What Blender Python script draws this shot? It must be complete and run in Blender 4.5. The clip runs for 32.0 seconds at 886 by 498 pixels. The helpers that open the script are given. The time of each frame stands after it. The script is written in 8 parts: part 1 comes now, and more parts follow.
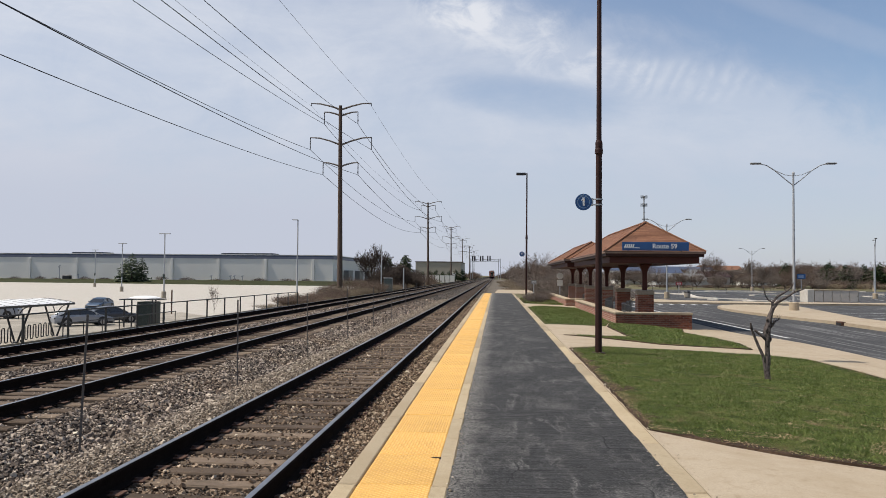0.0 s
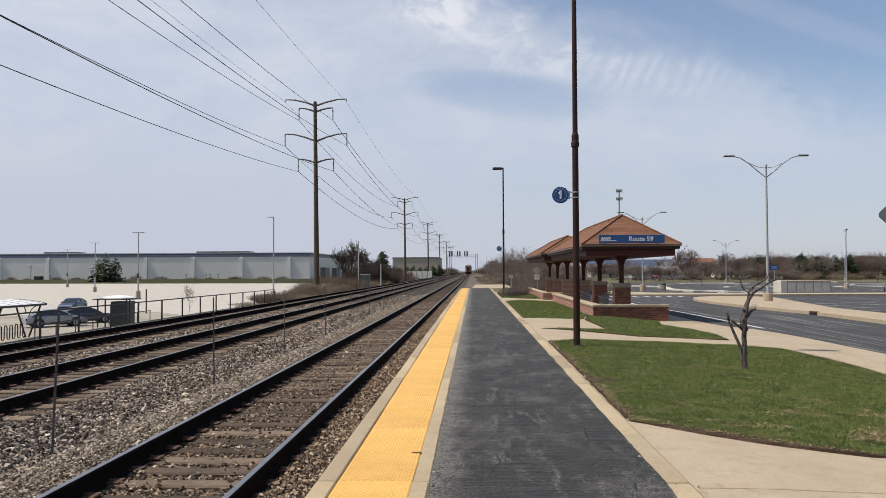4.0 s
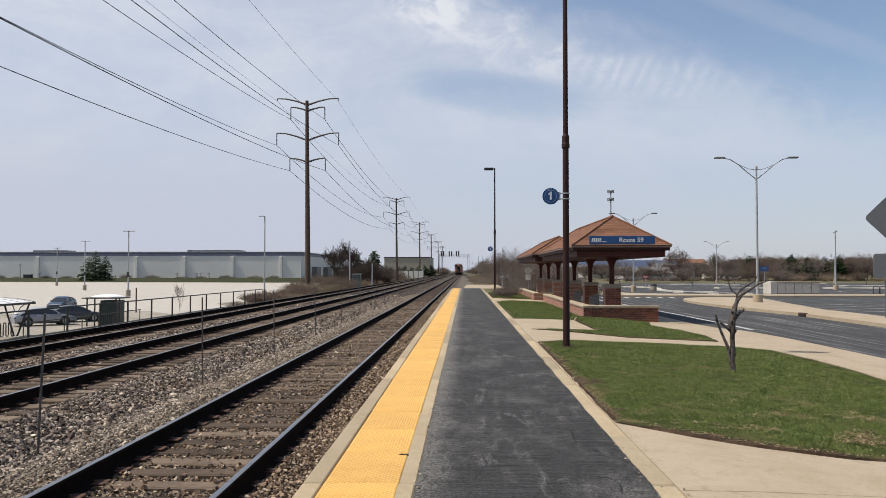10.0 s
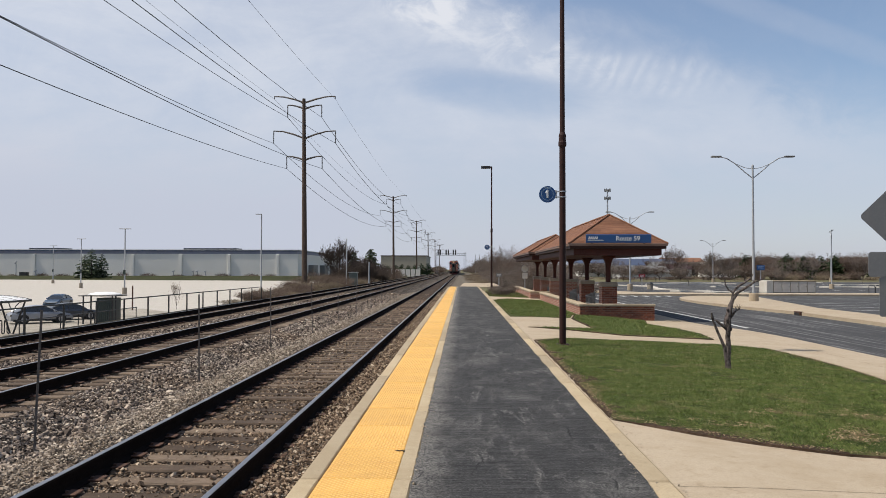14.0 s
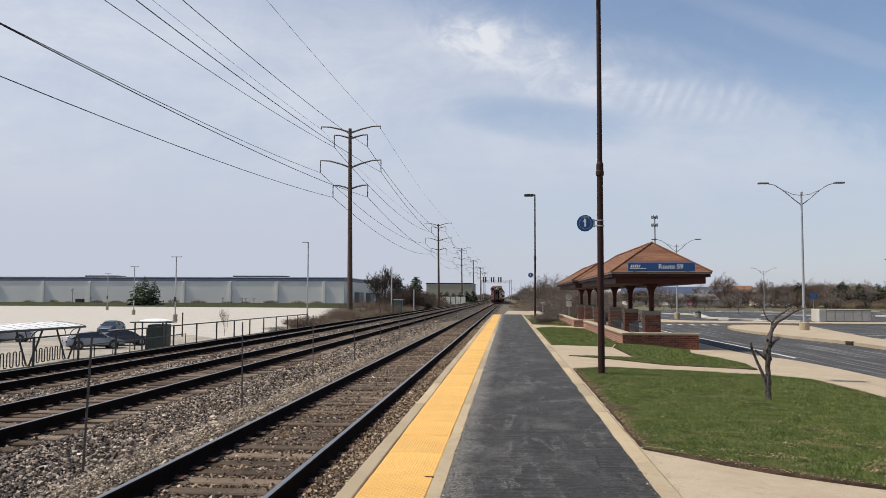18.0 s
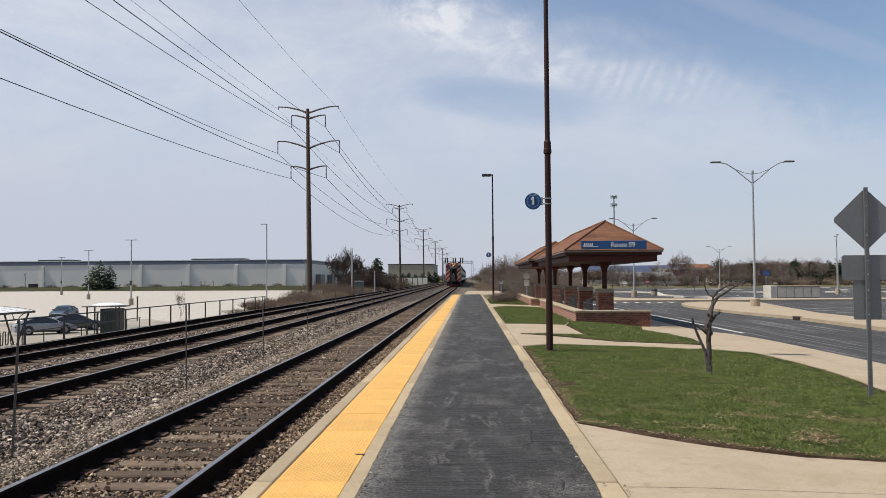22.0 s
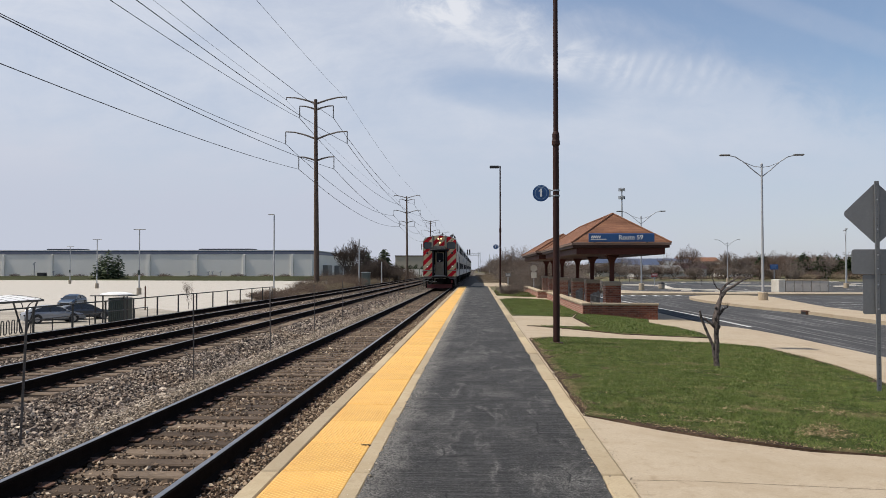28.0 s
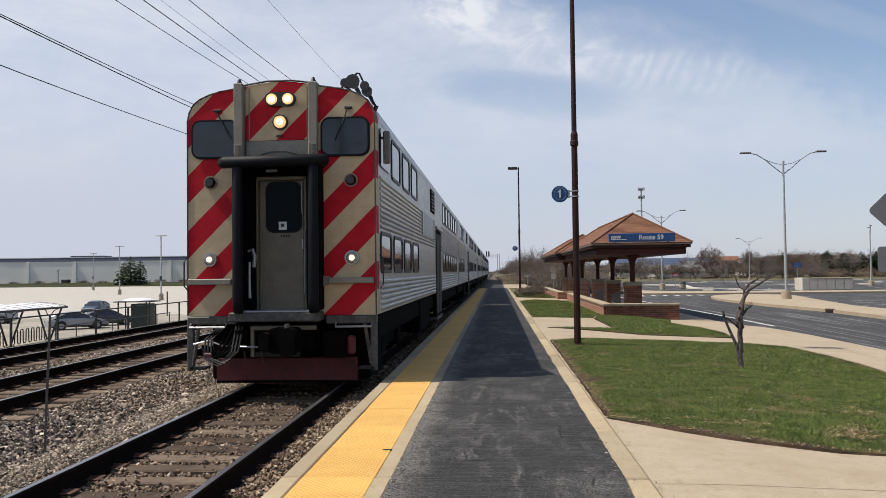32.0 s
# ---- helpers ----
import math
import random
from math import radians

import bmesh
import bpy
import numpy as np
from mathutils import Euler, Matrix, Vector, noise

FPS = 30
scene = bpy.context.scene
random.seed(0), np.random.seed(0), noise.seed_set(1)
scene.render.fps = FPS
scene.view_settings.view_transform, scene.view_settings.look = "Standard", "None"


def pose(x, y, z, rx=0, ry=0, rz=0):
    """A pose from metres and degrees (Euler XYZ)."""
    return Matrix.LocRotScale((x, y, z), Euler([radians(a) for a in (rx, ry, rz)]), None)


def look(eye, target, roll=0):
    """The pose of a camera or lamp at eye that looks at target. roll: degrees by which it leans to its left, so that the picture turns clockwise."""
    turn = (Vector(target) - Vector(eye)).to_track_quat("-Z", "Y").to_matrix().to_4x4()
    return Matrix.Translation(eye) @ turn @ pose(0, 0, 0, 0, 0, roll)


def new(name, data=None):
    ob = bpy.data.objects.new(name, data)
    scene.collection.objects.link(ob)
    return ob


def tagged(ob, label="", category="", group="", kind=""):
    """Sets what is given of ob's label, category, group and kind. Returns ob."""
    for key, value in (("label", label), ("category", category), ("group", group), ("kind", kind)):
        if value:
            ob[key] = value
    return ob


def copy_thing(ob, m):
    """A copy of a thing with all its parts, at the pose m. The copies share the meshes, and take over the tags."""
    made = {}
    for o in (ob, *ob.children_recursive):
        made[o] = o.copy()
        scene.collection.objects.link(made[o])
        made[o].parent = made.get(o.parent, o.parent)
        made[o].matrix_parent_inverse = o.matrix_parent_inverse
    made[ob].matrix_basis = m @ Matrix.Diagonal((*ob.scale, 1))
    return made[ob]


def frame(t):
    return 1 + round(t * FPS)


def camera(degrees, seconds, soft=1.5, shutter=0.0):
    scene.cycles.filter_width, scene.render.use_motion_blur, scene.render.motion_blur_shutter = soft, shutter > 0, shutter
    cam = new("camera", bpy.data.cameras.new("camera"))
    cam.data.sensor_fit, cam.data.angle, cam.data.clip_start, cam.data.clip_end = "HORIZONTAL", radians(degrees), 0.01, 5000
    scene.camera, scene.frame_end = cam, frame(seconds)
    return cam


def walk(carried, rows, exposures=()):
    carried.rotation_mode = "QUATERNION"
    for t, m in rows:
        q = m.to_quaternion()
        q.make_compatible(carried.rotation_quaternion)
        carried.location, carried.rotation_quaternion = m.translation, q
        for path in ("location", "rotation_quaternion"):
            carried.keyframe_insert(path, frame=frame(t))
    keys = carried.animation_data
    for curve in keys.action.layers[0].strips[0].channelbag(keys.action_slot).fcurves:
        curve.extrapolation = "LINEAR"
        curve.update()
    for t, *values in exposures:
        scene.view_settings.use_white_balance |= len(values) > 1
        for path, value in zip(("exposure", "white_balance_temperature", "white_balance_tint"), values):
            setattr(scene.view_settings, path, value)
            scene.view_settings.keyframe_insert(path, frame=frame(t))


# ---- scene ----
cam = camera(58.5, 32.0, 0.65)
PATH = [
    (0, (-0.012, -0.076, 1.69), (-0.147, 1.918, 1.756), 0.5),
    (0.5, (-0.019, -0.056, 1.686), (-0.158, 1.938, 1.752), 0.6),
    (1, (-0.034, -0.023, 1.681), (-0.165, 1.972, 1.744), 0.5),
    (1.5, (-0.028, -0.037, 1.679), (-0.144, 1.959, 1.739), 0.4),
    (2, (-0.033, -0.016, 1.671), (-0.138, 1.981, 1.722), 0.2),
    (2.5, (-0.034, -0.017, 1.666), (-0.128, 1.981, 1.713), -0.0),
    (3, (-0.024, 0.022, 1.668), (-0.112, 2.02, 1.712), -0.2),
    (3.5, (-0.031, -0.001, 1.662), (-0.114, 1.996, 1.71), -0.3),
    (5.5, (-0.017, 0.002, 1.683), (-0.076, 2.0, 1.758), 0.1),
    (6, (-0.017, -0.005, 1.674), (-0.074, 1.993, 1.75), 0.0),
    (6.5, (-0.009, 0.014, 1.67), (-0.066, 2.012, 1.745), -0.1),
    (7, (0.002, -0.003, 1.678), (-0.053, 1.995, 1.752), -0.3),
    (7.5, (0.0, -0.019, 1.68), (-0.05, 1.979, 1.75), -0.3),
    (8, (0.007, 0.029, 1.677), (-0.04, 2.027, 1.742), -0.2),
    (8.5, (-0.004, 0.016, 1.672), (-0.051, 2.015, 1.733), -0.0),
    (9, (0.0, 0.0, 1.68), (-0.05, 1.999, 1.738), 0.0),
    (9.5, (-0.005, 0.007, 1.676), (-0.059, 2.005, 1.732), 0.0),
    (10, (0.007, 0.005, 1.682), (-0.049, 2.004, 1.737), -0.0),
    (10.5, (0.009, 0.045, 1.674), (-0.046, 2.043, 1.724), 0.0),
    (11, (0.004, 0.007, 1.674), (-0.051, 2.006, 1.718), -0.0),
    (11.5, (-0.009, -0.013, 1.675), (-0.06, 1.986, 1.713), -0.1),
    (12, (0.005, -0.008, 1.673), (-0.045, 1.992, 1.71), -0.1),
    (12.5, (0.013, -0.038, 1.678), (-0.037, 1.961, 1.713), -0.1),
    (13, (-0.001, -0.054, 1.68), (-0.051, 1.945, 1.715), -0.1),
    (13.5, (0.007, -0.022, 1.667), (-0.044, 1.977, 1.706), 0.0),
    (14, (0.01, -0.014, 1.669), (-0.038, 1.985, 1.72), 0.1),
    (14.5, (0.006, 0.019, 1.676), (-0.036, 2.018, 1.737), 0.0),
    (16.5, (0.038, -0.024, 1.673), (-0.015, 1.973, 1.772), -0.1),
    (17, (0.12, -0.044, 1.674), (0.027, 1.951, 1.782), -0.0),
    (17.5, (0.172, -0.12, 1.676), (0.041, 1.872, 1.792), 0.0),
    (18, (0.181, -0.226, 1.691), (0.018, 1.764, 1.811), 0.2),
    (18.5, (0.238, -0.22, 1.683), (0.058, 1.768, 1.806), 0.4),
    (19, (0.386, -0.199, 1.675), (0.207, 1.789, 1.803), 0.6),
    (19.5, (0.465, -0.168, 1.669), (0.303, 1.822, 1.79), 0.6),
    (20, (0.482, -0.159, 1.658), (0.349, 1.833, 1.765), 0.3),
    (20.5, (0.489, -0.108, 1.651), (0.387, 1.888, 1.742), 0.1),
    (21, (0.499, -0.085, 1.651), (0.419, 1.912, 1.727), -0.2),
    (21.5, (0.492, -0.104, 1.65), (0.422, 1.894, 1.721), -0.3),
    (22, (0.485, -0.135, 1.646), (0.417, 1.862, 1.718), -0.4),
    (22.5, (0.488, -0.103, 1.654), (0.417, 1.894, 1.73), -0.5),
    (23, (0.497, -0.115, 1.655), (0.423, 1.882, 1.734), -0.7),
    (23.5, (0.493, -0.12, 1.654), (0.417, 1.877, 1.739), -0.6),
    (24, (0.49, -0.129, 1.654), (0.412, 1.867, 1.743), -0.6),
    (24.5, (0.496, -0.116, 1.656), (0.42, 1.88, 1.744), -0.4),
    (25, (0.496, -0.129, 1.647), (0.418, 1.868, 1.729), -0.2),
    (25.5, (0.488, -0.094, 1.643), (0.409, 1.903, 1.713), -0.1),
    (27.5, (0.484, -0.102, 1.651), (0.394, 1.896, 1.708), 0.1),
    (28, (0.481, -0.109, 1.642), (0.395, 1.888, 1.693), 0.0),
    (28.5, (0.496, -0.081, 1.646), (0.418, 1.917, 1.688), -0.1),
    (29, (0.484, -0.101, 1.647), (0.407, 1.897, 1.683), -0.3),
    (29.5, (0.48, -0.093, 1.646), (0.4, 1.905, 1.683), -0.4),
    (30, (0.489, -0.086, 1.64), (0.401, 1.912, 1.68), -0.6),
    (30.5, (0.477, -0.148, 1.648), (0.376, 1.849, 1.695), -0.7),
    (31, (0.483, -0.109, 1.647), (0.372, 1.887, 1.699), -0.8),
    (31.5, (0.484, -0.104, 1.641), (0.36, 1.892, 1.697), -0.7),
    (32, (0.478, -0.063, 1.649), (0.344, 1.931, 1.706), -0.7),
]
walk(cam, [(t, look(eye, target, roll)) for t, eye, target, roll in PATH], [(0.0, 0.0), (30.5, 0.0), (32.0, 0.07)])
# world, sun and exposure ----------------------------------------------------
SUN = Vector((-math.cos(radians(58)) * math.cos(radians(7)), -math.cos(radians(58)) * math.sin(radians(7)), math.sin(radians(58))))
sun_data = bpy.data.lights.new("sun", "SUN")
sun_data.energy, sun_data.angle, sun_data.color = 5.0, radians(0.55), (1.0, 0.93, 0.83)
sun = new("sun", sun_data)
sun.matrix_world = look(SUN * 200, (0, 0, 0))

world = bpy.data.worlds.new("sky")
scene.world = world
world.use_nodes = True
wt = world.node_tree
wt.nodes.clear()


sky = wt.nodes.new("ShaderNodeTexSky")
sky.sky_type, sky.sun_disc = "NISHITA", False
sky.sun_elevation, sky.sun_rotation = radians(58), math.atan2(SUN.x, SUN.y)
sky.air_density, sky.dust_density, sky.ozone_density = 1.0, 0.8, 2.2
geo = wt.nodes.new("ShaderNodeTexCoord")
sep = wt.nodes.new("ShaderNodeSeparateXYZ")
wt.links.new(geo.outputs["Generated"], sep.inputs[0])


def wmath(op, a, b=None, clamp=False):
    n = wt.nodes.new("ShaderNodeMath")
    n.operation, n.use_clamp = op, clamp
    for i, v in enumerate((a, b)):
        if v is None:
            continue
        if isinstance(v, (int, float)):
            n.inputs[i].default_value = v
        else:
            wt.links.new(v, n.inputs[i])
    return n.outputs[0]


up = wmath("MAXIMUM", sep.outputs["Z"], 0.0)
lift = wmath("ADD", up, 0.10)
flat = wt.nodes.new("ShaderNodeCombineXYZ")
wt.links.new(wmath("DIVIDE", sep.outputs["X"], lift), flat.inputs[0])
wt.links.new(wmath("DIVIDE", sep.outputs["Y"], lift), flat.inputs[1])


def cloud_noise(scale, stretch, turn, detail, shift):
    m = wt.nodes.new("ShaderNodeMapping")
    m.inputs["Scale"].default_value = stretch
    m.inputs["Rotation"].default_value = (0, 0, radians(turn))
    m.inputs["Location"].default_value = shift
    wt.links.new(flat.outputs[0], m.inputs["Vector"])
    n = wt.nodes.new("ShaderNodeTexNoise")
    n.inputs["Scale"].default_value, n.inputs["Detail"].default_value, n.inputs["Roughness"].default_value = scale, detail, 0.62
    n.inputs["Distortion"].default_value = 0.35
    wt.links.new(m.outputs[0], n.inputs["Vector"])
    return n.outputs["Fac"]


def wstep(v, lo, hi):
    n = wt.nodes.new("ShaderNodeMapRange")
    n.interpolation_type = "SMOOTHSTEP"
    n.inputs["From Min"].default_value, n.inputs["From Max"].default_value = lo, hi
    wt.links.new(v, n.inputs["Value"])
    return n.outputs[0]


# the sky straight up the line, as seen on an upright sheet one metre ahead: u to the right, v up
ahead = wmath("MAXIMUM", sep.outputs["Y"], 0.05)
su, sv = wmath("DIVIDE", sep.outputs["X"], ahead), wmath("DIVIDE", sep.outputs["Z"], ahead)
sheet_co = wt.nodes.new("ShaderNodeCombineXYZ")
wt.links.new(su, sheet_co.inputs[0])
wt.links.new(sv, sheet_co.inputs[1])
facing = wstep(sep.outputs["Y"], 0.1, 0.5)


def sheet_noise(scale, stretch, turn, detail, shift, rough=0.62, dist=0.3):
    m = wt.nodes.new("ShaderNodeMapping")
    m.inputs["Scale"].default_value = stretch
    m.inputs["Rotation"].default_value = (0, 0, radians(turn))
    m.inputs["Location"].default_value = shift
    wt.links.new(sheet_co.outputs[0], m.inputs["Vector"])
    n = wt.nodes.new("ShaderNodeTexNoise")
    n.inputs["Scale"].default_value, n.inputs["Detail"].default_value, n.inputs["Roughness"].default_value = scale, detail, rough
    n.inputs["Distortion"].default_value = dist
    wt.links.new(m.outputs[0], n.inputs["Vector"])
    return n.outputs["Fac"]


def oval(u, v, ru, rv, turn, ragged):
    """A soft-edged patch of the sheet, 1 in its middle; ragged: noise that frays its edge."""
    c, s_ = math.cos(radians(turn)), math.sin(radians(turn))
    du, dv = wmath("SUBTRACT", su, u), wmath("SUBTRACT", sv, v)
    a = wmath("DIVIDE", wmath("ADD", wmath("MULTIPLY", du, c), wmath("MULTIPLY", dv, s_)), ru)
    b = wmath("DIVIDE", wmath("SUBTRACT", wmath("MULTIPLY", dv, c), wmath("MULTIPLY", du, s_)), rv)
    d = wmath("ADD", wmath("ADD", wmath("MULTIPLY", a, a), wmath("MULTIPLY", b, b)), wmath("MULTIPLY", wmath("SUBTRACT", ragged, 0.5), 1.7))
    return wmath("MULTIPLY", wstep(wmath("MULTIPLY", d, -1.0), -1.25, -0.05), facing)


broad = cloud_noise(0.55, (1.0, 0.8, 1), 25, 6, (3.1, 1.7, 0))
wisps = sheet_noise(3.4, (0.55, 1.5, 1), -14, 8, (0.4, 5.2, 0))
curls = sheet_noise(13.0, (0.8, 1.0, 1), 24, 8, (1.4, 2.2, 0), 0.68, 0.8)
lumps = sheet_noise(26.0, (0.7, 1.0, 1), -24, 6, (4.4, 0.2, 0), 0.6, 0.5)
# the thin cloud sheet ends in an edge that falls to the right; above it the sky is clearer
rim = wmath("ADD", wmath("SUBTRACT", sv, 0.372), wmath("MULTIPLY", wmath("SUBTRACT", su, -0.10), 0.33))
rim = wmath("ADD", rim, wmath("ADD", wmath("MULTIPLY", wmath("SUBTRACT", wisps, 0.5), 0.20), wmath("MULTIPLY", wmath("SUBTRACT", curls, 0.5), 0.14)))
sheet = wmath("SUBTRACT", 1.0, wstep(rim, -0.035, 0.085))
sheet = wmath("MULTIPLY", sheet, wmath("ADD", 0.80, wmath("MULTIPLY", wmath("SUBTRACT", wisps, 0.5), 0.9)))
behind = wstep(broad, 0.38, 0.62)
sheet = wmath("ADD", wmath("MULTIPLY", sheet, facing), wmath("MULTIPLY", behind, wmath("SUBTRACT", 0.8, wmath("MULTIPLY", facing, 0.8))))
# a rift in the sheet, a bank of lumpy cloud over it, a row of feathered ripples, one high streak
rift = oval(0.055, 0.222, 0.135, 0.030, -7, wisps)
notch = oval(0.165, 0.290, 0.060, 0.020, -12, curls)
bank = wmath("MULTIPLY", oval(0.055, 0.295, 0.16, 0.050, -16, curls), wstep(lumps, 0.38, 0.66))
head_ = wmath("MULTIPLY", oval(-0.055, 0.335, 0.060, 0.030, -10, curls), wstep(lumps, 0.34, 0.62))
wave = wmath("ADD", wmath("ADD", wmath("MULTIPLY", su, 330.0), wmath("MULTIPLY", sv, -150.0)), wmath("MULTIPLY", wmath("ADD", curls, wisps), 16.0))
feather = wmath("ADD", 0.55, wmath("MULTIPLY", wmath("SINE", wave), 0.45))
ripple = wmath("MULTIPLY", oval(0.225, 0.247, 0.125, 0.030, -4, curls), wmath("MULTIPLY", feather, wstep(lumps, 0.25, 0.60)))
streak = oval(0.40, 0.318, 0.26, 0.020, -20, wisps)
# haze thickens towards the horizon and on the sun's side
haze = wmath("POWER", wmath("SUBTRACT", 1.0, up), 3.0)
side = wmath("MULTIPLY", sep.outputs["X"], -0.45)
cloud = wmath("ADD", wmath("MULTIPLY", sheet, 0.60), wmath("ADD", wmath("MULTIPLY", wmath("SUBTRACT", curls, 0.5), 0.22), wmath("MULTIPLY", wmath("SUBTRACT", wisps, 0.5), 0.25)))
for piece, amount in ((rift, -0.17), (notch, -0.12), (bank, 0.19), (head_, 0.24), (ripple, 0.11), (streak, 0.16)):
    cloud = wmath("ADD", cloud, wmath("MULTIPLY", piece, amount))
thick = wmath("ADD", wmath("ADD", wmath("MULTIPLY", haze, 0.46), wmath("MULTIPLY", side, haze)), cloud)
thick = wmath("MINIMUM", wmath("MAXIMUM", thick, 0.04), 0.97)
clear = wt.nodes.new("ShaderNodeBackground")
clear.inputs["Strength"].default_value = 0.125
wt.links.new(sky.outputs[0], clear.inputs["Color"])
veil = wt.nodes.new("ShaderNodeBackground")
tone = wt.nodes.new("ShaderNodeMix")
tone.data_type = "RGBA"
tone.inputs[6].default_value = (0.545, 0.582, 0.690, 1)
tone.inputs[7].default_value = (0.77, 0.79, 0.845, 1)
wt.links.new(wmath("MULTIPLY", wstep(cloud, 0.1, 0.75), wstep(up, 0.06, 0.26)), tone.inputs[0])
wt.links.new(tone.outputs[2], veil.inputs["Color"])
veil.inputs["Strength"].default_value = 1.0
mix = wt.nodes.new("ShaderNodeMixShader")
wt.links.new(thick, mix.inputs[0])
wt.links.new(clear.outputs[0], mix.inputs[1])
wt.links.new(veil.outputs[0], mix.inputs[2])
wout = wt.nodes.new("ShaderNodeOutputWorld")
wt.links.new(mix.outputs[0], wout.inputs["Surface"])

# materials -------------------------------------------------------------------


REFLECT = 0.915


class Mat:
    """Small builder for a procedural material on object coordinates."""

    def __init__(self, name, rough=0.7, metal=0.0, spec=0.5):
        self.m = bpy.data.materials.new(name)
        self.m.use_nodes = True
        self.t = self.m.node_tree
        self.b = self.t.nodes["Principled BSDF"]
        self.b.inputs["Roughness"].default_value = rough
        self.b.inputs["Metallic"].default_value = metal
        self.b.inputs["Specular IOR Level"].default_value = spec
        self.co = self.t.nodes.new("ShaderNodeTexCoord").outputs["Object"]

    def node(self, kind):
        return self.t.nodes.new(kind)

    def link(self, a, b):
        self.t.links.new(a, b)

    def math(self, op, a, b=None, clamp=False):
        n = self.node("ShaderNodeMath")
        n.operation, n.use_clamp = op, clamp
        for i, v in enumerate((a, b)):
            if v is None:
                continue
            if isinstance(v, (int, float)):
                n.inputs[i].default_value = v
            else:
                self.link(v, n.inputs[i])
        return n.outputs[0]

    def scaled(self, s, rot=(0, 0, 0)):
        n = self.node("ShaderNodeMapping")
        n.inputs["Scale"].default_value = s
        n.inputs["Rotation"].default_value = [radians(a) for a in rot]
        self.link(self.co, n.inputs["Vector"])
        return n.outputs[0]

    def noise(self, scale, detail=4, rough=0.6, vec=None, dist=0.0):
        n = self.node("ShaderNodeTexNoise")
        n.inputs["Scale"].default_value, n.inputs["Detail"].default_value, n.inputs["Roughness"].default_value = scale, detail, rough
        n.inputs["Distortion"].default_value = dist
        self.link(vec or self.co, n.inputs["Vector"])
        return n.outputs["Fac"]

    def node_color(self, scale):
        n = self.node("ShaderNodeTexNoise")
        n.inputs["Scale"].default_value, n.inputs["Detail"].default_value = scale, 4
        self.link(self.co, n.inputs["Vector"])
        return n.outputs["Color"]

    def voronoi(self, scale, feature="F1", vec=None, out="Distance"):
        n = self.node("ShaderNodeTexVoronoi")
        n.feature = feature
        n.inputs["Scale"].default_value = scale
        self.link(vec or self.co, n.inputs["Vector"])
        return n.outputs[out]

    def ramp(self, fac, stops):
        n = self.node("ShaderNodeValToRGB")
        e = n.color_ramp.elements
        while len(e) < len(stops):
            e.new(0.5)
        for el, (p, c) in zip(e, stops):
            el.position = p
            el.color = (*c, 1) if len(c) == 3 else c
        self.link(fac, n.inputs[0])
        return n.outputs[0]

    def grey(self, fac, lo, hi):
        n = self.node("ShaderNodeMapRange")
        n.inputs["From Min"].default_value, n.inputs["From Max"].default_value = lo, hi
        self.link(fac, n.inputs["Value"])
        return n.outputs[0]

    def mix(self, fac, a, b, kind="MIX"):
        n = self.node("ShaderNodeMix")
        n.data_type, n.blend_type = "RGBA", kind
        for sock, v in ((n.inputs[0], fac), (n.inputs[6], a), (n.inputs[7], b)):
            if isinstance(v, (int, float)):
                sock.default_value = v
            elif isinstance(v, tuple):
                sock.default_value = (*v, 1)
            else:
                self.link(v, sock)
        return n.outputs[2]

    def random(self):
        return self.node("ShaderNodeObjectInfo").outputs["Random"]

    def island(self):
        return self.node("ShaderNodeNewGeometry").outputs["Random Per Island"]

    def color(self, c):
        """Sets the base colour; one reflectance scale holds for every surface of the place."""
        if isinstance(c, tuple):
            self.b.inputs["Base Color"].default_value = (*scale_color(c, REFLECT), 1)
        else:
            self.link(self.mix(1.0, c, (REFLECT, REFLECT, REFLECT), "MULTIPLY"), self.b.inputs["Base Color"])
        return self

    def rough(self, v):
        self.link(v, self.b.inputs["Roughness"])
        return self

    def bump(self, h, strength=0.4, dist=0.01):
        n = self.node("ShaderNodeBump")
        n.inputs["Strength"].default_value, n.inputs["Distance"].default_value = strength, dist
        self.link(h, n.inputs["Height"])
        self.link(n.outputs[0], self.b.inputs["Normal"])
        return self


def scale_color(c, k):
    return tuple(min(1.0, v * k) for v in c)


def surface(name, c, rough=0.7, metal=0.0, fine=60, broad=2.5, vary=0.25, bump=0.25, dist=0.004, spec=0.5, by="none"):
    """A plain surface with fine grain and broad stains."""
    m = Mat(name, rough, metal, spec)
    f, g = m.noise(fine, 5), m.noise(broad, 5, 0.65)
    col = m.mix(m.grey(f, 0.3, 0.7), scale_color(c, 1 - vary), scale_color(c, 1 + vary * 0.6))
    col = m.mix(m.grey(g, 0.4, 0.72), col, scale_color(c, 1 - vary * 1.3))
    if by != "none":
        r = m.random() if by == "object" else m.island()
        col = m.mix(1.0, col, m.ramp(r, ((0, (1 - vary,) * 3), (1, (1 + vary,) * 3))), "MULTIPLY")
    m.color(col)
    if bump:
        m.bump(f, bump, dist)
    return m.m


def emitter(name, c, strength):
    m = Mat(name, 0.3)
    m.color(c)
    m.b.inputs["Emission Color"].default_value = (*c, 1)
    m.b.inputs["Emission Strength"].default_value = strength
    return m.m


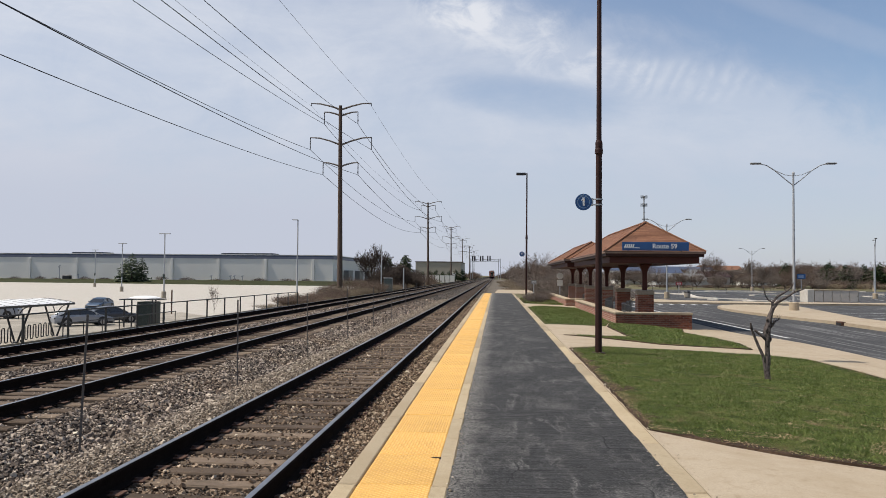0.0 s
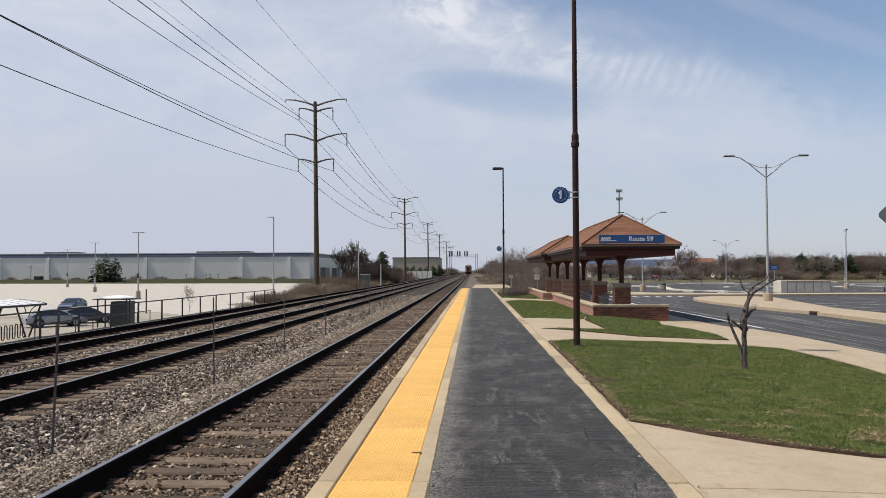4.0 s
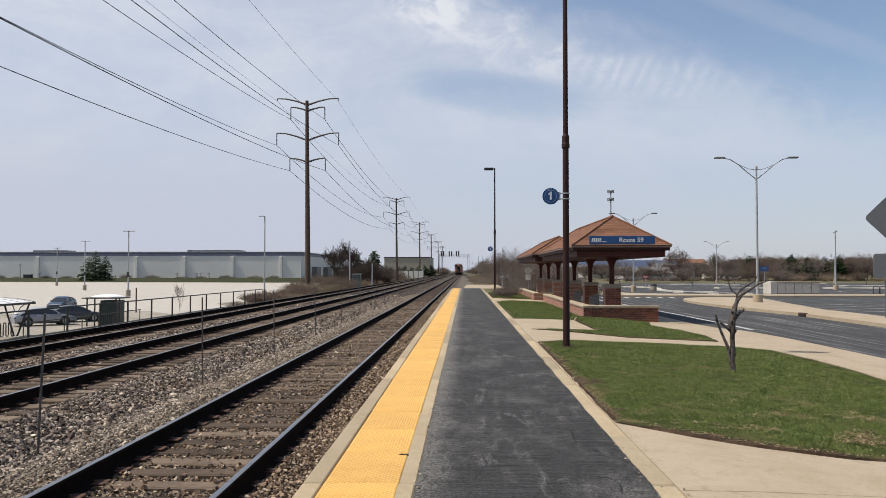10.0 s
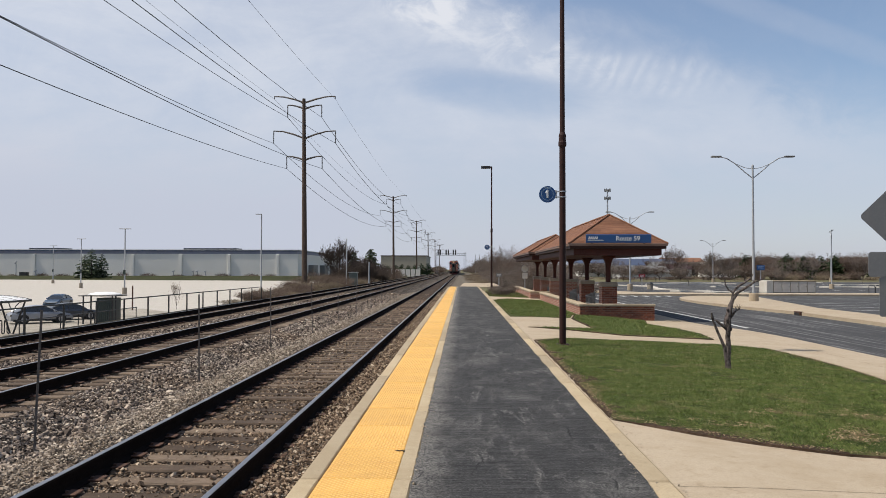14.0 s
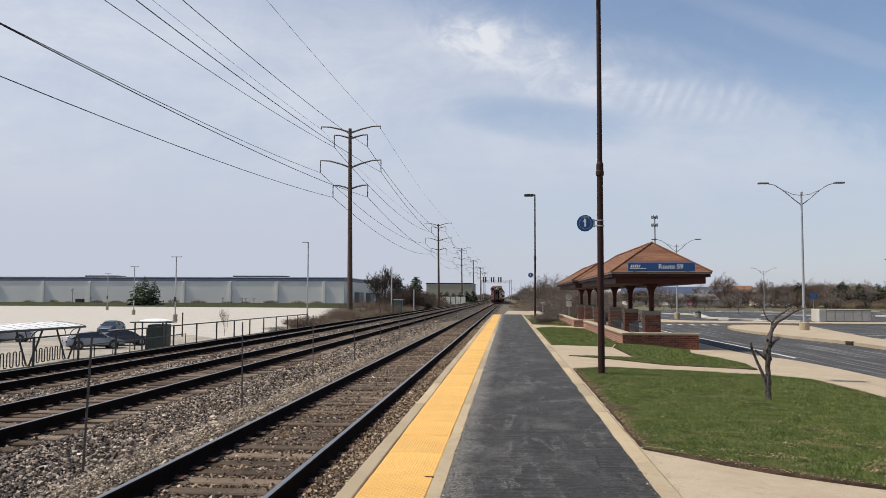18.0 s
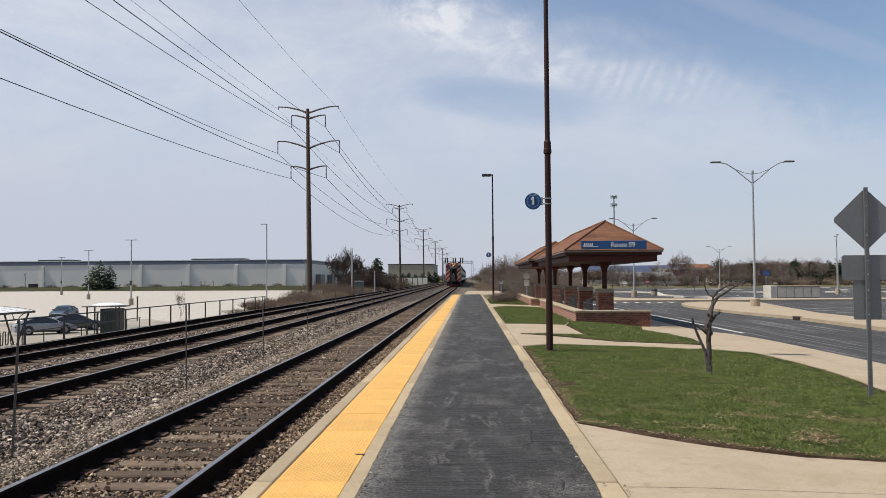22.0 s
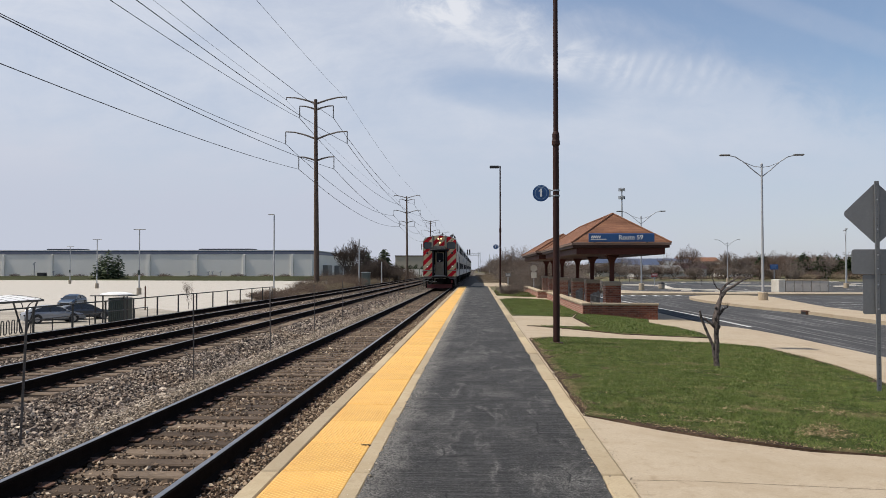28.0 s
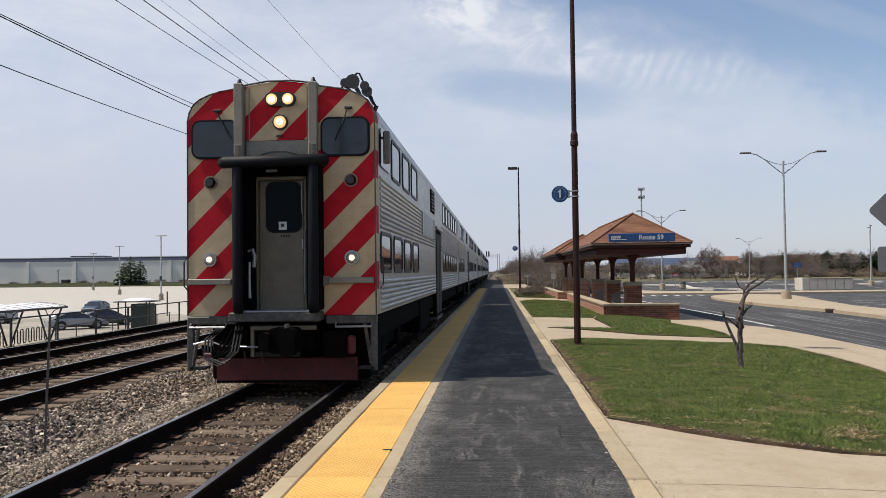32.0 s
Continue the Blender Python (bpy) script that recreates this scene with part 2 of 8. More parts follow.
def make_concrete(name, c, pieces=False):
    m = Mat(name, 0.88, 0, 0.3)
    f, g, t, k = m.noise(90, 6), m.noise(0.9, 7, 0.72, None, 0.6), m.noise(6, 6, 0.75, None, 0.5), m.noise(28, 4, 0.7)
    col = m.mix(m.grey(f, 0.3, 0.7), scale_color(c, 0.80), scale_color(c, 1.14))
    col = m.mix(m.math("MULTIPLY", m.grey(g, 0.44, 0.66), 0.75), col, (c[0] * 0.78, c[1] * 0.74, c[2] * 0.67))
    col = m.mix(m.math("MULTIPLY", m.grey(t, 0.54, 0.72), 0.8), col, (c[0] * 0.68, c[1] * 0.64, c[2] * 0.57))
    col = m.mix(m.math("MULTIPLY", m.grey(k, 0.60, 0.74), 0.7), col, scale_color(c, 0.55))
    if pieces:
        col = m.mix(1.0, col, m.ramp(m.random(), ((0, (0.84, 0.84, 0.86)), (0.6, (1.0, 1.0, 1.0)), (1, (1.20, 1.19, 1.16)))), "MULTIPLY")
    m.color(col).bump(m.math("ADD", f, k), 0.4, 0.004)
    return m.m


def make_asphalt(name, base, streak, amount, along=(1.0, 0.25, 1.0)):
    """Dark bound aggregate with pale worn streaks."""
    m = Mat(name, 0.9, 0, 0.2)
    f = m.noise(160, 3, 0.7)
    g = m.noise(2.2, 7, 0.72, m.scaled(along), 0.6)
    w = m.noise(0.5, 3)
    grain = m.mix(m.grey(f, 0.35, 0.68), scale_color(base, 0.6), scale_color(base, 1.5))
    pale = m.math("MULTIPLY", m.grey(g, 0.52, 0.74), amount)
    col = m.mix(pale, grain, streak)
    col = m.mix(m.math("MULTIPLY", m.grey(w, 0.45, 0.7), 0.35), col, scale_color(base, 0.75))
    m.color(col).bump(f, 0.5, 0.004)
    return m.m


def make_platform_asphalt():
    """Dark aged asphalt: rolled cross grain, bare pale grit in wandering scuffs, dusty margins and fine cracks."""
    m = Mat("platform_asphalt", 0.85, 0, 0.3)
    grit = m.noise(150, 3, 0.8)
    coarse = m.noise(36, 5, 0.8)
    rolled = m.noise(5.0, 6, 0.75, m.scaled((0.22, 4.6, 1)), 0.3)
    scuff = m.noise(1.1, 6, 0.66, m.scaled((1.0, 0.50, 1)), 0.35)
    vein = m.noise(1.7, 7, 0.62, m.scaled((1.0, 0.26, 1)), 0.25)
    col = m.mix(m.grey(grit, 0.38, 0.62), (0.004, 0.0038, 0.0036), (0.052, 0.0495, 0.046))
    col = m.mix(m.math("MULTIPLY", m.grey(coarse, 0.50, 0.64), 0.6), col, (0.088, 0.085, 0.080))
    col = m.mix(m.math("MULTIPLY", m.grey(rolled, 0.48, 0.60), 0.32), col, (0.120, 0.118, 0.114))
    col = m.mix(m.math("MULTIPLY", m.grey(m.math("SUBTRACT", 1.0, rolled), 0.50, 0.62), 0.55), col, (0.010, 0.010, 0.010))
    blot = m.noise(1.3, 6, 0.7, m.scaled((1.0, 0.5, 1)), 0.8)
    col = m.mix(m.math("MULTIPLY", m.grey(blot, 0.48, 0.62), 0.45), col, (0.016, 0.016, 0.0155))
    # bare grit: pale stones stand out where the binder has worn off
    bw = m.node("ShaderNodeRGBToBW")
    m.link(m.voronoi(95, out="Color"), bw.inputs[0])
    stone = m.grey(bw.outputs[0], 0.50, 0.66)
    line = m.grey(m.math("ABSOLUTE", m.math("SUBTRACT", vein, 0.5)), 0.036, 0.0)
    worn = m.math("MAXIMUM", m.math("MULTIPLY", m.grey(scuff, 0.52, 0.78), 0.80), m.math("MULTIPLY", m.math("MULTIPLY", line, 0.55), m.grey(m.noise(0.9, 4), 0.44, 0.60)), True)
    pale = m.math("MULTIPLY", worn, m.math("ADD", m.math("MULTIPLY", stone, 0.65), m.math("MULTIPLY", m.grey(coarse, 0.42, 0.60), 0.40)), True)
    col = m.mix(m.math("MULTIPLY", pale, 0.85), col, (0.46, 0.435, 0.395))
    col = m.mix(m.math("MULTIPLY", m.grey(bw.outputs[0], 0.74, 0.84), 0.32), col, (0.24, 0.232, 0.22))
    sp = m.node("ShaderNodeSeparateXYZ")
    m.link(m.co, sp.inputs[0])
    edge = m.math("ADD", m.math("MULTIPLY", sp.outputs[0], -1.0), m.math("MULTIPLY", m.noise(2.4, 6, 0.7), 0.55))
    dusty = m.math("MULTIPLY", m.grey(edge, 0.36, 0.60), m.math("MAXIMUM", m.grey(coarse, 0.46, 0.60), m.math("MULTIPLY", stone, 0.8)))
    col = m.mix(m.math("MULTIPLY", dusty, 0.80), col, (0.29, 0.27, 0.24))
    crack = m.voronoi(1.1, "DISTANCE_TO_EDGE", m.mix(0.16, m.co, m.node_color(3.0)))
    gate = m.math("MULTIPLY", m.grey(crack, 0.008, 0.003), m.grey(m.noise(0.7, 3), 0.50, 0.56), True)
    col = m.mix(m.math("MULTIPLY", gate, 0.8), col, (0.004, 0.004, 0.004))
    m.color(col).bump(m.math("ADD", m.math("MULTIPLY", grit, 1.3), m.math("ADD", coarse, m.math("MULTIPLY", rolled, 0.7))), 0.9, 0.009)
    return m.m


def make_tactile():
    """Worn yellow tactile paving: rubbed dome tops, dirt between them."""
    m = Mat("yellow_tactile", 0.62, 0, 0.4)
    sp = m.node("ShaderNodeSeparateXYZ")
    m.link(m.co, sp.inputs[0])
    f, g = m.noise(80, 5), m.noise(1.6, 5, 0.7)
    dirt = m.mix(m.grey(g, 0.4, 0.7), (0.74, 0.42, 0.095), (0.60, 0.325, 0.075))
    col = m.mix(m.math("MULTIPLY", m.grey(sp.outputs[2], 0.0005, 0.004), 0.8), dirt, (0.84, 0.545, 0.185))
    col = m.mix(m.math("MULTIPLY", m.grey(f, 0.5, 0.75), 0.35), col, (0.55, 0.33, 0.13))
    col = m.mix(1.0, col, m.ramp(m.random(), ((0, (0.92, 0.92, 0.94)), (1, (1.06, 1.06, 1.1)))), "MULTIPLY")
    m.color(col).bump(f, 0.15, 0.003)
    return m.m


def make_brick():
    m = Mat("red_brick", 0.85, 0, 0.25)
    # swap axes so that the courses lie level on both wall directions
    sp = m.node("ShaderNodeSeparateXYZ")
    m.link(m.co, sp.inputs[0])
    cb = m.node("ShaderNodeCombineXYZ")
    m.link(m.math("ADD", sp.outputs[0], sp.outputs[1]), cb.inputs[0])
    m.link(sp.outputs[2], cb.inputs[1])
    b = m.node("ShaderNodeTexBrick")
    b.inputs["Scale"].default_value = 1.0
    b.inputs["Brick Width"].default_value, b.inputs["Row Height"].default_value = 0.21, 0.075
    b.inputs["Mortar Size"].default_value = 0.009
    # sun on the long wall faces is part of these brick and mortar colours
    b.inputs["Color1"].default_value = (0.26, 0.100, 0.066, 1)
    b.inputs["Color2"].default_value = (0.36, 0.155, 0.102, 1)
    b.inputs["Mortar"].default_value = (0.46, 0.39, 0.32, 1)
    m.link(cb.outputs[0], b.inputs["Vector"])
    n = m.noise(9, 5)
    col = m.mix(m.grey(n, 0.35, 0.7), b.outputs["Color"], (0.25, 0.105, 0.075))
    m.color(m.mix(0.35, b.outputs["Color"], col))
    m.bump(m.math("SUBTRACT", m.noise(60, 3), b.outputs["Fac"]), 0.5, 0.008)
    return m.m


def make_brick_unit():
    """One fired brick; tint and burn differ from brick to brick."""
    m = Mat("brick_unit", 0.88, 0, 0.2)
    f = m.noise(45, 4)
    col = m.mix(m.grey(f, 0.3, 0.7), (0.155, 0.056, 0.038), (0.265, 0.104, 0.066))
    col = m.mix(1.0, col, m.ramp(m.random(), ((0, (0.62, 0.60, 0.62)), (0.5, (1.0, 1.0, 1.0)), (1, (1.3, 1.25, 1.15)))), "MULTIPLY")
    m.color(col).bump(f, 0.5, 0.004)
    return m.m


def make_shingle():
    m = Mat("terracotta_shingle", 0.85, 0, 0.25)
    n = m.noise(5, 6, 0.7)
    f = m.noise(40, 4)
    r = m.island()
    col = m.mix(m.grey(f, 0.3, 0.7), (0.175, 0.082, 0.046), (0.285, 0.142, 0.084))
    col = m.mix(m.grey(n, 0.4, 0.75), col, (0.185, 0.085, 0.052))
    m.color(m.mix(1.0, col, m.ramp(r, ((0, (0.72, 0.72, 0.74)), (1, (1.12, 1.1, 1.06)))), "MULTIPLY")).bump(f, 0.4, 0.006)
    return m.m


def make_wood(name, c, along):
    m = Mat(name, 0.85, 0, 0.2)
    g = m.noise(14, 6, 0.7, m.scaled(along), 0.8)
    s = m.noise(1.7, 4)
    r = m.random()
    col = m.mix(m.grey(g, 0.3, 0.7), scale_color(c, 0.35), scale_color(c, 1.35))
    col = m.mix(m.grey(s, 0.4, 0.75), col, scale_color(c, 0.55))
    col = m.mix(1.0, col, m.ramp(r, ((0, (0.50, 0.46, 0.43)), (0.55, (0.95, 0.90, 0.86)), (1, (1.6, 1.56, 1.5)))), "MULTIPLY")
    m.color(col).bump(g, 0.6, 0.01)
    return m.m


def make_stones():
    m = Mat("crushed_stone", 0.85, 0, 0.25)
    r = m.island()
    grey = m.ramp(r, ((0, (0.018, 0.014, 0.012)), (0.30, (0.092, 0.071, 0.057)), (0.64, (0.265, 0.211, 0.168)), (0.92, (0.50, 0.41, 0.325)), (1, (0.70, 0.60, 0.47))))
    tan = m.ramp(r, ((0, (0.036, 0.022, 0.013)), (0.36, (0.142, 0.092, 0.056)), (0.72, (0.275, 0.192, 0.122)), (0.95, (0.43, 0.32, 0.21)), (1, (0.66, 0.55, 0.41))))
    sp = m.node("ShaderNodeSeparateXYZ")
    m.link(m.co, sp.inputs[0])
    # brown dust lies on the stones of the platform track
    near = m.math("ADD", sp.outputs[0], m.math("MULTIPLY", m.noise(0.9, 4), 0.9))
    dust = m.math("MULTIPLY", m.grey(near, -4.35, -3.85), 0.85, True)
    dust = m.math("MAXIMUM", dust, m.math("MULTIPLY", m.grey(m.noise(0.45, 4), 0.46, 0.64), 0.55))
    col = m.mix(dust, grey, tan)
    # pale fines spill along the outer side of the platform track
    fines = m.math("MULTIPLY", m.grey(near, -4.75, -4.15), m.grey(sp.outputs[0], -3.50, -3.62), True)
    col = m.mix(m.math("MULTIPLY", fines, 0.75), col, m.ramp(r, ((0, (0.10, 0.078, 0.058)), (0.5, (0.27, 0.215, 0.158)), (1, (0.54, 0.46, 0.36)))))
    m.color(col).bump(m.noise(70, 3), 0.4, 0.004)
    return m.m


def make_ballast():
    m = Mat("ballast_bed", 0.98, 0, 0.15)
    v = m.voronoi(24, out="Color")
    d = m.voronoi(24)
    g = m.noise(0.9, 5)
    grey = m.node("ShaderNodeRGBToBW")
    m.link(v, grey.inputs[0])
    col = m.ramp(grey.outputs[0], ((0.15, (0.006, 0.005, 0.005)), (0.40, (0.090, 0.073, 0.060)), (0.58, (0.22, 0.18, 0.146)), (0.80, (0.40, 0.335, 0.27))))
    # shade in the gaps between stones is put into the colour as near-black
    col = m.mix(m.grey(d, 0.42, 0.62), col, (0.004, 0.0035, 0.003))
    col = m.mix(m.math("MULTIPLY", m.grey(g, 0.42, 0.66), 0.35), col, (0.15, 0.112, 0.078))
    m.color(col).bump(m.math("MULTIPLY", d, -1.0), 1.0, 0.04)
    return m.m


def make_grass_ground():
    m = Mat("lawn_turf", 0.95, 0, 0.1)
    g = m.noise(1.3, 6, 0.7)
    f = m.noise(45, 4, 0.7)
    col = m.mix(m.grey(f, 0.3, 0.7), (0.022, 0.030, 0.008), (0.075, 0.098, 0.024))
    col = m.mix(m.math("MULTIPLY", m.grey(g, 0.52, 0.66), 0.75), col, (0.20, 0.140, 0.075))
    m.color(col).bump(f, 0.8, 0.03)
    return m.m


def make_blades():
    m = Mat("grass_blade", 0.65, 0, 0.25)
    r = m.island()
    g = m.noise(1.3, 6, 0.7)
    col = m.ramp(r, ((0, (0.042, 0.066, 0.013)), (0.42, (0.112, 0.156, 0.030)), (0.88, (0.190, 0.240, 0.058)), (0.96, (0.23, 0.205, 0.080)), (1, (0.34, 0.28, 0.15))))
    col = m.mix(m.math("MULTIPLY", m.grey(g, 0.54, 0.70), 0.75), col, (0.25, 0.21, 0.10))
    lush = m.noise(3.4, 5, 0.7)
    col = m.mix(m.math("MULTIPLY", m.grey(lush, 0.52, 0.66), 0.55), col, (0.045, 0.080, 0.014))
    col = m.mix(m.math("MULTIPLY", m.grey(m.math("SUBTRACT", 1.0, lush), 0.52, 0.66), 0.55), col, (0.23, 0.25, 0.075))
    m.color(col)
    m.b.inputs["Subsurface Weight"].default_value = 0.0
    return m.m


def make_stripes():
    """Red and cream slanting warning stripes of the cab end."""
    m = Mat("red_cream_stripes", 0.5, 0, 0.2)
    sp = m.node("ShaderNodeSeparateXYZ")
    m.link(m.co, sp.inputs[0])
    v = m.math("SUBTRACT", sp.outputs[2], sp.outputs[0])
    v = m.math("FRACT", m.math("DIVIDE", m.math("ADD", v, 0.865 * 12 - 3.5175), 0.865))
    fac = m.math("LESS_THAN", v, 0.503)
    d = m.noise(6, 6, 0.7)
    dirt = m.noise(55, 4)
    cream = m.mix(m.grey(d, 0.4, 0.75), (0.58, 0.455, 0.285), (0.47, 0.36, 0.22))
    red = m.mix(m.grey(d, 0.4, 0.75), (0.50, 0.006, 0.018), (0.39, 0.005, 0.014))
    col = m.mix(fac, cream, red)
    m.color(m.mix(m.math("MULTIPLY", m.grey(dirt, 0.6, 0.8), 0.4), col, (0.12, 0.09, 0.07)))
    m.rough(m.grey(d, -0.6, 1.2))
    return m.m


def make_steel():
    m = Mat("stainless_side", 0.34, 0.85, 0.5)
    s = m.noise(3, 6, 0.7, m.scaled((1, 0.5, 4)))
    f = m.noise(120, 3, 0.6, m.scaled((1, 0.05, 1)))
    col = m.mix(m.grey(s, 0.35, 0.75), (0.60, 0.595, 0.575), (0.40, 0.38, 0.35))
    m.color(m.mix(0.3, col, m.mix(m.grey(f, 0.3, 0.7), (0.3, 0.29, 0.28), (0.62, 0.62, 0.62))))
    m.rough(m.math("ADD", m.math("MULTIPLY", s, 0.35), 0.24))
    return m.m


def make_glass(name, tint, rough=0.04):
    m = Mat(name, rough, 0.0, 0.8)
    n = m.noise(1.5, 3)
    m.color(m.mix(n, scale_color(tint, 0.7), scale_color(tint, 1.3)))
    return m.m


def make_bark(name, c, lo=0.5, hi=1.35, scale=9):
    m = Mat(name, 0.92, 0, 0.15)
    g = m.noise(scale, 6, 0.7, m.scaled((1, 1, 0.25 if scale < 20 else 0.6)))
    m.color(m.mix(m.grey(g, 0.3, 0.7), scale_color(c, lo), scale_color(c, hi))).bump(g, 0.8, 0.02)
    return m.m


def make_leaf(name, dark, light):
    m = Mat(name, 0.8, 0, 0.2)
    m.color(m.ramp(m.island(), ((0, dark), (1, light))))
    return m.m


CONCRETE = make_concrete("pale_concrete", (0.430, 0.350, 0.248))
SLAB = make_concrete("weathered_slab", (0.42, 0.338, 0.22), True)
CONCRETE_GREY = make_concrete("grey_concrete", (0.34, 0.295, 0.235))
LOT = make_concrete("pale_lot_paving", (0.49, 0.455, 0.40))
APRON = surface("sandy_apron", (0.40, 0.36, 0.30), 0.95, fine=18, broad=0.35, vary=0.35, bump=0.5, dist=0.01, spec=0.1)
ASPHALT = make_platform_asphalt()
ROAD = make_asphalt("road_asphalt", (0.054, 0.053, 0.053), (0.40, 0.39, 0.375), 0.90, (2.4, 0.05, 1.0))
BRICK = make_brick()
SHINGLE = make_shingle()
BRICK_UNIT = make_brick_unit()
MORTAR = surface("pale_mortar", (0.30, 0.235, 0.185), 0.95, fine=60, broad=4, vary=0.3, bump=0.3, spec=0.1)
SLEEPER = make_wood("weathered_sleeper", (0.178, 0.136, 0.100), (0.5, 7, 7))
STONES = make_stones()
BALLAST = make_ballast()
TURF = make_grass_ground()
BLADES = make_blades()
THATCH = make_leaf("dead_straw", (0.13, 0.075, 0.035), (0.44, 0.34, 0.19))
CRUMB = make_leaf("concrete_crumb", (0.20, 0.16, 0.11), (0.56, 0.48, 0.37))
STRIPES = make_stripes()
STEEL = make_steel()
DIRT = surface("bare_earth", (0.17, 0.145, 0.115), 0.95, fine=14, broad=0.3, vary=0.35, bump=0.7, dist=0.03, spec=0.1)
FIELD = surface("dry_field", (0.17, 0.155, 0.085), 0.95, fine=6, broad=0.05, vary=0.35, bump=0.5, dist=0.05, spec=0.1)
EARTH = surface("dark_damp_earth", (0.085, 0.055, 0.036), 0.95, fine=30, broad=2.5, vary=0.55, bump=0.9, dist=0.02, spec=0.1)
JOINT = surface("sandy_joint", (0.16, 0.12, 0.08), 0.95, fine=30, broad=2.0, vary=0.4, bump=0.4, spec=0.1)
MULCH = surface("mulch", (0.075, 0.05, 0.035), 0.95, fine=50, broad=3, vary=0.5, bump=0.9, dist=0.02, spec=0.1)
TACTILE = make_tactile()
# rust taken down to near-black: the shaded rail side is put into the colour
RAIL_SIDE = surface("rusty_shaded_rail", (0.016, 0.011, 0.009), 0.95, 0.0, fine=50, broad=3, vary=0.4, bump=0.5, spec=0.05)
RAIL_TOP = surface("worn_rail_head", (0.36, 0.36, 0.37), 0.38, 0.9, fine=30, broad=3, vary=0.2, bump=0.1)
RUST = surface("rusted_steel", (0.13, 0.065, 0.04), 0.8, 0.3, fine=40, vary=0.4)
BROWN = surface("dark_brown_paint", (0.044, 0.019, 0.0155), 0.6, 0, spec=0.18, fine=40, broad=1.5, vary=0.25, bump=0.1)
MAROON = surface("maroon_paint", (0.078, 0.024, 0.019), 0.6, 0, spec=0.2, fine=40, broad=1.0, vary=0.25, bump=0.12)
FASCIA = surface("weathered_fascia", (0.22, 0.145, 0.115), 0.7, fine=40, broad=1.0, vary=0.2, bump=0.1)
BLACK = surface("black_paint", (0.018, 0.018, 0.019), 0.5, fine=50, vary=0.3, bump=0.1)
RUBBER = surface("black_rubber", (0.006, 0.007, 0.010), 0.6, spec=0.18, fine=20, broad=4, vary=0.35, bump=0.15)
# grime plus shade: the dark below the train and in recesses is in this colour
UNDER = surface("grimy_shaded_underframe", (0.0065, 0.0055, 0.005), 0.95, spec=0.06, fine=25, broad=4, vary=0.4, bump=0.5)
GALV = surface("galvanised_steel", (0.42, 0.43, 0.44), 0.45, 0.6, fine=30, broad=2, vary=0.15, bump=0.1)
SIGN_BACK = surface("grey_sign_back", (0.20, 0.203, 0.205), 0.5, 0.3, fine=30, broad=2, vary=0.12, bump=0.05)
POST_STEEL = surface("dull_steel_post", (0.16, 0.165, 0.17), 0.5, 0.3, fine=30, broad=2, vary=0.15, bump=0.05)
STAKE = surface("weathered_stake", (0.115, 0.10, 0.088), 0.7, 0.1, fine=30, broad=4, vary=0.35, bump=0.12)
GREY_DARK = surface("grimy_grey_paint", (0.030, 0.028, 0.025), 0.65, 0.0, fine=30, broad=5, vary=0.35, bump=0.2, spec=0.3)
GREY_PAINT = surface("grey_paint", (0.20, 0.195, 0.18), 0.55, 0.1, fine=30, broad=4, vary=0.25, bump=0.12)
DOOR_PAINT = surface("drab_door_paint", (0.185, 0.160, 0.115), 0.5, 0.1, fine=30, broad=3, vary=0.22, bump=0.1)
PLOW = surface("dull_red_paint", (0.115, 0.007, 0.011), 0.6, fine=30, broad=6, vary=0.4, bump=0.2)
BLUE = surface("blue_sign", (0.012, 0.075, 0.225), 0.45, fine=30, broad=2, vary=0.08, bump=0.03)
WHITE = surface("white_paint", (0.78, 0.78, 0.76), 0.55, fine=40, broad=3, vary=0.08, bump=0.05)
ROAD_WHITE = surface("road_line_paint", (0.66, 0.66, 0.63), 0.9, spec=0.1, fine=60, broad=8, vary=0.3, bump=0.1)
RED_SIGN = surface("red_sign", (0.30, 0.02, 0.025), 0.5, vary=0.1, bump=0.05)
WALL_WHITE = surface("pale_wall_panel", (0.80, 0.770, 0.700), 0.7, fine=3, broad=0.06, vary=0.07, bump=0.0)
LAMP_STEEL = surface("dull_lamp_steel", (0.40, 0.41, 0.42), 0.75, 0.0, fine=20, broad=2, vary=0.12, bump=0.05, spec=0.2)
PARAPET = surface("lavender_grey_cladding", (0.22, 0.225, 0.29), 0.6, 0.0, fine=3, broad=0.2, vary=0.1, bump=0.0)
KERB_WHITE = make_concrete("bleached_kerb", (0.60, 0.56, 0.49))
LOCKER = surface("grey_brown_panel", (0.62, 0.545, 0.46), 0.7, fine=30, broad=2, vary=0.12, bump=0.05)
FAR_WALL = surface("far_pale_wall", (0.42, 0.41, 0.385), 0.8, fine=3, broad=0.3, vary=0.15, bump=0.0)
ROOF_BLUE = surface("blue_grey_cladding", (0.075, 0.095, 0.15), 0.5, 0.2, fine=3, broad=0.2, vary=0.1, bump=0.0)
TAN_WALL = surface("tan_wall", (0.42, 0.375, 0.29), 0.8, fine=3, broad=0.1, vary=0.1, bump=0.0)
WOOD_POLE = make_bark("weathered_pole", (0.105, 0.076, 0.060))
POLE_GREY = make_bark("grey_pole", (0.16, 0.14, 0.125))
INSULATOR = surface("dark_insulator", (0.07, 0.07, 0.075), 0.4, vary=0.2, bump=0.1)
WIRE = surface("weathered_cable", (0.030, 0.030, 0.032), 0.6, 0.4, vary=0.2, bump=0.0)
BARK = make_bark("grey_bark", (0.15, 0.125, 0.105))
BARK_ROUGH = make_bark("knobbly_bark", (0.064, 0.052, 0.046), 0.04, 3.4, 24)
BARK_DARK = make_bark("dark_bark", (0.085, 0.066, 0.055))
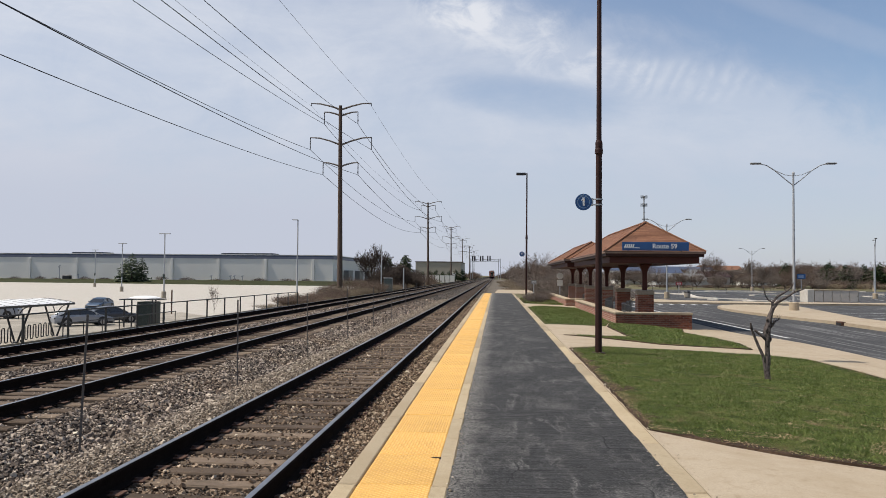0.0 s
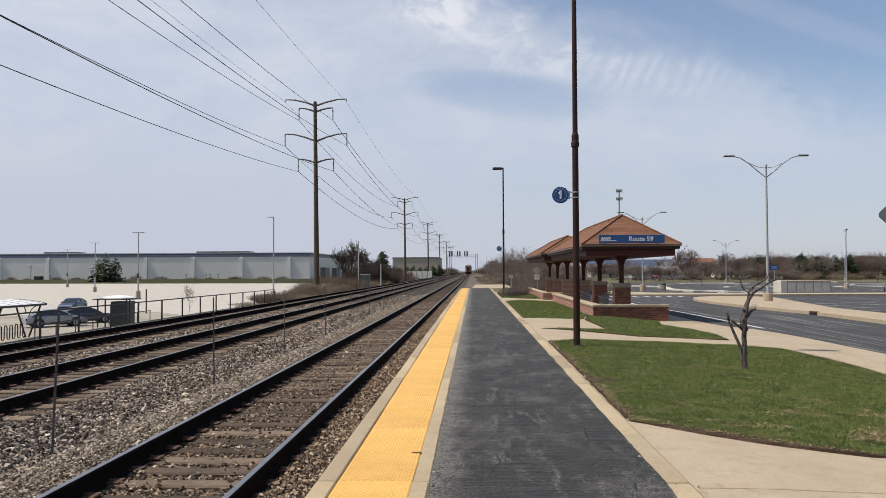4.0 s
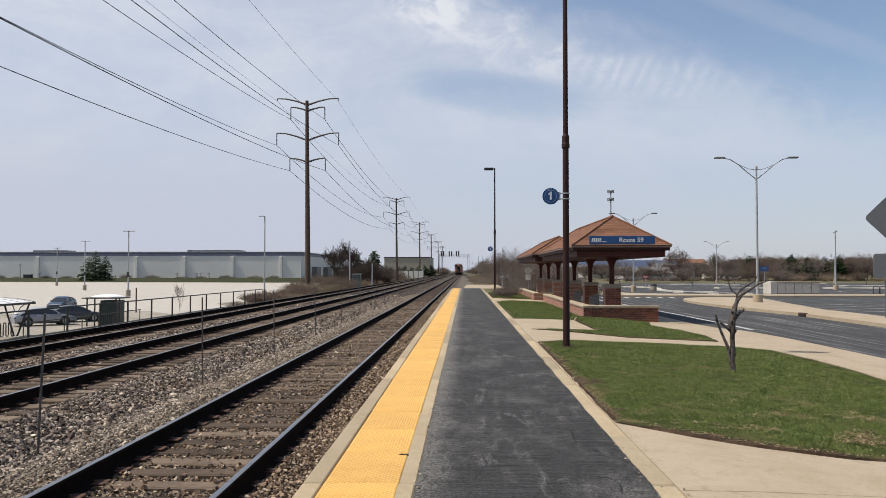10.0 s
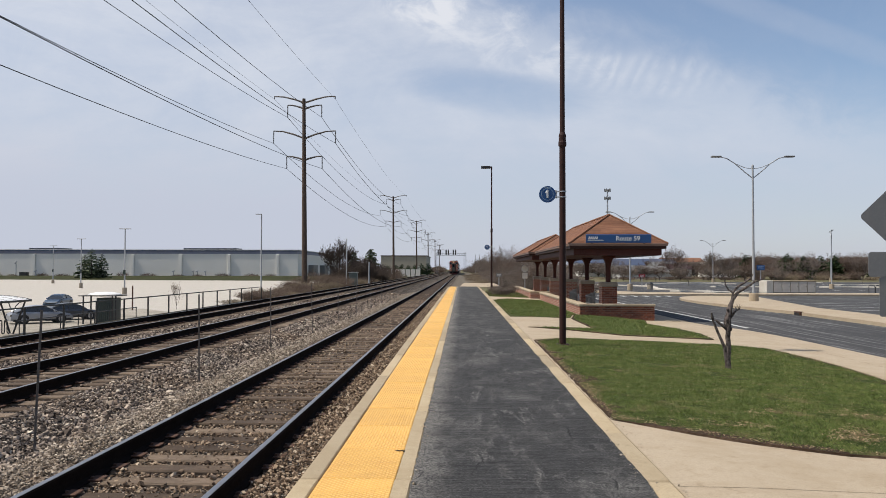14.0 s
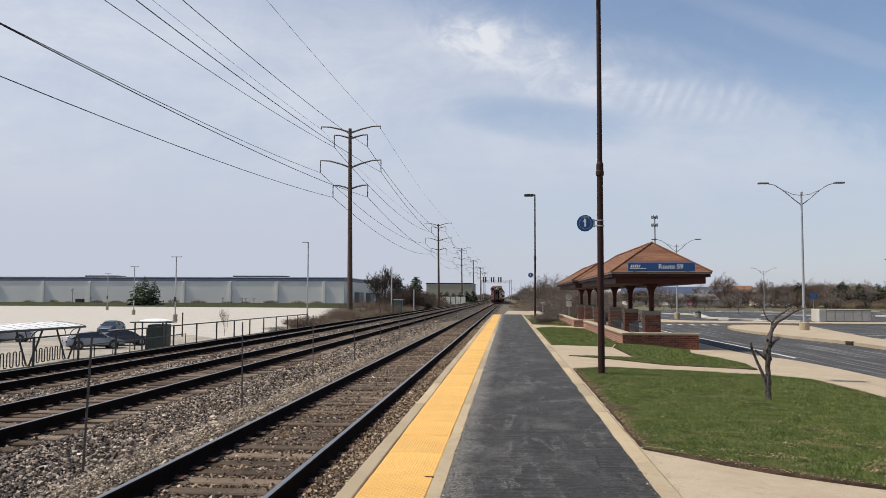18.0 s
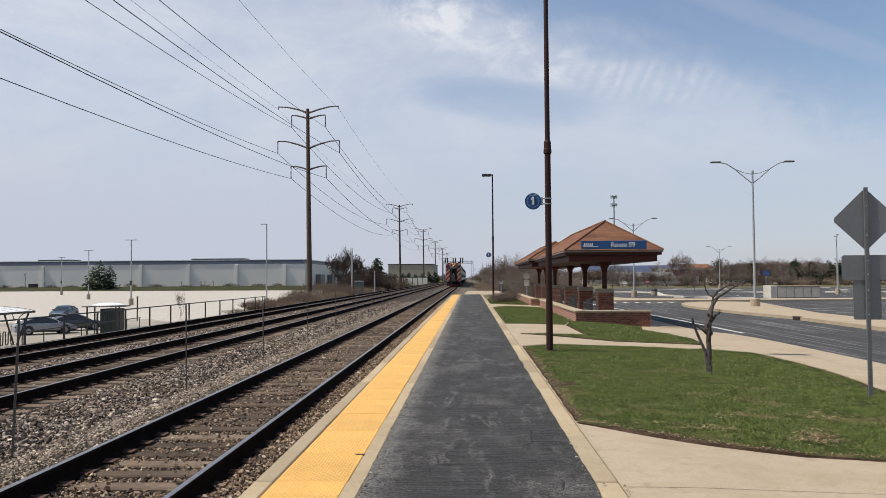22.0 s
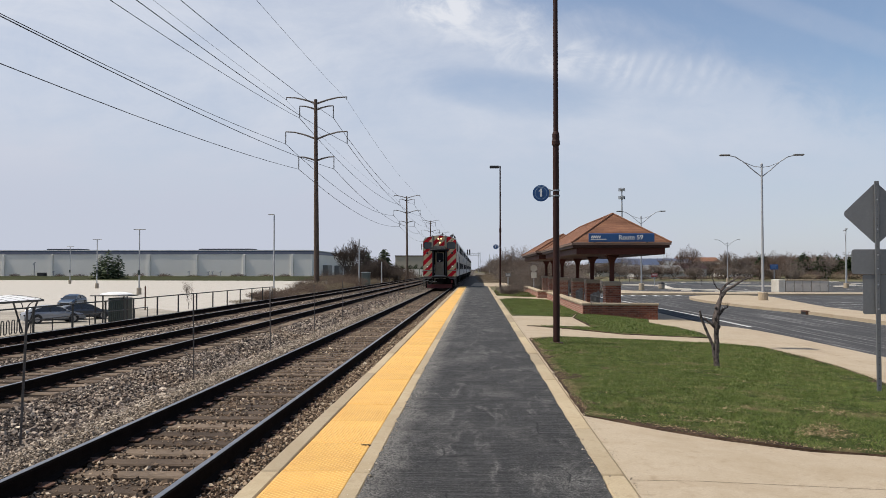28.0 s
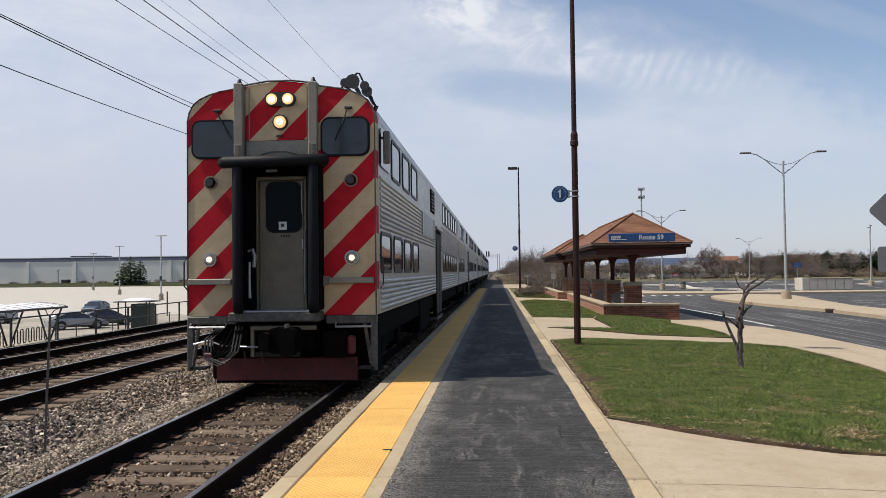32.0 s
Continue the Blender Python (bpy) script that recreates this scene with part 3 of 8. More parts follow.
TWIG = make_leaf("bare_twigs", (0.09, 0.062, 0.047), (0.20, 0.145, 0.11))
TWIG_GREY = make_leaf("grey_twigs", (0.12, 0.095, 0.08), (0.26, 0.21, 0.175))
DRY = make_leaf("dry_brush", (0.14, 0.105, 0.07), (0.30, 0.24, 0.165))
NEEDLE = make_leaf("needles", (0.036, 0.054, 0.030), (0.19, 0.22, 0.135))
VERGE = surface("verge_grass", (0.052, 0.056, 0.021), 0.95, fine=3, broad=0.12, vary=0.4, bump=0.5, dist=0.05, spec=0.1)
EVERGREEN = make_leaf("dull_evergreen", (0.022, 0.04, 0.016), (0.07, 0.10, 0.04))
WINDOW = make_glass("dark_window", (0.012, 0.014, 0.018))
BEAM = surface("scraped_grey_beam", (0.10, 0.095, 0.085), 0.6, 0.1, fine=18, broad=5, vary=0.5, bump=0.3)
POST_PAINT = surface("drab_post_paint", (0.27, 0.245, 0.195), 0.55, 0, fine=30, broad=3, vary=0.22, bump=0.12)
DOOR_GLASS = surface("black_door_glass", (0.003, 0.006, 0.012), 0.12, spec=0.06, vary=0.2, bump=0.0)
ROOF_DARK = surface("dark_roof_unit", (0.035, 0.042, 0.06), 0.7, vary=0.2, bump=0.0)
CAB_GLASS = surface("cab_glass", (0.018, 0.028, 0.040), 0.05, spec=0.55, vary=0.2, bump=0.0)
CAR_GLASS = make_glass("car_glass", (0.02, 0.024, 0.028))
LENS_RED = surface("dark_red_lens", (0.014, 0.006, 0.006), 0.15, vary=0.1, bump=0.0)
LENS = surface("clear_lens", (0.30, 0.28, 0.24), 0.10, 0.5, vary=0.15, bump=0.0)
LIGHT_WARM = emitter("lit_headlamp", (0.90, 0.58, 0.24), 0.72)
LIGHT_DITCH = emitter("bright_bulb", (1.0, 0.82, 0.50), 1.5)
CABINET = surface("grey_green_metal", (0.105, 0.130, 0.120), 0.5, 0.2, vary=0.25, bump=0.1)
GREEN_BOX = surface("dark_green_metal", (0.035, 0.05, 0.045), 0.5, 0.2, vary=0.25, bump=0.1)
CAR_SILVER = surface("silver_car_paint", (0.30, 0.315, 0.34), 0.30, 0.2, vary=0.05, bump=0.0)
CAR_DARK = surface("dark_grey_car_paint", (0.085, 0.092, 0.105), 0.28, 0.4, vary=0.08, bump=0.0)
CAR_BLUE = surface("slate_blue_car_paint", (0.075, 0.11, 0.16), 0.28, 0.4, vary=0.08, bump=0.0)
TYRE = surface("tyre_rubber", (0.022, 0.022, 0.023), 0.85, vary=0.25, bump=0.2)
RIM = surface("alloy_rim", (0.35, 0.35, 0.36), 0.4, 0.7, vary=0.15, bump=0.0)

# mesh building ------------------------------------------------------------------


class M:
    """Collects vertices and faces of one mesh."""

    def __init__(self):
        self.v, self.f = [], []

    def add(self, verts, faces):
        n = len(self.v)
        self.v.extend(verts)
        self.f.extend([tuple(i + n for i in f) for f in faces])
        return self

    def box(self, x0, y0, z0, x1, y1, z1, c=0.0):
        """A box between two corners, with chamfered edges of width c."""
        if c <= 0:
            vs = [(x, y, z) for z in (z0, z1) for y in (y0, y1) for x in (x0, x1)]
            return self.add(vs, [(0, 2, 3, 1), (4, 5, 7, 6), (0, 1, 5, 4), (2, 6, 7, 3), (0, 4, 6, 2), (1, 3, 7, 5)])
        c = min(c, (x1 - x0) * 0.45, (y1 - y0) * 0.45, (z1 - z0) * 0.45)
        bm = []
        lo, hi = (x0, y0, z0), (x1, y1, z1)
        idx = {}
        for i in range(8):
            s = (i & 1, i >> 1 & 1, i >> 2 & 1)
            for ax in range(3):
                p = [(hi if s[k] else lo)[k] + (0 if k == ax else (-c if s[k] else c)) for k in range(3)]
                idx[(i, ax)] = len(bm)
                bm.append(tuple(p))
        fs = []
        for ax in range(3):
            a, b = (ax + 1) % 3, (ax + 2) % 3
            for side in (0, 1):
                q = []
                for sa, sb in ((0, 0), (1, 0), (1, 1), (0, 1)):
                    i = (side << ax) | (sa << a) | (sb << b)
                    q.append(idx[(i, ax)])
                fs.append(tuple(q if side else q[::-1]))
            for sa, sb in ((0, 0), (1, 0), (1, 1), (0, 1)):
                i0 = (sa << a) | (sb << b)
                i1 = i0 | (1 << ax)
                q = (idx[(i0, a)], idx[(i1, a)], idx[(i1, b)], idx[(i0, b)])
                fs.append(q if sa == sb else q[::-1])
        for i in range(8):
            q = (idx[(i, 0)], idx[(i, 1)], idx[(i, 2)])
            fs.append(q if bin(i).count("1") % 2 else q[::-1])
        return self.add(bm, fs)

    def tube(self, p0, p1, r0, r1=None, n=10, caps=True):
        r1 = r0 if r1 is None else r1
        p0, p1 = Vector(p0), Vector(p1)
        d = (p1 - p0).normalized()
        a = d.orthogonal().normalized()
        b = d.cross(a)
        vs = []
        for p, r in ((p0, r0), (p1, r1)):
            for i in range(n):
                w = 2 * math.pi * i / n
                vs.append(tuple(p + (a * math.cos(w) + b * math.sin(w)) * r))
        fs = [(i, (i + 1) % n, n + (i + 1) % n, n + i) for i in range(n)]
        if caps:
            fs += [tuple(range(n))[::-1], tuple(range(n, 2 * n))]
        return self.add(vs, fs)

    def path(self, pts, r, n=6, taper=1.0):
        """A tube along several points."""
        pts = [Vector(p) for p in pts]
        rings = []
        for i, p in enumerate(pts):
            d = (pts[min(i + 1, len(pts) - 1)] - pts[max(i - 1, 0)]).normalized()
            ref = Vector((0.31, 0.2, 0.93)) if abs(d.z) < 0.9 else Vector((1, 0.1, 0))
            a = d.cross(ref).normalized()
            b = d.cross(a)
            rr = r * (1 + (taper - 1) * i / max(1, len(pts) - 1))
            rings.append([tuple(p + (a * math.cos(2 * math.pi * k / n) + b * math.sin(2 * math.pi * k / n)) * rr) for k in range(n)])
        vs = [q for ring in rings for q in ring]
        fs = [(i * n + k, i * n + (k + 1) % n, (i + 1) * n + (k + 1) % n, (i + 1) * n + k) for i in range(len(pts) - 1) for k in range(n)]
        fs += [tuple(range(n))[::-1], tuple(range(len(vs) - n, len(vs)))]
        return self.add(vs, fs)

    def prism(self, poly, z0, z1, axis="z"):
        """A polygon (counter-clockwise) drawn out between z0 and z1 along an axis."""
        n = len(poly)

        def at(p, h):
            return {"z": (p[0], p[1], h), "x": (h, p[0], p[1]), "y": (p[0], h, p[1])}[axis]

        vs = [at(p, z0) for p in poly] + [at(p, z1) for p in poly]
        fs = [(i, (i + 1) % n, n + (i + 1) % n, n + i) for i in range(n)] + [tuple(range(n))[::-1], tuple(range(n, 2 * n))]
        if axis == "y":
            fs = [f[::-1] for f in fs]
        return self.add(vs, fs)

    def lathe(self, cx, cy, rings, n=16):
        """Rings (radius, height) round an upright axis, closed at both ends."""
        vs = [(cx + r * math.cos(2 * math.pi * k / n), cy + r * math.sin(2 * math.pi * k / n), z) for r, z in rings for k in range(n)]
        fs = [(i * n + k, i * n + (k + 1) % n, (i + 1) * n + (k + 1) % n, (i + 1) * n + k) for i in range(len(rings) - 1) for k in range(n)]
        fs += [tuple(range(n))[::-1], tuple(range(len(vs) - n, len(vs)))]
        return self.add(vs, fs)

    def mesh(self, name, smooth=False):
        me = bpy.data.meshes.new(name)
        me.from_pydata(self.v, [], self.f)
        if smooth:
            me.shade_smooth()
        me.update()
        return me


def big_mesh(name, verts, faces):
    """A mesh out of numpy arrays: verts (n, 3) and faces (m, k), all of k corners."""
    me = bpy.data.meshes.new(name)
    k = faces.shape[1]
    me.vertices.add(len(verts))
    me.vertices.foreach_set("co", verts.astype(np.float32).ravel())
    me.loops.add(faces.size)
    me.loops.foreach_set("vertex_index", faces.astype(np.int32).ravel())
    me.polygons.add(len(faces))
    me.polygons.foreach_set("loop_start", np.arange(0, faces.size, k, dtype=np.int32))
    me.update(calc_edges=True)
    me.shade_flat()
    return me


def part(name, m, material, parent=None, label="", smooth=False):
    """Links a mesh builder (or a mesh) as one object."""
    me = m.mesh(name, smooth) if isinstance(m, M) else m
    if material is not None and not me.materials:
        me.materials.append(material)
    ob = new(name, me)
    ob.parent = parent
    if label:
        ob["label"] = label
    return ob


def empty(name, at=(0, 0, 0), turn=0):
    e = new(name)
    e.matrix_basis = pose(*at, 0, 0, turn)
    e.empty_display_size = 0.2
    return e


def rounded(x0, z0, x1, z1, r, n=4):
    """A rounded rectangle as a counter-clockwise polygon."""
    out = []
    for cx, cz, a0 in ((x1 - r, z0 + r, -90), (x1 - r, z1 - r, 0), (x0 + r, z1 - r, 90), (x0 + r, z0 + r, 180)):
        for i in range(n + 1):
            a = radians(a0 + 90 * i / n)
            out.append((cx + r * math.cos(a), cz + r * math.sin(a)))
    return out


def text_mesh(words, size, name, bold=0.0):
    """Flat letters as a mesh, centred, in the x-y plane."""
    cu = bpy.data.curves.new(name, "FONT")
    cu.body, cu.size, cu.extrude, cu.offset = words, size, 0.004, bold
    cu.align_x, cu.align_y = "CENTER", "CENTER"
    ob = bpy.data.objects.new(name, cu)
    scene.collection.objects.link(ob)
    deps = bpy.context.evaluated_depsgraph_get()
    me = bpy.data.meshes.new_from_object(ob.evaluated_get(deps))
    bpy.data.objects.remove(ob)
    me.materials.clear()
    return me


# levels of the ground -------------------------------------------------------------
RAIL_Z = -0.15
TRACK_X = (-2.79, -7.52, -11.45)
TRACK_RAIL = (-0.15, -0.15, -0.20)


def smoothstep(a, b, x):
    t = min(1.0, max(0.0, (x - a) / (b - a)))
    return t * t * (3 - 2 * t)


def lot_level(y):
    """The street and car park beside the shelter fall gently away."""
    return -0.35 - 0.0042 * (min(max(y, 35), 165) - 35)


PROFILE = ((-13.3, -0.47), (-14.6, -0.80), (-17.2, -0.93), (-19.0, -1.15), (-23.5, -2.14))


def ground_level(x, y):
    if x < -13.3:
        for (xa, za), (xb, zb) in zip(PROFILE, PROFILE[1:]):
            if x >= xb:
                return za + (zb - za) * (x - xa) / (xb - xa)
        if y > 190:
            return -2.14 + 1.2 * smoothstep(190, 280, y)
        return -2.14
    if x < 1.6:
        return -0.62
    if y > 76:
        return -0.62 + (0.35 + lot_level(y)) * smoothstep(8, 16, x)
    if x < 7.0:
        return -0.01 - 0.14 * max(0.0, (x - 2.2) / 4.8) - 0.15 * smoothstep(4.4, 7.0, x) * smoothstep(20, 30, y)
    return -0.15 - 0.15 * smoothstep(20, 30, y) * (1 - smoothstep(7.0, 9.5, x)) + (lot_level(y) + 0.15) * smoothstep(7.0, 9.5, x)


# ground: one sheet to the horizon
xs = sorted(set([-3000, -1500, -700, -350, -200, -120, -80, -50, -35, -27, -23.5, -21, -19, -17.2, -14.6, -13.3, -13.2, 1.5, 1.6, 1.7, 2.2, 4, 5.5, 7, 8, 9.5, 12, 16, 22, 35, 60, 110, 200, 400, 900, 3000]))
ys = [-80, -40, -10, 0, 8, 16, 24, 32, 40, 50, 60, 75.9, 76.1, 90, 110, 140, 165, 190, 215, 240, 280, 340, 450, 700, 1200, 2200, 4200]
gm = M()
gm.v = [(x, y, ground_level(x, y) - 0.06) for y in ys for x in xs]
nx = len(xs)
gm.f = [(j * nx + i, j * nx + i + 1, (j + 1) * nx + i + 1, (j + 1) * nx + i) for j in range(len(ys) - 1) for i in range(nx - 1)]
tagged(part("ground", gm, FIELD), "dry brown and green open ground reaching the horizon", "ground", kind="structure")


def ballast_level(x):
    pts = ((-14.4, -0.82), (-13.2, -0.46), (-12.9, -0.436), (-9.95, -0.436), (-9.5, -0.44), (-9.0, -0.39), (-6.1, -0.386), (-5.75, -0.42), (-5.1, -0.56), (-4.45, -0.41), (-4.2, -0.345), (-3.72, -0.335), (-3.62, -0.365), (-1.96, -0.365), (-1.86, -0.325), (-1.5, -0.305), (-1.2, -0.30))
    for (xa, za), (xb, zb) in zip(pts, pts[1:]):
        if xa <= x <= xb:
            return za + (zb - za) * (x - xa) / (xb - xa)
    return pts[-1][1] if x > 0 else pts[0][1]


bm_ = M()
bx = [-14.4 + 0.11 * i for i in range(121)]
by = [-12 + 0.35 * i for i in range(230)] + [69 + 1.5 * i for i in range(1, 60)] + [200, 260, 350, 500, 800, 1500, 3000]
for y in by:
    for x in bx:
        k = noise.noise((x * 1.4, y * 1.4, 0)) * 0.022 + noise.noise((x * 5, y * 5, 3)) * 0.008 if y < 80 else 0
        bm_.v.append((x, y, ballast_level(x) + k))
n_ = len(bx)
bm_.f = [(j * n_ + i, j * n_ + i + 1, (j + 1) * n_ + i + 1, (j + 1) * n_ + i) for j in range(len(by) - 1) for i in range(n_ - 1)]
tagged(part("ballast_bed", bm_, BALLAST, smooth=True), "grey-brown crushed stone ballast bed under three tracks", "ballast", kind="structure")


def scatter_stones():
    """Loose stones, thick near the platform and thinner far along the line."""
    ring = [(math.cos(math.pi * k / 3), math.sin(math.pi * k / 3)) for k in range(6)]
    nugget = np.array([(0, 0, 0.95)] + [(0.95 * ring[k][0], 0.95 * ring[k][1], 0.38) for k in (0, 2, 4)] + [(0.95 * ring[k][0], 0.95 * ring[k][1], -0.38) for k in (1, 3, 5)] + [(0, 0, -0.95)])
    nugget_faces = np.array([(0, 1, 2), (0, 2, 3), (0, 3, 1), (1, 4, 2), (2, 5, 3), (3, 6, 1), (2, 4, 5), (3, 5, 6), (1, 6, 4), (7, 5, 4), (7, 6, 5), (7, 4, 6)])
    chunk = np.array([(1, 0, 0), (-1, 0, 0), (0, 1, 0), (0, -1, 0), (0, 0, 1), (0, 0, -1)]) * 1.05
    chunk_faces = np.array([(0, 2, 4), (2, 1, 4), (1, 3, 4), (3, 0, 4), (2, 0, 5), (1, 2, 5), (3, 1, 5), (0, 3, 5)])
    for seed, shape0, faces, bands in ((4, nugget, nugget_faces, ((4.0, 9, 1350, 0.0200), (9, 16, 1150, 0.0210))), (5, chunk, chunk_faces, ((16, 28, 640, 0.0240), (28, 46, 300, 0.0275), (46, 68, 120, 0.034)))):
        rng = np.random.default_rng(seed)
        spots = []
        for y0, y1, per, size in bands:
            n = int((y1 - y0) * 12.6 * per)
            x = rng.uniform(-13.9, -1.28, n)
            y = rng.uniform(y0, y1, n)
            keep = x > -0.74 * y - 0.9
            for cx, rz in zip(TRACK_X, TRACK_RAIL):
                rel = np.abs(x - cx)
                # stones spill over the sleepers' edges in uneven drifts
                drift = np.sin(np.floor(y / 0.48) * 12.9898 + np.floor(x / 0.27) * 78.233) * 437.58
                drift -= np.floor(drift)
                on_tie = (rel < (0.74 if cx > -4 else 1.28)) & (np.abs((y / 0.48) % 1 - 0.5) < 0.27 - 0.10 * drift ** 2)
                keep &= ~(on_tie & (rng.random(n) > (0.06 if cx > -4 else 0.05) + 0.14 * (drift > 0.75)))
                keep &= ~(np.abs(rel - 0.755) < 0.085)
            x, y = x[keep], y[keep]
            s = size * rng.lognormal(0, 0.36, len(x)) * np.where((x > -4.6) & (x < -3.55), 0.72, np.where(x > -1.95, 0.80, 1.0))
            spots.append(np.stack([x, y, s], 1))
        spots = np.concatenate(spots)
        n, k = len(spots), len(shape0)
        crib = np.zeros(n)
        for cx in TRACK_X:
            crib = np.where(np.abs(spots[:, 0] - cx) < (0.9 if cx > -4 else 1.3), 1.0, crib)
        spots[:, 2] *= 1 - 0.22 * crib
        lev = np.interp(spots[:, 0], bx, [ballast_level(v) for v in bx])
        shape = shape0[None] * (1 + rng.uniform(-0.34, 0.26, (n, k, 3))) * rng.uniform(0.62, 1.30, (n, 1, 3))
        turn = rng.normal(size=(n, 4))
        turn /= np.linalg.norm(turn, axis=1, keepdims=True)
        w, u = turn[:, None, :1], np.broadcast_to(turn[:, None, 1:], shape.shape)
        xy = shape + 2 * np.cross(u, np.cross(u, shape) + w * shape)
        xy[..., 2] *= 0.85
        xy = xy * spots[:, None, 2:3]
        xy[..., 0] += spots[:, None, 0]
        xy[..., 1] += spots[:, None, 1]
        lap = crib * (np.abs((spots[:, 1] / 0.48) % 1 - 0.5) < 0.24)
        xy[..., 2] += (lev + rng.uniform(-0.010, 0.030, n) - 0.012 * crib + 0.030 * lap)[:, None]
        fs = (faces[None] + k * np.arange(n)[:, None, None]).reshape(-1, 3)
        ob = part("ballast_stones", big_mesh("ballast_stones", xy.reshape(-1, 3), fs), STONES)
        tagged(ob, "loose grey and tan crushed ballast stones between the rails", "ballast", kind="stuff")


scatter_stones()


def rail_mesh(length):
    """Flat-bottomed rail drawn out along y; its head's top lies at 0."""
    half = [(0.076, -0.185), (0.076, -0.172), (0.014, -0.150), (0.0095, -0.09), (0.012, -0.052), (0.036, -0.040), (0.037, -0.012), (0.028, -0.001)]
    poly = half + [(-x, z) for x, z in half[::-1]]
    m = M()
    m.prism([(x, z) for x, z in poly], 0, length, "y")
    return m


def build_tracks():
    sleeper = {}
    for cx, rz, near in zip(TRACK_X, TRACK_RAIL, ((3, 52), (8, 52), (14, 58))):
        track = tagged(empty("railway_track", (cx, 0, rz)), "straight railway track on weathered timber sleepers in ballast", "railway track", "parallel tracks")
        for s in (-1, 1):
            r = part("rail", rail_mesh(2500), RAIL_SIDE, track, "rusty steel rail with side shade in its dark colour and a bright worn head")
            r.location = (s * 0.755, -12, 0)
            top = M().box(-0.027, 0, -0.0035, 0.027, 2500, 0.0005)
            t = part("rail_head", top, RAIL_TOP, r, "bright worn running surface")
            t.location = (0, 0, 0.0015)
        rnd = random.Random(int(-cx * 10))
        rest = M()
        k = -10
        while k * 0.48 < 330:
            y = (k + 0.5) * 0.48 + rnd.uniform(-0.03, 0.03)
            j = rnd.uniform(-0.06, 0.06)
            if near[0] < y < near[1]:
                kind = k % 5
                if kind not in sleeper:
                    q = M()
                    w = 0.108 + 0.006 * kind
                    q.box(-1.30 - 0.01 * kind, -w, -0.35, 1.30 + 0.012 * kind, w, -0.172 - 0.004 * kind, 0.018)
                    sleeper[kind] = q.mesh("sleeper")
                ob = part("sleeper", sleeper[kind], SLEEPER, track)
                ob.matrix_basis = pose(j, y, -rnd.uniform(0.0, 0.016), 0, 0, rnd.uniform(-1.2, 1.2))
            else:
                rest.box(-1.3 + j, y - 0.11, -0.3, 1.3 + j, y + 0.11, -0.178)
            k += 1
        ob = part("sleeper_rest", rest, SLEEPER, track)
        ob["kind"] = "stuff"
        plates = M()
        k = int(near[0] / 0.48)
        while k * 0.48 < 30:
            y = (k + 0.5) * 0.48
            for s in (-1, 1):
                for e in (-1, 1):
                    xx = s * 0.755 + e * 0.115
                    plates.box(xx - 0.06, y - 0.085, -0.176, xx + 0.06, y + 0.085, -0.158, 0.004)
                    plates.box(xx - 0.03 - 0.02 * e, y - 0.05, -0.16, xx - 0.0 - 0.02 * e, y - 0.02, -0.135, 0.004)
            k += 1
        ob = part("tie_plate", plates, RUST, track)
        ob["kind"] = "stuff"


# platform ---------------------------------------------------------------------------
PLAT0, PLAT1 = -12.0, 76.0


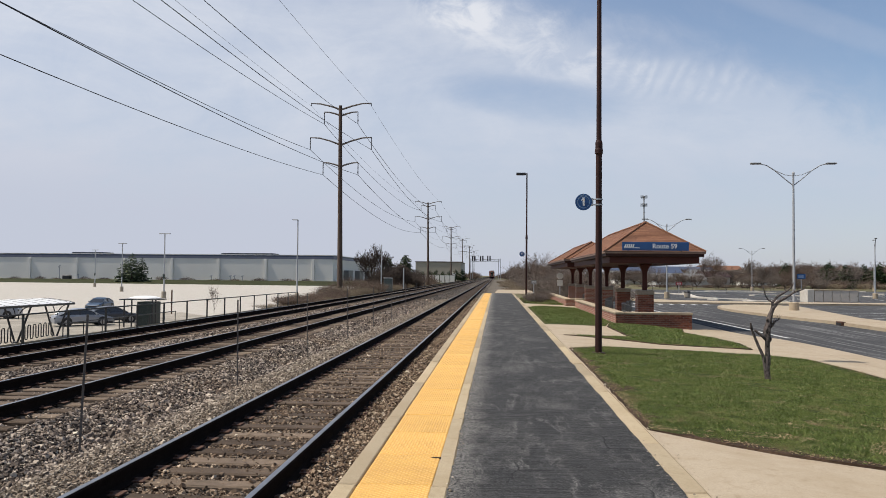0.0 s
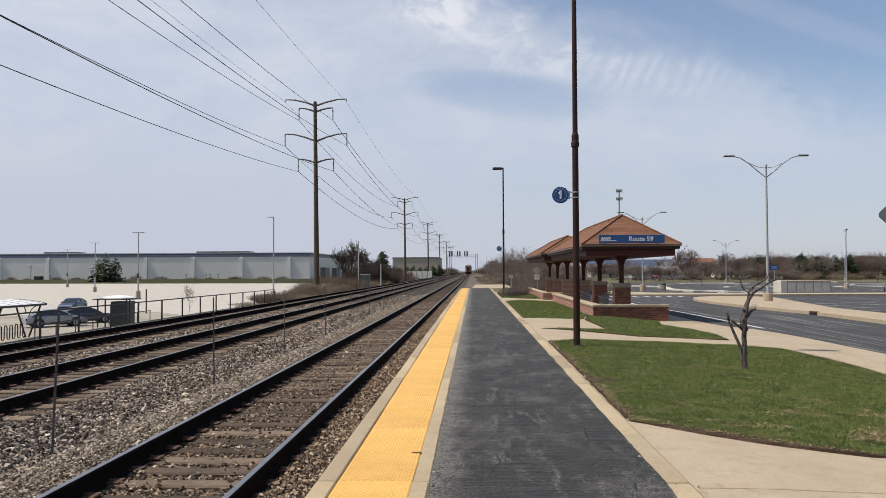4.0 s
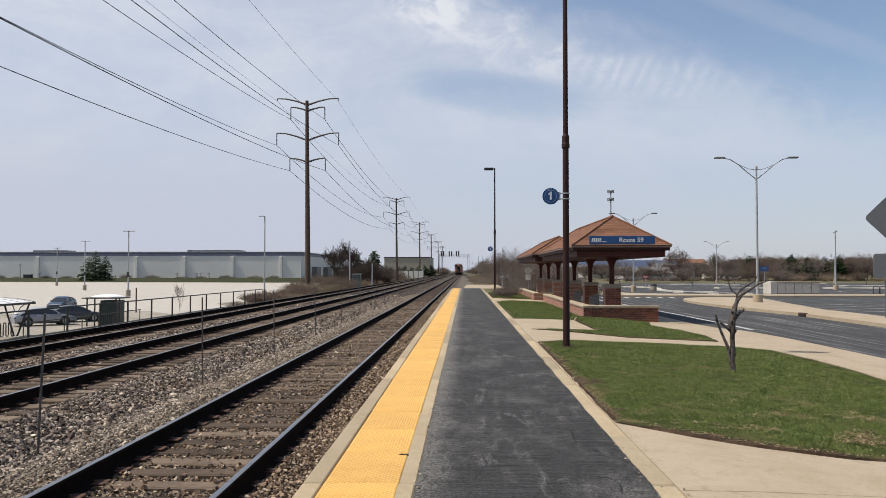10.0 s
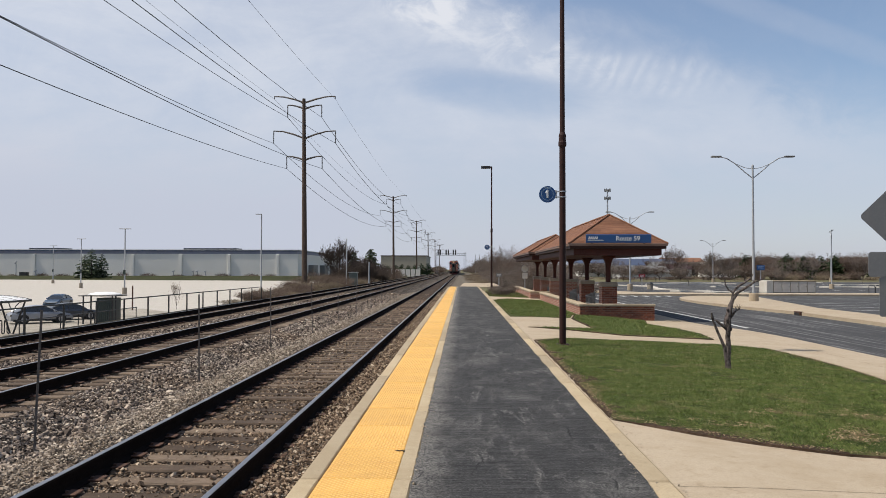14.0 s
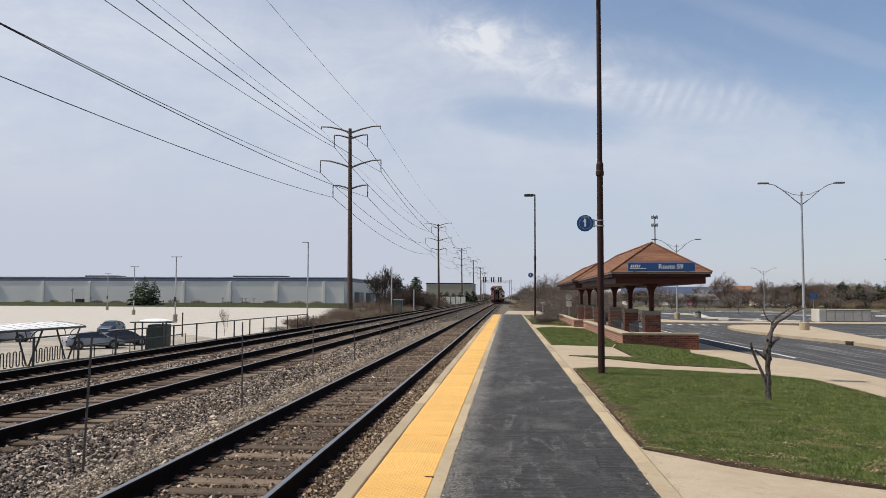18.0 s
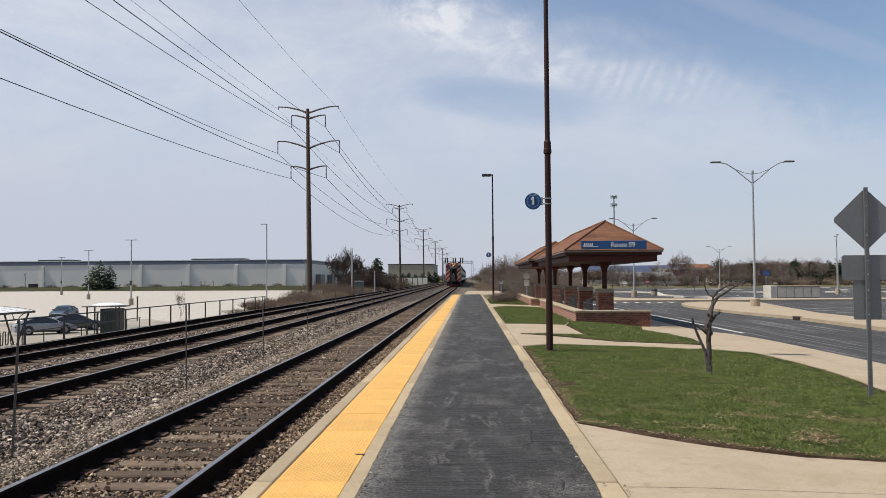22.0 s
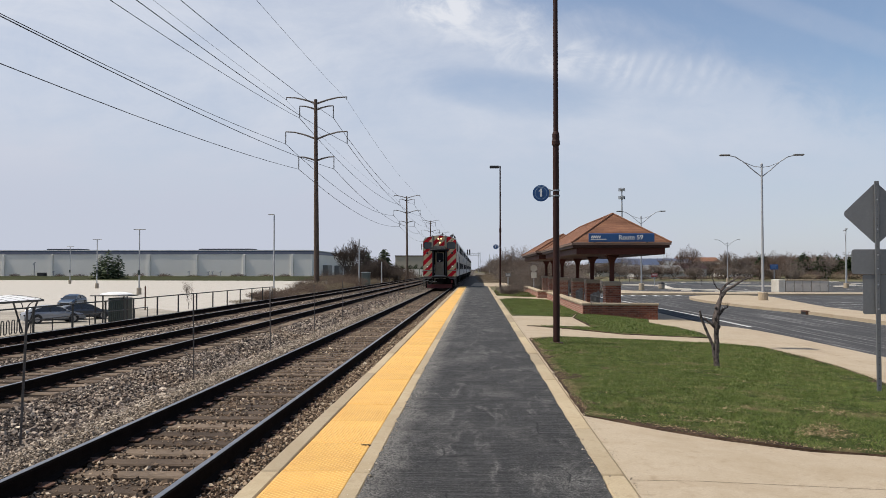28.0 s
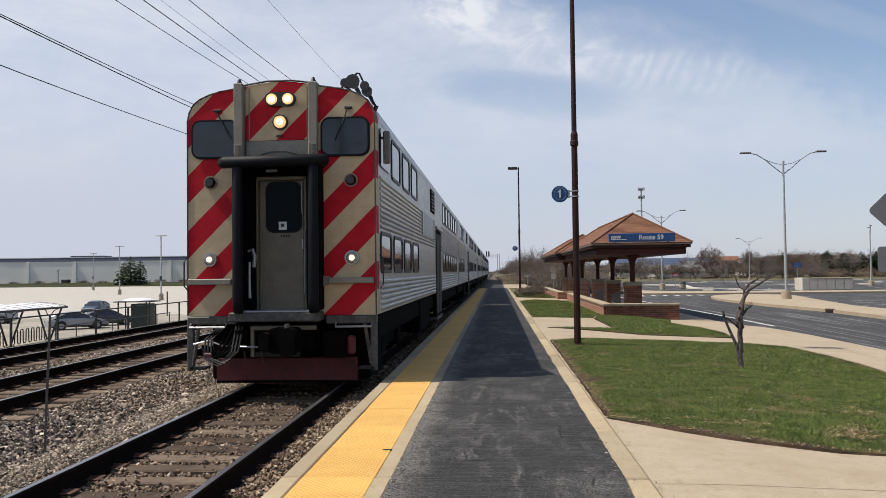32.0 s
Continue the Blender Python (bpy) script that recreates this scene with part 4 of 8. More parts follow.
def build_platform():
    p = tagged(empty("platform"), "low asphalt railway platform with yellow tactile edge", "platform", kind="structure")
    part("joint_earth", M().box(1.657, PLAT0, -0.30, 1.671, 61.9, -0.045), EARTH, p, "dark earth in the open joint")
    part("core", M().box(-1.27, PLAT0, -0.75, 1.655, PLAT1, -0.062), CONCRETE_GREY, p)
    rows = [PLAT0 + 0.08 * i for i in range(1101)]
    m = M()
    wob = [-0.006 + 0.022 * noise.noise((0.0, y * 1.7, 5)) + 0.022 * noise.noise((0.0, y * 8, 5)) for y in rows]
    wob2 = [0.03 * noise.noise((9.0, y * 1.3, 5)) + 0.013 * noise.noise((9.0, y * 9, 5)) for y in rows]
    for y, a, b in zip(rows, wob, wob2):
        m.v += [(-0.375 + a, y, -0.0615), (-0.375 + a, y, 0.006), (0.1, y, 0.012 + 0.004 * noise.noise((0, y, 0))), (0.9, y, 0.010), (1.458 + b, y, 0.013), (1.455 + b, y, -0.0615)]
    for j in range(len(rows) - 1):
        for i in range(5):
            m.f.append((j * 6 + i, j * 6 + i + 1, (j + 1) * 6 + i + 1, (j + 1) * 6 + i))
    part("asphalt_surface", m, ASPHALT, p, "worn dark asphalt with pale scuffs")
    rnd = random.Random(3)
    lengths = {}
    for (x0, x1, z, step, nm) in ((-1.285, -1.122, 0.0, 3.05, "edge_slab"), (-0.527, -0.381, -0.003, 3.05, "edge_slab"), (1.462, 1.655, 0.006, 1.83, "kerb_stone")):
        y = PLAT0
        i = 0
        while y < PLAT1 - 0.1:
            y1 = min(y + step, PLAT1)
            key = (x0, round(y1 - y, 2))
            if key not in lengths:
                lengths[key] = M().box(x0, 0.004, -0.30 if nm == "edge_slab" and x0 < -1 else -0.09, x1, y1 - y - 0.004, z, 0.012).mesh(nm)
            o = part(nm, lengths[key], SLAB, p)
            o.location = (0, y, rnd.uniform(-0.004, 0.004))
            o.rotation_euler = (0, rnd.uniform(-0.006, 0.006), rnd.uniform(-0.002, 0.002))
            y = y1
            i += 1
    # tactile panels with small truncated domes in staggered rows
    L = 1.066
    d = M()
    d.box(-1.112, 0.009, -0.06, -0.520, L - 0.009, 0.0, 0.005)
    for i in range(21):
        for j in range(18):
            cx, cy = -1.106 + 0.580 * (i + 0.5) / 21, 0.012 + (L - 0.024) * (j + (0.27 if i % 2 else 0.77)) / 18
            vs = []
            for r, z in ((0.0145, -0.0005), (0.0095, 0.0036)):
                vs += [(cx + r * math.cos(math.pi * k / 3), cy + r * math.sin(math.pi * k / 3), z) for k in range(6)]
            d.add(vs, [(k, (k + 1) % 6, 6 + (k + 1) % 6, 6 + k) for k in range(6)] + [(6, 7, 8, 9, 10, 11)])
    panel = d.mesh("tactile_panel")
    y = PLAT0 + 0.20
    while y + L < PLAT1:
        o = part("tactile_panel", panel, TACTILE, p)
        o.location = (0, y + (0.006 if 7 < y < 8 else 0), rnd.uniform(-0.003, 0.004))
        o.rotation_euler = (rnd.uniform(-0.002, 0.002), 0, rnd.uniform(-0.002, 0.002))
        y += L
    # a broken corner by one joint, filled with dark dirt
    chip = M()
    for k in range(7):
        chip.box(-0.60 + 0.012 * k, 7.270 - 0.004 * k, -0.004, -0.585 + 0.012 * k, 7.285 + 0.006 * (k % 3), 0.0065, 0.002)
    part("chipped_corner", chip, EARTH, p, "chipped dirty corner of a panel")


build_platform()


def scatter_crumbs():
    """Broken bits of concrete and grit along the kerb and the edge slabs."""
    rng = np.random.default_rng(31)
    n = 1100
    y = 4.5 + 26 * rng.random(n) ** 1.6
    edge = rng.integers(0, 3, n)
    x = np.select([edge == 0, edge == 1, edge == 2], [1.455 + rng.normal(0, 0.028, n), -0.378 + rng.normal(0, 0.030, n), 1.665 + np.abs(rng.normal(0, 0.03, n))])
    size = rng.lognormal(-5.45, 0.45, n)
    size[:12] *= 2.4
    shape = np.array([(1, 0, 0), (-1, 0, 0), (0, 1, 0), (0, -1, 0), (0, 0, 0.8), (0, 0, -0.8)])[None] * (1 + rng.uniform(-0.4, 0.4, (n, 6, 3))) * size[:, None, None]
    shape[..., 0] += x[:, None]
    shape[..., 1] += y[:, None]
    shape[..., 2] += (0.012 + 0.3 * size)[:, None]
    faces = np.array([(0, 2, 4), (2, 1, 4), (1, 3, 4), (3, 0, 4), (2, 0, 5), (1, 2, 5), (3, 1, 5), (0, 3, 5)])
    fs = (faces[None] + 6 * np.arange(n)[:, None, None]).reshape(-1, 3)
    ob = part("kerb_crumbs", big_mesh("kerb_crumbs", shape.reshape(-1, 3), fs), CRUMB)
    tagged(ob, "pale concrete crumbs and grit along the platform kerb", "grit", kind="stuff")


scatter_crumbs()


def flat_patch(name, poly, level, material, label, category, thick=0.12, kind="structure", xcuts=(), ycuts=()):
    """A paved or planted sheet over a polygon that follows the ground's level."""
    bm = bmesh.new()
    vs = [bm.verts.new((x, y, 0)) for x, y in poly]
    f = bm.faces.new(vs)
    bmesh.ops.triangulate(bm, faces=[f])
    for axis, values in ((0, xcuts), (1, ycuts)):
        for v in values:
            co, no = [0, 0, 0], [0, 0, 0]
            co[axis], no[axis] = v, 1
            bmesh.ops.bisect_plane(bm, geom=bm.verts[:] + bm.edges[:] + bm.faces[:], plane_co=co, plane_no=no)
    bmesh.ops.triangulate(bm, faces=bm.faces[:])
    top = bm.faces[:]
    ext = bmesh.ops.extrude_face_region(bm, geom=top)
    low = {v for v in ext["geom"] if isinstance(v, bmesh.types.BMVert)}
    for v in bm.verts:
        v.co.z = level(v.co.x, v.co.y) - (0 if v in low else thick)
    bmesh.ops.recalc_face_normals(bm, faces=bm.faces[:])
    me = bpy.data.meshes.new(name)
    bm.to_mesh(me)
    bm.free()
    return tagged(part(name, me, material), label, category, kind=kind)


def street_fall(x, y):
    """The ground drops a little more towards the street beside the shelter."""
    return -0.12 * smoothstep(4.6, 7.0, x) * smoothstep(22.0, 30.0, y)


def lawn_level(x, y):
    return -0.14 * max(0.0, (x - 2.2) / 4.8) + street_fall(x, y) + 0.012 * noise.noise((x * 0.8, y * 0.8, 1))


def walk_level(x, y):
    return (-0.012 - 0.14 * max(0.0, (x - 2.2) / 4.8) if x < 7 else -0.152 - 0.02 * (x - 7)) + street_fall(x, y)


def street_level(x, y):
    return lot_level(y)


def island_level(x, y):
    return lot_level(y) + 0.14


# concrete under and round the lawns; the lawns lie 20 mm proud of it
flat_patch("pavement", [(1.673, -12), (9.0, -12), (9.0, 26.2), (8.7, 27.6), (7.9, 29.0), (7.6, 30.0), (8.6, 30.6), (8.6, 62), (1.673, 62)], lambda x, y: walk_level(x, y) - 0.006, CONCRETE, "pale buff concrete pavement between platform and street", "pavement", 0.5, "structure", (2.2, 4.6, 5.3, 6.0, 6.6, 7.0, 7.4), (22, 24, 26, 28, 30, 35))


def curve_pts(a, b, c, n=6):
    return [tuple((1 - t) ** 2 * p + 2 * t * (1 - t) * q + t * t * r for p, q, r in zip(a, b, c)) for t in [i / n for i in range(n + 1)]]


LAWN_A = [(1.70, 8.95)] + curve_pts((2.0, 8.62), (2.55, 7.9), (3.6, 7.45)) + [(5.4, 7.2), (6.7, 7.6)] + curve_pts((6.85, 12.6), (7.35, 15.5), (7.0, 18.3)) + [(6.4, 19.0), (4.4, 19.35), (2.6, 19.45), (1.74, 18.9)]
LAWN_B = [(1.95, 23.15), (3.0, 22.35), (4.3, 21.0), (6.5, 20.6), (6.75, 22.5), (6.7, 25.0), (6.4, 27.5), (6.9, 29.9), (7.0, 30.42), (4.30, 30.42), (3.86, 27.9), (3.86, 23.15)]
LAWN_C = [(1.72, 28.3), (3.86, 28.3), (4.2, 30.2), (4.50, 30.5), (4.50, 44.5), (2.6, 45.2), (1.72, 43.6)]
LAWN_D = [(1.72, 49.5), (2.5, 48.6), (4.2, 48.6), (4.15, 58), (1.72, 60)]
LAWNS = (LAWN_A, LAWN_B, LAWN_C, LAWN_D)
for lw in LAWNS:
    flat_patch("lawn", lw, lambda x, y: lawn_level(x, y) - 0.004, TURF, "mown green lawn with thin brown patches", "lawn", 0.10, "structure", (2.2, 3.2, 4.2, 5.2, 6.2), [7.5 + 1.5 * i for i in range(36)])


def inside(poly, x, y):
    ok = np.zeros(len(x), bool)
    j = len(poly) - 1
    for i in range(len(poly)):
        (xi, yi), (xj, yj) = poly[i], poly[j]
        c = ((yi > y) != (yj > y)) & (x < (xj - xi) * (y - yi) / (yj - yi + 1e-12) + xi)
        ok ^= c
        j = i
    return ok


def earth_rim(poly, wide, seed):
    """Ragged strip of bare earth just inside a lawn's edge."""
    m = M()
    cx, cy = sum(p[0] for p in poly) / len(poly), sum(p[1] for p in poly) / len(poly)
    for (xa, ya), (xb, yb) in zip(poly, poly[1:] + poly[:1]):
        n = max(1, int(math.dist((xa, ya), (xb, yb)) / 0.07))
        dx, dy = (xb - xa) / math.dist((xa, ya), (xb, yb)), (yb - ya) / math.dist((xa, ya), (xb, yb))
        if (cx - xa) * -dy + (cy - ya) * dx < 0:
            dx, dy = -dx, -dy
        for i in range(n + 1):
            x, y = xa + (xb - xa) * i / n, ya + (yb - ya) * i / n
            w = max(0.01, wide * (0.22 + 1.2 * noise.noise((x * 1.1, y * 1.1, seed)) + 0.5 * noise.noise((x * 6, y * 6, seed))))
            out = -0.010 - 0.022 * max(0.0, 0.4 + noise.noise((x * 3.1, y * 3.1, seed + 4)))
            for q, low in ((out, True), (-0.004, False), (w, False)):
                px, py = x - dy * q, y + dx * q
                m.v.append((px, py, walk_level(px, py) - 0.008 if low else lawn_level(px, py) + 0.002))
            if i:
                b = len(m.v) - 6
                m.f += [(b, b + 3, b + 4, b + 1), (b + 1, b + 4, b + 5, b + 2)]
    return tagged(part("bare_earth", m, EARTH), "dark bare earth along the edge of the lawn", "earth", kind="structure")


earth_rim(LAWN_A, 0.34, 3.0)
earth_rim(LAWN_B, 0.10, 5.0)


def grow_grass():
    rng = np.random.default_rng(7)
    total = []
    for poly, per, tall in ((LAWN_A, 9000, 0.0150), (LAWN_B, 2100, 0.026), (LAWN_C, 1400, 0.030), (LAWN_D, 250, 0.07)):
        p = np.array(poly)
        lo, hi = p.min(0), p.max(0)
        n = int((hi - lo).prod() * per)
        x, y = rng.uniform(lo[0], hi[0], n), rng.uniform(lo[1], hi[1], n)
        ok = inside(poly, x, y)
        x, y = x[ok], y[ok]
        thin = np.array([noise.noise((a * 1.3, b * 1.3, 2.0)) + 0.45 * noise.noise((a * 5.2, b * 5.2, 4.0)) for a, b in zip(x, y)])
        # bare earth along the edges
        rim = np.full(len(x), 9.0)
        for (xa, ya), (xb, yb) in zip(poly, poly[1:] + poly[:1]):
            u = np.clip(((x - xa) * (xb - xa) + (y - ya) * (yb - ya)) / ((xb - xa) ** 2 + (yb - ya) ** 2), 0, 1)
            rim = np.minimum(rim, np.hypot(x - xa - u * (xb - xa), y - ya - u * (yb - ya)))
        worn = np.array([noise.noise((a * 2.1, b * 2.1, 7.0)) for a, b in zip(x, y)])
        bare = np.clip(1.2 - rim / (0.16 + 1.15 * np.clip(worn + 0.15, 0, 1)), 0, 0.95) if tall < 0.04 else 0.0
        keep = rng.random(len(x)) > np.maximum(np.clip((thin - 0.24) * 3.2, 0, 0.88), bare)
        x, y, thin = x[keep], y[keep], thin[keep]
        h = tall * rng.lognormal(0, 0.40, len(x)) * (1 - np.clip(thin, 0, 0.4))
        total.append(np.stack([x, y, h], 1))
    t = np.concatenate(total)
    n = len(t)
    a = rng.uniform(0, 2 * np.pi, n)
    w = rng.uniform(0.0025, 0.0052, n) * np.where(t[:, 1] > 15, 1.8, 1.0)
    fx, fy = np.clip((t[:, 0] - 4.6) / 2.4, 0, 1), np.clip((t[:, 1] - 22) / 8, 0, 1)
    z = -0.14 * np.maximum(0, (t[:, 0] - 2.2) / 4.8) + 0.004 - 0.12 * fx * fx * (3 - 2 * fx) * fy * fy * (3 - 2 * fy)
    lean = rng.normal(0, 0.75, (n, 2)) * t[:, 2:3]
    v = np.zeros((n, 3, 3))
    v[:, 0] = np.stack([t[:, 0] - np.cos(a) * w, t[:, 1] - np.sin(a) * w, z], 1)
    v[:, 1] = np.stack([t[:, 0] + np.cos(a) * w, t[:, 1] + np.sin(a) * w, z], 1)
    v[:, 2] = np.stack([t[:, 0] + lean[:, 0], t[:, 1] + lean[:, 1], z + t[:, 2]], 1)
    ob = part("grass", big_mesh("grass", v.reshape(-1, 3), np.arange(3 * n).reshape(-1, 3)), BLADES)
    tagged(ob, "short green grass blades with some straw", "grass", kind="stuff")


grow_grass()


def scatter_thatch():
    """Dead straw and leaf bits lying on the lawn, thick by its front edge and the path."""
    rng = np.random.default_rng(17)
    n = 160000
    x, y = rng.uniform(1.7, 7.2, n), rng.uniform(7.2, 19.4, n)
    ok = inside(LAWN_A, x, y)
    x, y = x[ok], y[ok]
    rim = np.full(len(x), 9.0)
    for (xa, ya), (xb, yb) in zip(LAWN_A, LAWN_A[1:] + LAWN_A[:1]):
        u = np.clip(((x - xa) * (xb - xa) + (y - ya) * (yb - ya)) / ((xb - xa) ** 2 + (yb - ya) ** 2), 0, 1)
        rim = np.minimum(rim, np.hypot(x - xa - u * (xb - xa), y - ya - u * (yb - ya)))
    blot = np.array([noise.noise((a * 1.6, b * 1.9, 11.0)) + 0.5 * noise.noise((a * 5, b * 6, 12.0)) for a, b in zip(x, y)])
    front = np.clip((10.2 - y) / 1.6, 0, 1)
    want = np.clip(blot * 1.6 - 0.25, 0, 1) * (0.10 + 0.9 * front) + np.clip(0.5 - rim / 0.35, 0, 0.5) + 0.015
    keep = rng.random(len(x)) < want
    x, y = x[keep], y[keep]
    n = len(x)
    a, size = rng.uniform(0, 2 * np.pi, n), rng.lognormal(-4.35, 0.5, n)
    w = rng.uniform(0.002, 0.006, n)
    z = -0.14 * np.maximum(0, (x - 2.2) / 4.8) + 0.004 + rng.uniform(0.008, 0.022, n)
    dx, dy = np.cos(a) * size, np.sin(a) * size
    px, py = -np.sin(a) * w, np.cos(a) * w
    tip = rng.uniform(-0.006, 0.010, n)
    v = np.stack([np.stack([x - dx + px, y - dy + py, z], 1), np.stack([x - dx - px, y - dy - py, z], 1), np.stack([x + dx - px, y + dy - py, z + tip], 1), np.stack([x + dx + px, y + dy + py, z + tip], 1)], 1)
    ob = part("thatch", big_mesh("thatch", v.reshape(-1, 3), np.arange(4 * n).reshape(-1, 4)), THATCH)
    tagged(ob, "dead straw and brown leaf bits lying in the lawn", "thatch", kind="stuff")


scatter_thatch()

# street, islands, car park beside the shelter
flat_patch("road", [(9.02, -40), (60, -40), (150, 60), (150, 166), (22, 166), (13, 120), (8.62, 70), (8.62, 30.62), (7.62, 30.02), (7.92, 29.02), (8.72, 27.62), (9.02, 26.2)], street_level, ROAD, "dark asphalt street and car park with worn grey streaks", "road", 0.3, "structure", (), (35, 165))
ISLAND = [(15.0, -20), (17.4, -20), (17.4, 33), (17.8, 40), (19.6, 49)] + curve_pts((21.3, 57), (21.0, 62), (17.8, 60.5)) + curve_pts((16.2, 58.5), (14.4, 55), (14.4, 47)) + [(14.5, 42), (15.0, 37)]
flat_patch("kerbed_island", ISLAND, island_level, CONCRETE, "long pale concrete kerbed traffic island", "traffic island", 0.3, "structure", (), (35,))
flat_patch("kerbed_island", [(12.5, 66), (23, 65), (60, 66.2), (60, 71), (34, 69.6), (23, 69.5), (16, 72.5), (12.5, 84)], island_level, CONCRETE, "pale concrete kerbed island with a cycle locker", "traffic island", 0.3)
flat_patch("track_side_path", [(-1.25, 76.05), (2.6, 76.05), (3.4, 90), (3.8, 160), (4, 420), (-1.25, 420)], lambda x, y: -0.34 - 0.02 * (y > 77) - 0.1 * (y > 100), DIRT, "bare tan gravel strip beside the line beyond the platform", "path", 0.3)
flat_patch("concrete_landing", [(-0.2, 76.06), (2.9, 76.06), (3.9, 80), (3.9, 97), (0.2, 97)], lambda x, y: -0.02, CONCRETE, "pale concrete landing at the platform's end", "pavement", 0.5)

# the shelter ---------------------------------------------------------------------------


def hip_roof(parent, x0, x1, y0, y1, z0, rise, inset):
    """Hipped roof laid in stepped shingle courses; the ridge runs along y."""
    cx = (x0 + x1) / 2
    n = 26
    for name, side in (("roof_slope", 0), ("roof_slope", 1), ("roof_slope", 2), ("roof_slope", 3)):
        m = M()
        for i in range(n):
            a, b = i / n, (i + 1.25) / n
            b = min(b, 1.0)
            up_ = 0.012
            pts = []
            for t, lift in ((a, up_), (b, 0.0)):
                xa, xb = x0 + (cx - x0) * t, x1 + (cx - x1) * t
                ya, yb = y0 + inset * t, y1 - inset * t
                z = z0 + rise * t + lift
                pts.append({0: ((xa, ya, z), (xb, ya, z)), 1: ((xb, ya, z), (xb, yb, z)), 2: ((xb, yb, z), (xa, yb, z)), 3: ((xa, yb, z), (xa, ya, z))}[side])
            (p, q), (r, s) = pts
            lowp, lowq = (p[0], p[1], p[2] - 0.02), (q[0], q[1], q[2] - 0.02)
            cuts = max(2, int(math.dist(p, q) / 0.5))
            for c in range(cuts):
                u, w = c / cuts, (c + 1) / cuts

                def between(g, h, k):
                    return tuple(g[e] + (h[e] - g[e]) * k for e in range(3))

                m.add([between(p, q, u), between(p, q, w), between(r, s, w), between(r, s, u)], [(0, 1, 2, 3)])
                m.add([between(lowp, lowq, u), between(lowp, lowq, w), between(p, q, w), between(p, q, u)], [(0, 1, 2, 3)])
        part(name, m, SHINGLE, parent)
    for (xa, ya) in ((x0, y0), (x1, y0), (x0, y1), (x1, y1)):
        yb = y0 + inset if ya == y0 else y1 - inset
        part("hip_cap", M().path([(xa, ya, z0 + 0.03), (cx, yb, z0 + rise + 0.03)], 0.035, 6), SHINGLE, parent)
    part("ridge_cap", M().path([(cx, y0 + inset - 0.05, z0 + rise + 0.03), (cx, y1 - inset + 0.05, z0 + rise + 0.03)], 0.04, 6), SHINGLE, parent)


UNITS = {}


def lay_bricks(parent, x0, x1, y, z0, z1):
    """Running-bond courses set proud of a wall face that looks along -y; each brick is a piece."""
    n, row = 0, 0
    part("mortar_bed", M().box(x0 + 0.002, y - 0.002, z0, x1 - 0.002, y + 0.01, z1), MORTAR, parent, "pale mortar")
    z = z1 - 0.072
    while z > z0 - 0.01:
        x = x0 - (0.105 if row % 2 else 0.0)
        while x < x1 - 0.02:
            a, b = max(x, x0), min(x + 0.20, x1)
            if b - a > 0.04:
                key = round(b - a, 3)
                if key not in UNITS:
                    UNITS[key] = M().box(0, -0.007, 0, key, 0.02, 0.062, 0.003).mesh("brick")
                o = part("brick", UNITS[key], BRICK_UNIT, parent)
                o.location = (a, y, z)
                n += 1
            x += 0.21
        z -= 0.072
        row += 1
    return n


def build_shelter(y0, y1, x0, x1, rise=1.24, inset=1.9):
    s = tagged(empty("platform_shelter"), "open brick-pier waiting shelter with hipped terracotta roof", "shelter", "station shelters")
    z_e = 2.53
    hip_roof(s, x0, x1, y0, y1, z_e + 0.12, rise, inset)
    # gutter board and soffit box
    fas = M()
    for (a, b, c, d) in ((x0, y0, x1, y0 + 0.05), (x0, y1 - 0.05, x1, y1), (x0, y0 + 0.05, x0 + 0.05, y1 - 0.05), (x1 - 0.05, y0 + 0.05, x1, y1 - 0.05)):
        fas.box(a, b, z_e + 0.05, c, d, z_e + 0.15, 0.008)
    part("gutter", fas, FASCIA, s, "weathered tan gutter board")
    part("fascia", M().box(x0 + 0.05, y0 + 0.05, z_e - 0.06, x1 - 0.05, y1 - 0.05, z_e + 0.06, 0.01), BROWN, s)
    part("beam", M().box(x0 + 0.22, y0 + 0.26, z_e - 0.31, x1 - 0.18, y1 - 0.26, z_e - 0.055, 0.015), MAROON, s, "maroon boxed beam")
    cx = (x0 + x1) / 2 - 0.08
    ys_ = [y0 + 1.75 + i * (y1 - y0 - 3.4) / 2 for i in range(3)]
    for yy in ys_:
        for xx in (cx,):
            p = part("pier", M().box(xx - 0.31, yy - 0.31, -0.15, xx + 0.31, yy + 0.31, 0.98, 0.008), BRICK, s, "square red brick pier")
            if yy < 42:
                lay_bricks(p, xx - 0.306, xx + 0.306, yy - 0.31, -0.15, 0.978)
            part("pier_cap", M().box(xx - 0.335, yy - 0.335, 0.98, xx + 0.335, yy + 0.335, 1.15, 0.02), CONCRETE_GREY, p, "grey concrete cap")
            post = M().box(xx - 0.09, yy - 0.09, 1.15, xx + 0.09, yy + 0.09, 2.24, 0.015)
            part("post", post, MAROON, s)
            fl = M()
            prof = [(0.092, 1.80), (0.105, 1.92), (0.14, 2.03), (0.19, 2.12), (0.25, 2.18), (0.25, 2.25)]
            for (r0, za), (r1, zb) in zip(prof, prof[1:]):
                fl.add([(xx - r0, yy - r0, za), (xx + r0, yy - r0, za), (xx + r0, yy + r0, za), (xx - r0, yy + r0, za), (xx - r1, yy - r1, zb), (xx + r1, yy - r1, zb), (xx + r1, yy + r1, zb), (xx - r1, yy + r1, zb)], [(0, 1, 5, 4), (1, 2, 6, 5), (2, 3, 7, 6), (3, 0, 4, 7)])
            part("bracket", fl, MAROON, s, "flared maroon bracket")
    return s


